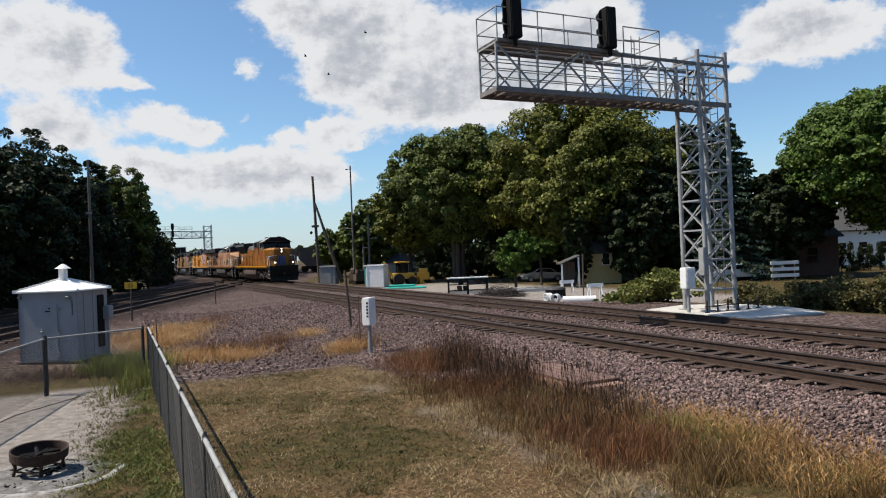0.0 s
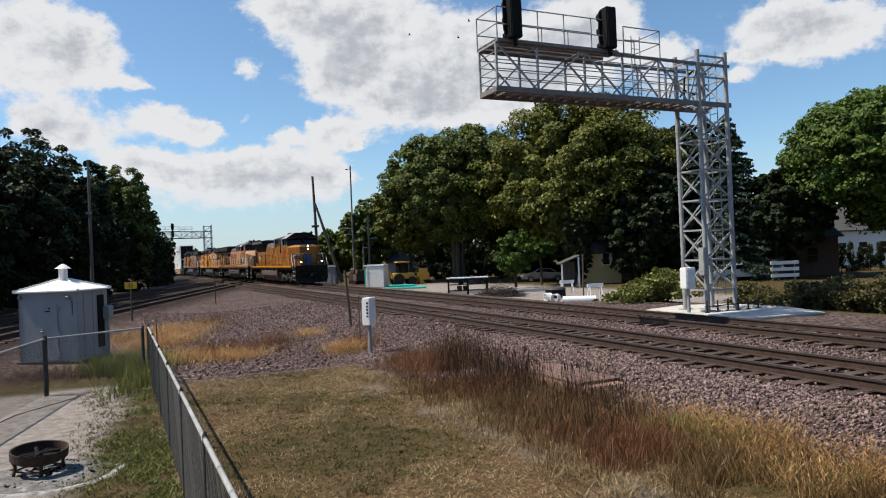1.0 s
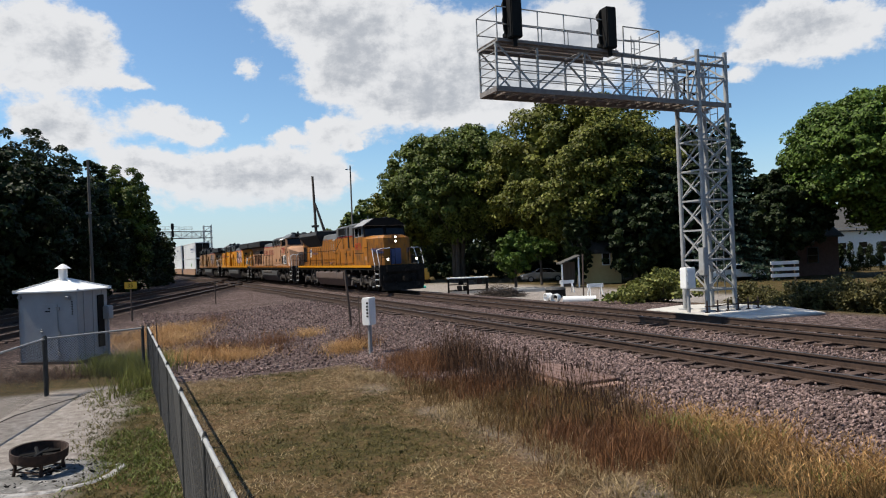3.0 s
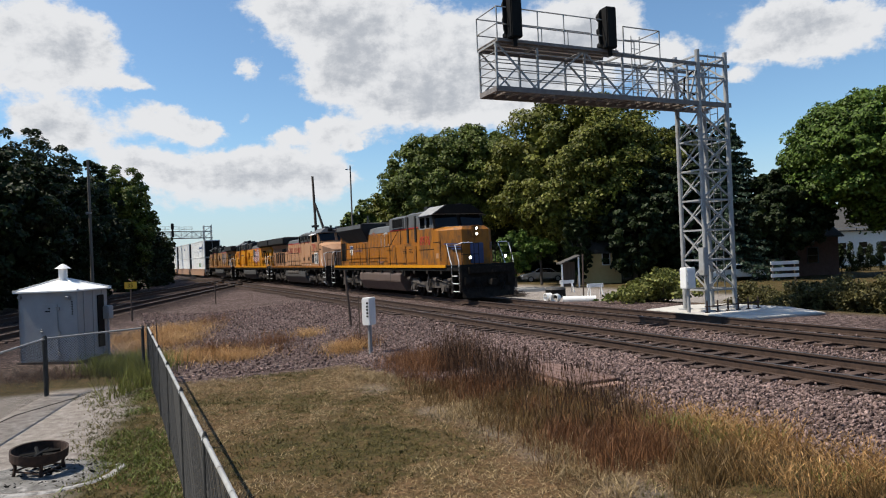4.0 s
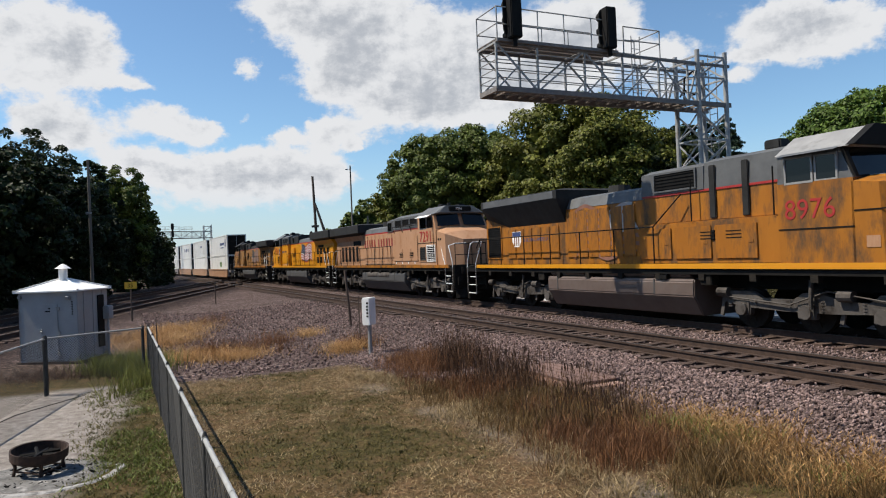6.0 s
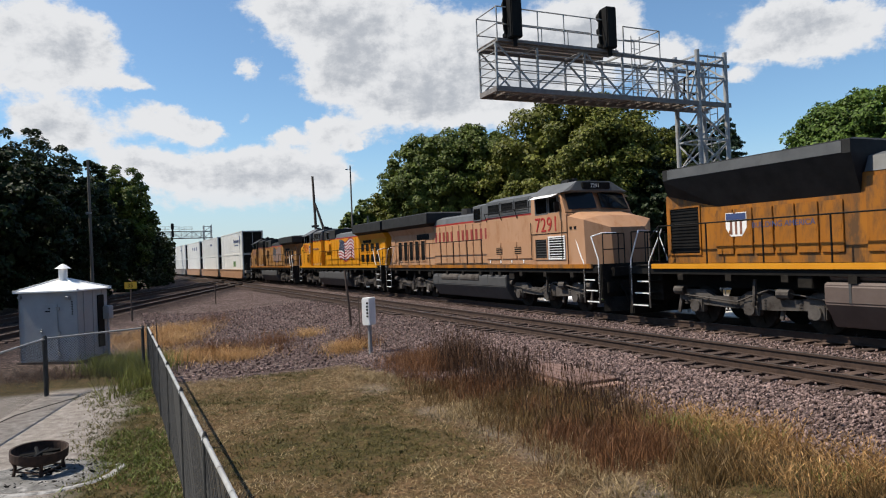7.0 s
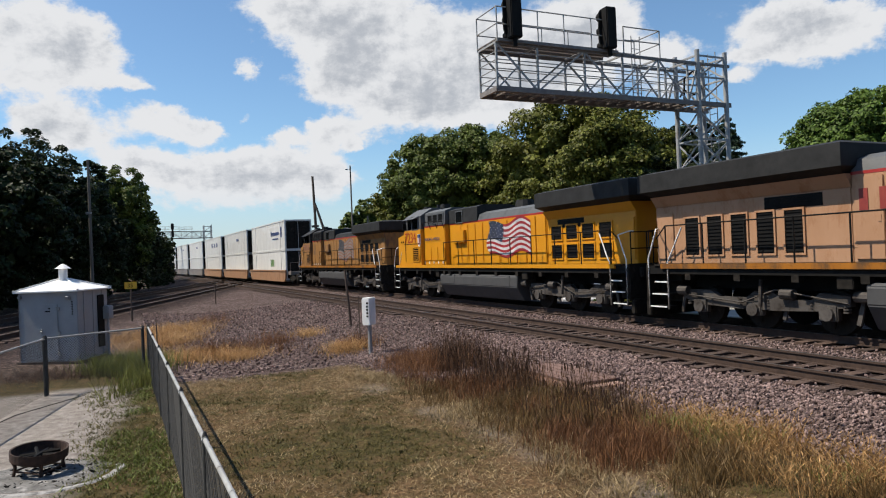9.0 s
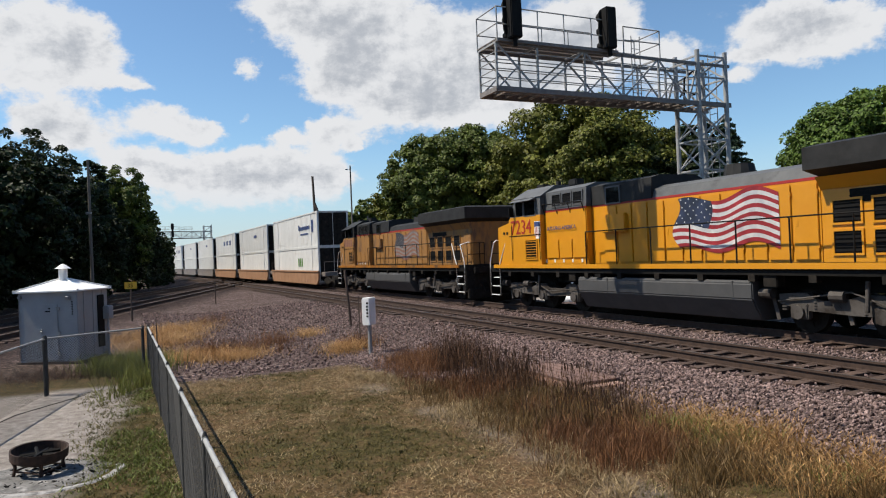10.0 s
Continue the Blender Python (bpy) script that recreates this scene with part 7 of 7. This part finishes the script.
def car(label, x, y, turn, paint):
    e = thing("car", label, "car", spot(x, y, turn))
    bm = B()
    prof = [(-2.3, 0.35), (-2.28, 0.8), (-1.95, 0.93), (-1.3, 0.98), (-0.75, 1.40), (0.5, 1.45), (1.15, 1.02), (2.05, 0.85), (2.28, 0.65), (2.3, 0.35)]
    prism(bm, prof, -0.86, 0.86, "y", 0.06)
    part("body", bm, paint, e)
    for sd in (-1, 1):
        bm = B()
        prism(bm, [(-1.15, 1.0), (-0.7, 1.34), (0.45, 1.38), (0.98, 1.02)], *sorted((sd * 0.85, sd * 0.872)))
        part("side_window", bm, M["glass"], e)
        for xw in (-1.38, 1.38):
            bm = B()
            bar(bm, (xw, sd * 0.66, 0.32), (xw, sd * 0.89, 0.32), 0.32, 18)
            wh = part("wheel", bm, M["tyre"], e)
            part("rim", bar(B(), (xw, sd * 0.885, 0.32), (xw, sd * 0.9, 0.32), 0.2, 12), M["steel"], wh)
        part("tail_light", box(B(), -2.31, -2.2, *sorted((sd * 0.55, sd * 0.84)), 0.68, 0.82, 0.02), M["red"], e)
        part("headlight", box(B(), 2.14, 2.29, *sorted((sd * 0.5, sd * 0.82)), 0.6, 0.74, 0.02), M["white"], e)
    return e


car("silver sedan parked under the trees", 10.3, 72, 180, M["silver"])
car("white sedan parked behind the signal tower", 24.8, 59, 0, M["carwhite"])


def house(name, label, x, y, turn, wx, wy, wall_h, roof_h, wall, windows, boards=0.0, door=None, eave=0.35, trim=None):
    """Walls, pitched roof along x, windows with frame and pane on the front (-y) and side faces."""
    trim = trim or M["white"]
    e = thing(name, label, "house", spot(x, y, turn))
    bm = B()
    prism(bm, [(-wy / 2, 0), (wy / 2, 0), (wy / 2, wall_h), (0, wall_h + roof_h * 0.94), (-wy / 2, wall_h)], -wx / 2, wx / 2, "x")
    part("wall", bm, wall, e)
    for sd in (-1, 1):
        bm = B()
        a = Vector((0, sd * (wy / 2 + eave), wall_h - eave * roof_h / (wy / 2)))
        top = Vector((0, 0, wall_h + roof_h))
        hull(bm, [(xx, p.y, p.z + dz) for xx in (-wx / 2 - eave, wx / 2 + eave) for p in (a, top) for dz in (0, 0.12)])
        part("roof", bm, M["shingle"], e)
    if boards:
        z = 0.15
        while z < wall_h:
            part("clapboard", box(B(), -wx / 2 - 0.02, wx / 2 + 0.02, -wy / 2 - 0.03, -wy / 2 + 0.0, z, z + boards * 0.8), wall, e)
            z += boards
    for wxx, wz, ww, wh in windows:
        bm = B()
        yf = -wy / 2 - 0.035
        for a, b, c, d in ((wxx - 0.08, wxx + ww + 0.08, wz + wh, wz + wh + 0.08), (wxx - 0.08, wxx + ww + 0.08, wz - 0.08, wz), (wxx - 0.08, wxx, wz, wz + wh), (wxx + ww, wxx + ww + 0.08, wz, wz + wh), (wxx, wxx + ww, wz + wh * 0.48, wz + wh * 0.52)):
            box(bm, a, b, yf - 0.05, yf + 0.03, c, d)
        f = part("window_frame", bm, trim, e)
        part("pane", box(B(), wxx, wxx + ww, yf - 0.02, yf + 0.02, wz, wz + wh), M["glass"], f)
    if door:
        part("door", box(B(), door, door + 0.9, -wy / 2 - 0.06, -wy / 2, 0.1, 2.1, 0.01), M["white"], e)
    return e


house("yellow_house", "small cream clapboard house under the maple", 14.9, 65.5, -6, 3.0, 4.4, 2.9, 1.0, M["siding"], [(-0.1, 1.75, 0.6, 1.0)], 0.22)
e = thing("porch", "open timber porch with shed roof beside the yellow house", "porch", spot(10.7, 59, 0))
bm = B()
hull(bm, [(x, y, z + dz) for x, z in ((-0.9, 2.0), (0.75, 2.65)) for y in (-1.2, 1.2) for dz in (0, 0.1)])
part("roof", bm, M["shingle"], e)
for x, z in ((-0.8, 2.03), (0.6, 2.6)):
    part("post", box(B(), x - 0.06, x + 0.06, -1.1, -0.98, 0, z), M["white"], e)
# dark wood puts the porch's inner shade into the wall colour
part("back_wall", box(B(), -0.5, 0.65, 0.9, 1.05, 0, 2.15), M["wood_dark"], e)
# tree shade is put into the darker paint of the window trim
house("brick_house", "dark brick house in tree shade", 30.6, 65, 4, 9.0, 7.0, 3.6, 2.0, M["brick"], [(-3.0, 1.2, 1.1, 1.4), (-1.2, 1.2, 1.1, 1.4), (1.6, 1.2, 0.9, 1.3)], 0, None, trim=M["tank"])
house("white_building", "long white clapboard building behind the hedge", 47, 80, 6, 16, 7, 4.2, 2.6, M["white"], [(-6.5, 1.4, 1.0, 1.3), (-4.0, 1.4, 1.0, 1.3), (-1.5, 1.4, 1.0, 1.3), (1.0, 1.4, 1.0, 1.3)], 0.25)
house("cream_garage", "pale garage between the trees", 23.6, 68, 0, 4.0, 4.0, 2.6, 1.4, M["concrete"], [(-0.6, 1.2, 0.9, 0.9)], 0.25)
house("utility_hut", "pale hut with grey pitched roof beyond the lot", -6.4, 110, 0, 4.6, 4.0, 2.4, 1.1, M["concrete"], [(-1.0, 1.0, 0.7, 0.8)])


def arborvitae(x, y, tall, seed):
    r = np.random.default_rng(seed)
    e = thing("arborvitae", "narrow pointed evergreen in a clipped row", "shrub", spot(x, y), group="evergreens in a row")
    part("trunk", bar(B(), (0, 0, 0), (0, 0, tall * 0.8), 0.05, 6, 0.02), M["bark"], e)
    z = r.uniform(0.05, 1, 40)
    a = r.uniform(0, 6.28, 40)
    q = 0.42 * (1 - z) ** 0.7
    cs = np.stack([q * np.cos(a), q * np.sin(a), z * tall], 1)
    o = new("foliage", quads("foliage", leaf_cloud(cs, np.full(40, 0.2), 45, 0.14, r, 1.3), M["leaf_d"]))
    o.parent = e
    tagged(o, kind="stuff")


for k in range(6):
    arborvitae(37.0 + 1.05 * k, 66 + 0.2 * k, 2.2 + 0.25 * (k % 3), 90 + k)

# barricade of white boards
e = thing("white_barricade", "three white boards on dark posts", "barricade", spot(27.1, 55, 3))
for k in range(3):
    part("board", box(B(), -1.15, 1.15, -0.03, 0.03, 0.35 + 0.5 * k, 0.62 + 0.5 * k, 0.01), M["white"], e)
for x in (-0.9, 0.9):
    part("post", box(B(), x - 0.06, x + 0.06, 0.035, 0.13, 0, 1.65), M["wood_dark"], e)

# lot: cabin toilet, pipes, machine, racks, brush, tank, culverts, sawhorses
e = thing("site_toilet", "white and teal site toilet cabin with flat roof", "toilet cabin", spot(-7.3, 74, -12))
part("body", box(B(), -0.75, 1.15, -0.9, 0.9, 0.05, 2.25, 0.05), M["white"], e)
part("front", box(B(), -1.0, -0.76, -0.85, 0.85, 0.05, 2.15, 0.05), M["teal"], e)
part("roof", box(B(), -1.05, 1.2, -0.95, 0.95, 2.25, 2.42, 0.05), M["pipe_white"], e)
part("frame_edge", box(B(), -0.8, -0.62, -0.95, -0.88, 0.05, 2.2, 0.02), M["white"], e)
for k, (x, y, L, dz) in enumerate(((-3.9, 68.0, 3.9, 0), (-3.6, 68.35, 3.6, 0), (-4.2, 68.2, 2.6, 0.22))):
    ob = part("plastic_pipe", bar(B(), (-L / 2, 0, 0.13 + dz), (L / 2, 0, 0.13 + dz), 0.12, 12), M["teal"], None, at=spot(x, y, -6 + 3 * k))
    tagged(ob, "teal plastic pipe lying on the gravel lot", "pipe", group="teal pipes")
e = thing("backhoe", "worn yellow backhoe parked on the lot", "machine", spot(-4.6, 78, 20))
part("body", box(B(), -1.3, 1.2, -0.7, 0.7, 0.7, 1.35, 0.08), M["machine"], e)
part("cab", box(B(), -0.7, 0.45, -0.65, 0.65, 1.35, 2.5, 0.06), M["glass"], e)
part("cab_roof", box(B(), -0.85, 0.6, -0.75, 0.75, 2.5, 2.65, 0.04), M["machine"], e)
part("bucket", hull(B(), [(1.7, -0.9, 0.1), (1.7, 0.9, 0.1), (2.3, -0.9, 0.15), (2.3, 0.9, 0.15), (1.6, -0.9, 0.9), (1.6, 0.9, 0.9)]), M["machine"], e)
bm = B()
beam(bm, (-1.3, 0, 1.0), (-2.2, 0, 2.5), 0.2, 0.25)
beam(bm, (-2.2, 0, 2.5), (-2.7, 0, 1.0), 0.16, 0.2)
part("digging_arm", bm, M["machine"], e)
for xw, rr in ((-0.75, 0.65), (0.85, 0.48)):
    for sd in (-1, 1):
        part("wheel", bar(B(), (xw, sd * 0.6, rr), (xw, sd * 0.95, rr), rr, 16), M["tyre"], e)
for k, (x, y, mt) in enumerate(((-2.4, 80, "machine"), (-8.9, 84, "rust"), (-10.2, 84, "wood_dark"), (-11.0, 86, "rust"))):
    e = thing("equipment_crate", "small boxed track machine with yellow top" if mt == "machine" else "rusty stacked track hardware", "equipment", spot(x, y, 15 * k))
    part("body", box(B(), -0.7, 0.7, -0.5, 0.5, 0.45, 1.3, 0.05), M[mt], e)
    part("skid", box(B(), -0.8, 0.8, -0.45, 0.45, 0.0, 0.44, 0.03), M["under"], e)
    part("hood", box(B(), -0.5, 0.5, -0.4, 0.4, 1.31, 1.75, 0.05), M[mt], e)


def rack(x, y, turn, L):
    e = thing("steel_rack", "dark steel rack loaded with pale boards", "rack", spot(x, y, turn), group="racks on the lot")
    for a in (-L / 2, 0, L / 2):
        for b in (-0.4, 0.4):
            part("leg", box(B(), a - 0.05, a + 0.05, b - 0.05, b + 0.05, 0, 1.28), M["under"], e)
    for z in (0.35, 0.8):
        part("shelf", box(B(), -L / 2, L / 2, -0.42, 0.42, z, z + 0.05), M["under"], e)
    part("top", box(B(), -L / 2 - 0.1, L / 2 + 0.1, -0.5, 0.5, 1.28, 1.36, 0.02), M["pipe_white"], e)
    r = np.random.default_rng(int(abs(x) * 10))
    for k in range(5):
        a = r.uniform(-L / 2 + 0.3, L / 2 - 0.4)
        part("stored_box", box(B(), a, a + 0.35, -0.3, 0.3, 0.4 if k % 2 else 0.85, 0.72 if k % 2 else 1.15, 0.02), M[("rust", "wood_dark", "tank", "under", "black")[k]], e)


rack(1.75, 52.2, 2, 2.9)
r = np.random.default_rng(17)
bm = B()
for i in range(620):
    a, q = r.uniform(0, 6.28), math.sqrt(r.random())
    z = 1.15 * (1 - q) * r.random() + 0.04
    p = Vector((1.75 * q * math.cos(a), 0.9 * q * math.sin(a), z))
    d = Vector(r.normal(0, 1, 3)) * 0.35
    d.z *= 0.35
    bar(bm, p - d, p + d, 0.022, 4, 0.01)
o = part("brush_pile", bm, M["brush"], None, at=spot(4.0, 50, 0))
tagged(o, "heap of dead brushwood on the gravel lot", "brush pile", kind="stuff")
for k, (x, y, L) in enumerate(((1.8, 56.0, 3.2), (5.2, 56.5, 4.2), (7.5, 55, 3.5))):
    ob = part("concrete_beam", box(B(), -L / 2, L / 2, -0.2, 0.2, 0, 0.3, 0.03), M["concrete"], None, at=spot(x, y, 5 * k - 4))
    tagged(ob, "pale concrete beam lying on the lot", "beam")
e = thing("water_tank", "squat dark plastic tank with pale rim", "tank", spot(7.55, 47.2, 0))
part("body", bar(B(), (0, 0, 0), (0, 0, 0.6), 0.68, 20), M["black"], e)
part("rim", bar(B(), (0, 0, 0.6), (0, 0, 0.75), 0.72, 20, 0.64), M["tank"], e)


def culvert(x, y, turn, L, rr, label):
    bm = B()
    n = 20
    rings = []
    for xx, q in ((-L / 2, rr), (L / 2, rr), (L / 2, rr * 0.86), (-L / 2, rr * 0.86)):
        rings.append([bm.verts.new((xx, q * math.cos(a), rr + q * math.sin(a))) for a in np.linspace(0, 2 * math.pi, n + 1)[:-1]])
    for p, q in zip(rings, rings[1:] + rings[:1]):
        for i in range(n):
            bm.faces.new((p[i], p[(i + 1) % n], q[(i + 1) % n], q[i]))
    bmesh.ops.recalc_face_normals(bm, faces=bm.faces)
    ob = part("culvert_pipe", bm, M["pipe_white"], None, label, at=spot(x, y, turn))
    tagged(ob, label, "pipe", group="white culvert pipes")


culvert(8.15, 42, -12, 2.0, 0.22, "long white plastic culvert pipe on the ground")
culvert(6.75, 42.3, 60, 0.5, 0.26, "short white pipe ring beside the culvert pipe")
culvert(6.35, 42.6, 20, 0.4, 0.27, "short white pipe ring beside the culvert pipe")
marker_post("thin dark steel post beside the white pipes", 8.4, 42, 2.95, 0.06, 0.05)
for x, y in ((9.9, 45.5), (9.2, 52)):
    e = thing("sawhorse", "white sawhorse barricade with slanted legs", "sawhorse", spot(x, y, 10), group="sawhorses on the lot")
    for sd in (-1, 1):
        for k in (-0.45, 0.45):
            part("leg", beam(B(), (k, sd * 0.3, 0), (k * 0.85, 0, 0.95), 0.06, 0.06), M["white"], e)
    part("board", box(B(), -0.55, 0.55, -0.05, 0.05, 0.72, 0.98, 0.01), M["white"], e)

# grey cabinet and poles by the far crossing
e = thing("equipment_cabinet", "grey metal equipment cabinet with pitched top", "cabinet", spot(-13.45, 81, -8))
part("body", box(B(), -0.95, 0.95, -0.7, 0.7, 0.05, 2.05, 0.03), M["shed"], e)
part("roof", hull(B(), [(-1.02, -0.78, 2.05), (1.02, -0.78, 2.05), (-1.02, 0.78, 2.05), (1.02, 0.78, 2.05), (-1.02, 0, 2.3), (1.02, 0, 2.3)]), M["tank"], e)
part("door", box(B(), -0.35, 0.45, -0.73, -0.70, 0.15, 1.9, 0.01), M["shed"], e)
e = thing("signal_mast", "tall dark wooden mast with a fallen leaning spar", "mast", spot(-14.9, 81, 0))
part("mast", bar(B(), (0.3, 0, -0.1), (-0.05, 0, 12.6), 0.2, 10, 0.13), M["wood_dark"], e)
part("spar", bar(B(), (0.15, -0.15, 9.4), (3.0, -0.4, 0.05), 0.12, 8, 0.25), M["wood_dark"], e)
part("crossarm", box(B(), -0.35, 0.45, -0.15, 0.15, 6.6, 6.85), M["wood_dark"], e)
part("insulator", bar(B(), (-0.55, 0, 5.9), (-0.35, 0, 6.1), 0.15, 8), M["black"], e)


def utility_pole(label, x, y, tall, rr, arms):
    e = thing("utility_pole", label, "pole", spot(x, y, 0))
    part("shaft", bar(B(), (0, 0, -0.1), (0, 0, tall), rr, 10, rr * 0.65), M["pole"], e)
    for z, L in arms:
        part("bracket", bar(B(), (0, 0, z), (L, 0, z + 0.1), 0.04, 6), M["steel"], e)
        part("fitting", box(B(), *sorted((L - 0.1, L + 0.25)), -0.1, 0.1, z + 0.0, z + 0.15, 0.02), M["steel"], e)


utility_pole("tall slender steel mast with small antennas", -12.95, 100, 16.6, 0.15, ((16.0, -0.6), (7.5, -1.2), (6.6, -1.0)))
utility_pole("grey wooden utility pole with street lamp arm", -10.7, 100, 9.2, 0.17, ((5.9, 0.9), (4.6, -0.8)))
utility_pole("grey wooden utility pole among trees", -12.1, 105, 8.2, 0.17, ())
utility_pole("slim grey wooden pole with cable conduit beside trees", -23.9, 47, 9.9, 0.13, ((6.2, -0.15),))
marker_post("short grey post by the far track", -13.6, 82, 1.4, 0, 0.06)


# freight cars standing beyond the crossing
def hopper(x, y, turn):
    e = thing("hopper_car", "standing dark brown ribbed hopper car", "rail car", Matrix.Translation((x, y, -0.02)) @ Matrix.Rotation(radians(turn), 4, "Z"), group="standing hopper cars")
    part("body", prism(B(), [(-7.2, 2.4), (-5.8, 1.0), (5.8, 1.0), (7.2, 2.4), (7.2, 4.25), (-7.2, 4.25)], -1.5, 1.5), M["hopper"], e)
    for i in range(13):
        xx = -6.6 + 1.1 * i
        part("rib", box(B(), xx - 0.06, xx + 0.06, -1.58, -1.501, 2.2, 4.2), M["hopper"], e)
    part("top_sill", box(B(), -7.3, 7.3, -1.62, -1.501, 4.2, 4.38), M["hopper"], e)
    for s in (-1, 1):
        bm = B()
        for k in (-0.88, 0.88):
            bar(bm, (s * 5.6 + k, -0.9, 0.47), (s * 5.6 + k, 0.9, 0.47), 0.46, 14)
        box(bm, s * 5.6 - 1.2, s * 5.6 + 1.2, -1.1, 1.1, 0.5, 1.05)
        part("truck", bm, M["under"], e)


build_track("track_siding", "rusty siding track beyond the crossing", lambda s, o: Vector((-45 + s, 126 - 0.05 * s - o, 0)), 0, 60)
for k in range(3):
    hopper(-34 + 15.4 * k, 125.4 - 0.05 * 15.4 * k, -2.9)


# woods behind the lots and along the horizon
def woods(label, pts, tall, deep, n, per, leaf, mat, seed):
    r = np.random.default_rng(seed)
    cs, rad = [], []
    for _ in range(n):
        k = r.integers(len(pts) - 1)
        t = r.random()
        x = pts[k][0] * (1 - t) + pts[k + 1][0] * t
        y = pts[k][1] * (1 - t) + pts[k + 1][1] * t + r.uniform(0, deep)
        h = tall * (0.75 + 0.5 * noise.noise(Vector((x * 0.09, y * 0.03, seed))))
        z = h * r.random() ** 0.7
        cs.append((x, y, height(x, y) + z))
        rad.append(tall * r.uniform(0.08, 0.16))
    ob = new("distant_woods", quads("distant_woods", leaf_cloud(np.array(cs), np.array(rad), per, leaf, r), M[mat]))
    tagged(ob, label, "woods", kind="stuff")


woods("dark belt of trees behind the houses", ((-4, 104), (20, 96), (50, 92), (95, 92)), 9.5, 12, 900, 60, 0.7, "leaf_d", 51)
# near-black fill where the wood edge lies in shade
woods("undergrowth in the wood edge by the crossing, shade put into its dark leaves", ((-60, 40), (-31, 44), (-33, 66), (-38, 90), (-46, 110)), 7.5, 6, 700, 60, 0.5, "leaf_d", 52)
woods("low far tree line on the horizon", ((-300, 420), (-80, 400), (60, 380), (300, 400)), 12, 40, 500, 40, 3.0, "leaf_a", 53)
# out of view, added behind and beside the camera to block low sky light
woods("unseen belt of trees added behind the deck to block low sky light", ((-70, -16), (-30, -14), (20, -13), (62, -10), (64, 12), (62, 34)), 15, 6, 900, 40, 0.9, "leaf_d", 55)
# dark leaf colour stands for the shade under the crowns
woods("dark shrubs under the lot trees, shade put into their colour", ((-2, 88), (6, 84), (20, 80), (36, 74)), 2.8, 6, 420, 50, 0.35, "leaf_d", 54)


# birds in flight
BIRDS = []


def bird(a, b, seed):
    """A dark bird, wings half raised, that flies straight from a (0 s) through b (1 s)."""
    e = thing("bird", "small dark bird in flight", "bird", group="flying birds")
    part("body", bar(B(), (-0.08, 0, 0), (0.07, 0, 0), 0.02, 8, 0.02), M["black"], e)
    for sd in (-1, 1):
        part("wing", hull(B(), [(-0.04, 0, 0.01), (0.04, 0, 0.01), (-0.05, sd * 0.16, 0.07), (0.0, sd * 0.18, 0.08), (0.01, sd * 0.06, 0.04), (0.0, sd * 0.06, 0.03)]), M["black"], e)
    BIRDS.append((e, Vector(a), Vector(b)))


bird((-3.97, 40, 15.26), (2.05, 40, 15.67), 1)
bird((-7.49, 40, 14.03), (-1.42, 40, 15.02), 2)
bird((-6.19, 40, 12.92), (1.39, 40, 14.74), 3)


def motions():
    times = [i * 0.25 for i in range(41)]
    for ob, u, half, turned in TRAIN:
        walk(ob, [(t, car_pose(u, half, t, turned)) for t in times])
    for ob, a, b in BIRDS:
        yaw = Matrix.Rotation(math.atan2(b.y - a.y, b.x - a.x), 4, "Z")
        walk(ob, [(t, Matrix.Translation(a + (b - a) * t) @ yaw) for t in (0.0, 2.5, 5.0, 7.5, 10.0)])
    turned_by = {ob.name: turned for ob, u, half, turned in TRAIN}
    spin = [i / 15 for i in range(151)]
    for ob, seat in WHEELS:
        way = -1 if turned_by[ob.parent.name] else 1
        walk(ob, [(t, Matrix.Translation(seat) @ Matrix.Rotation(way * (S_FRONT - head(t)) / 0.53, 4, "Y")) for t in spin])


motions()
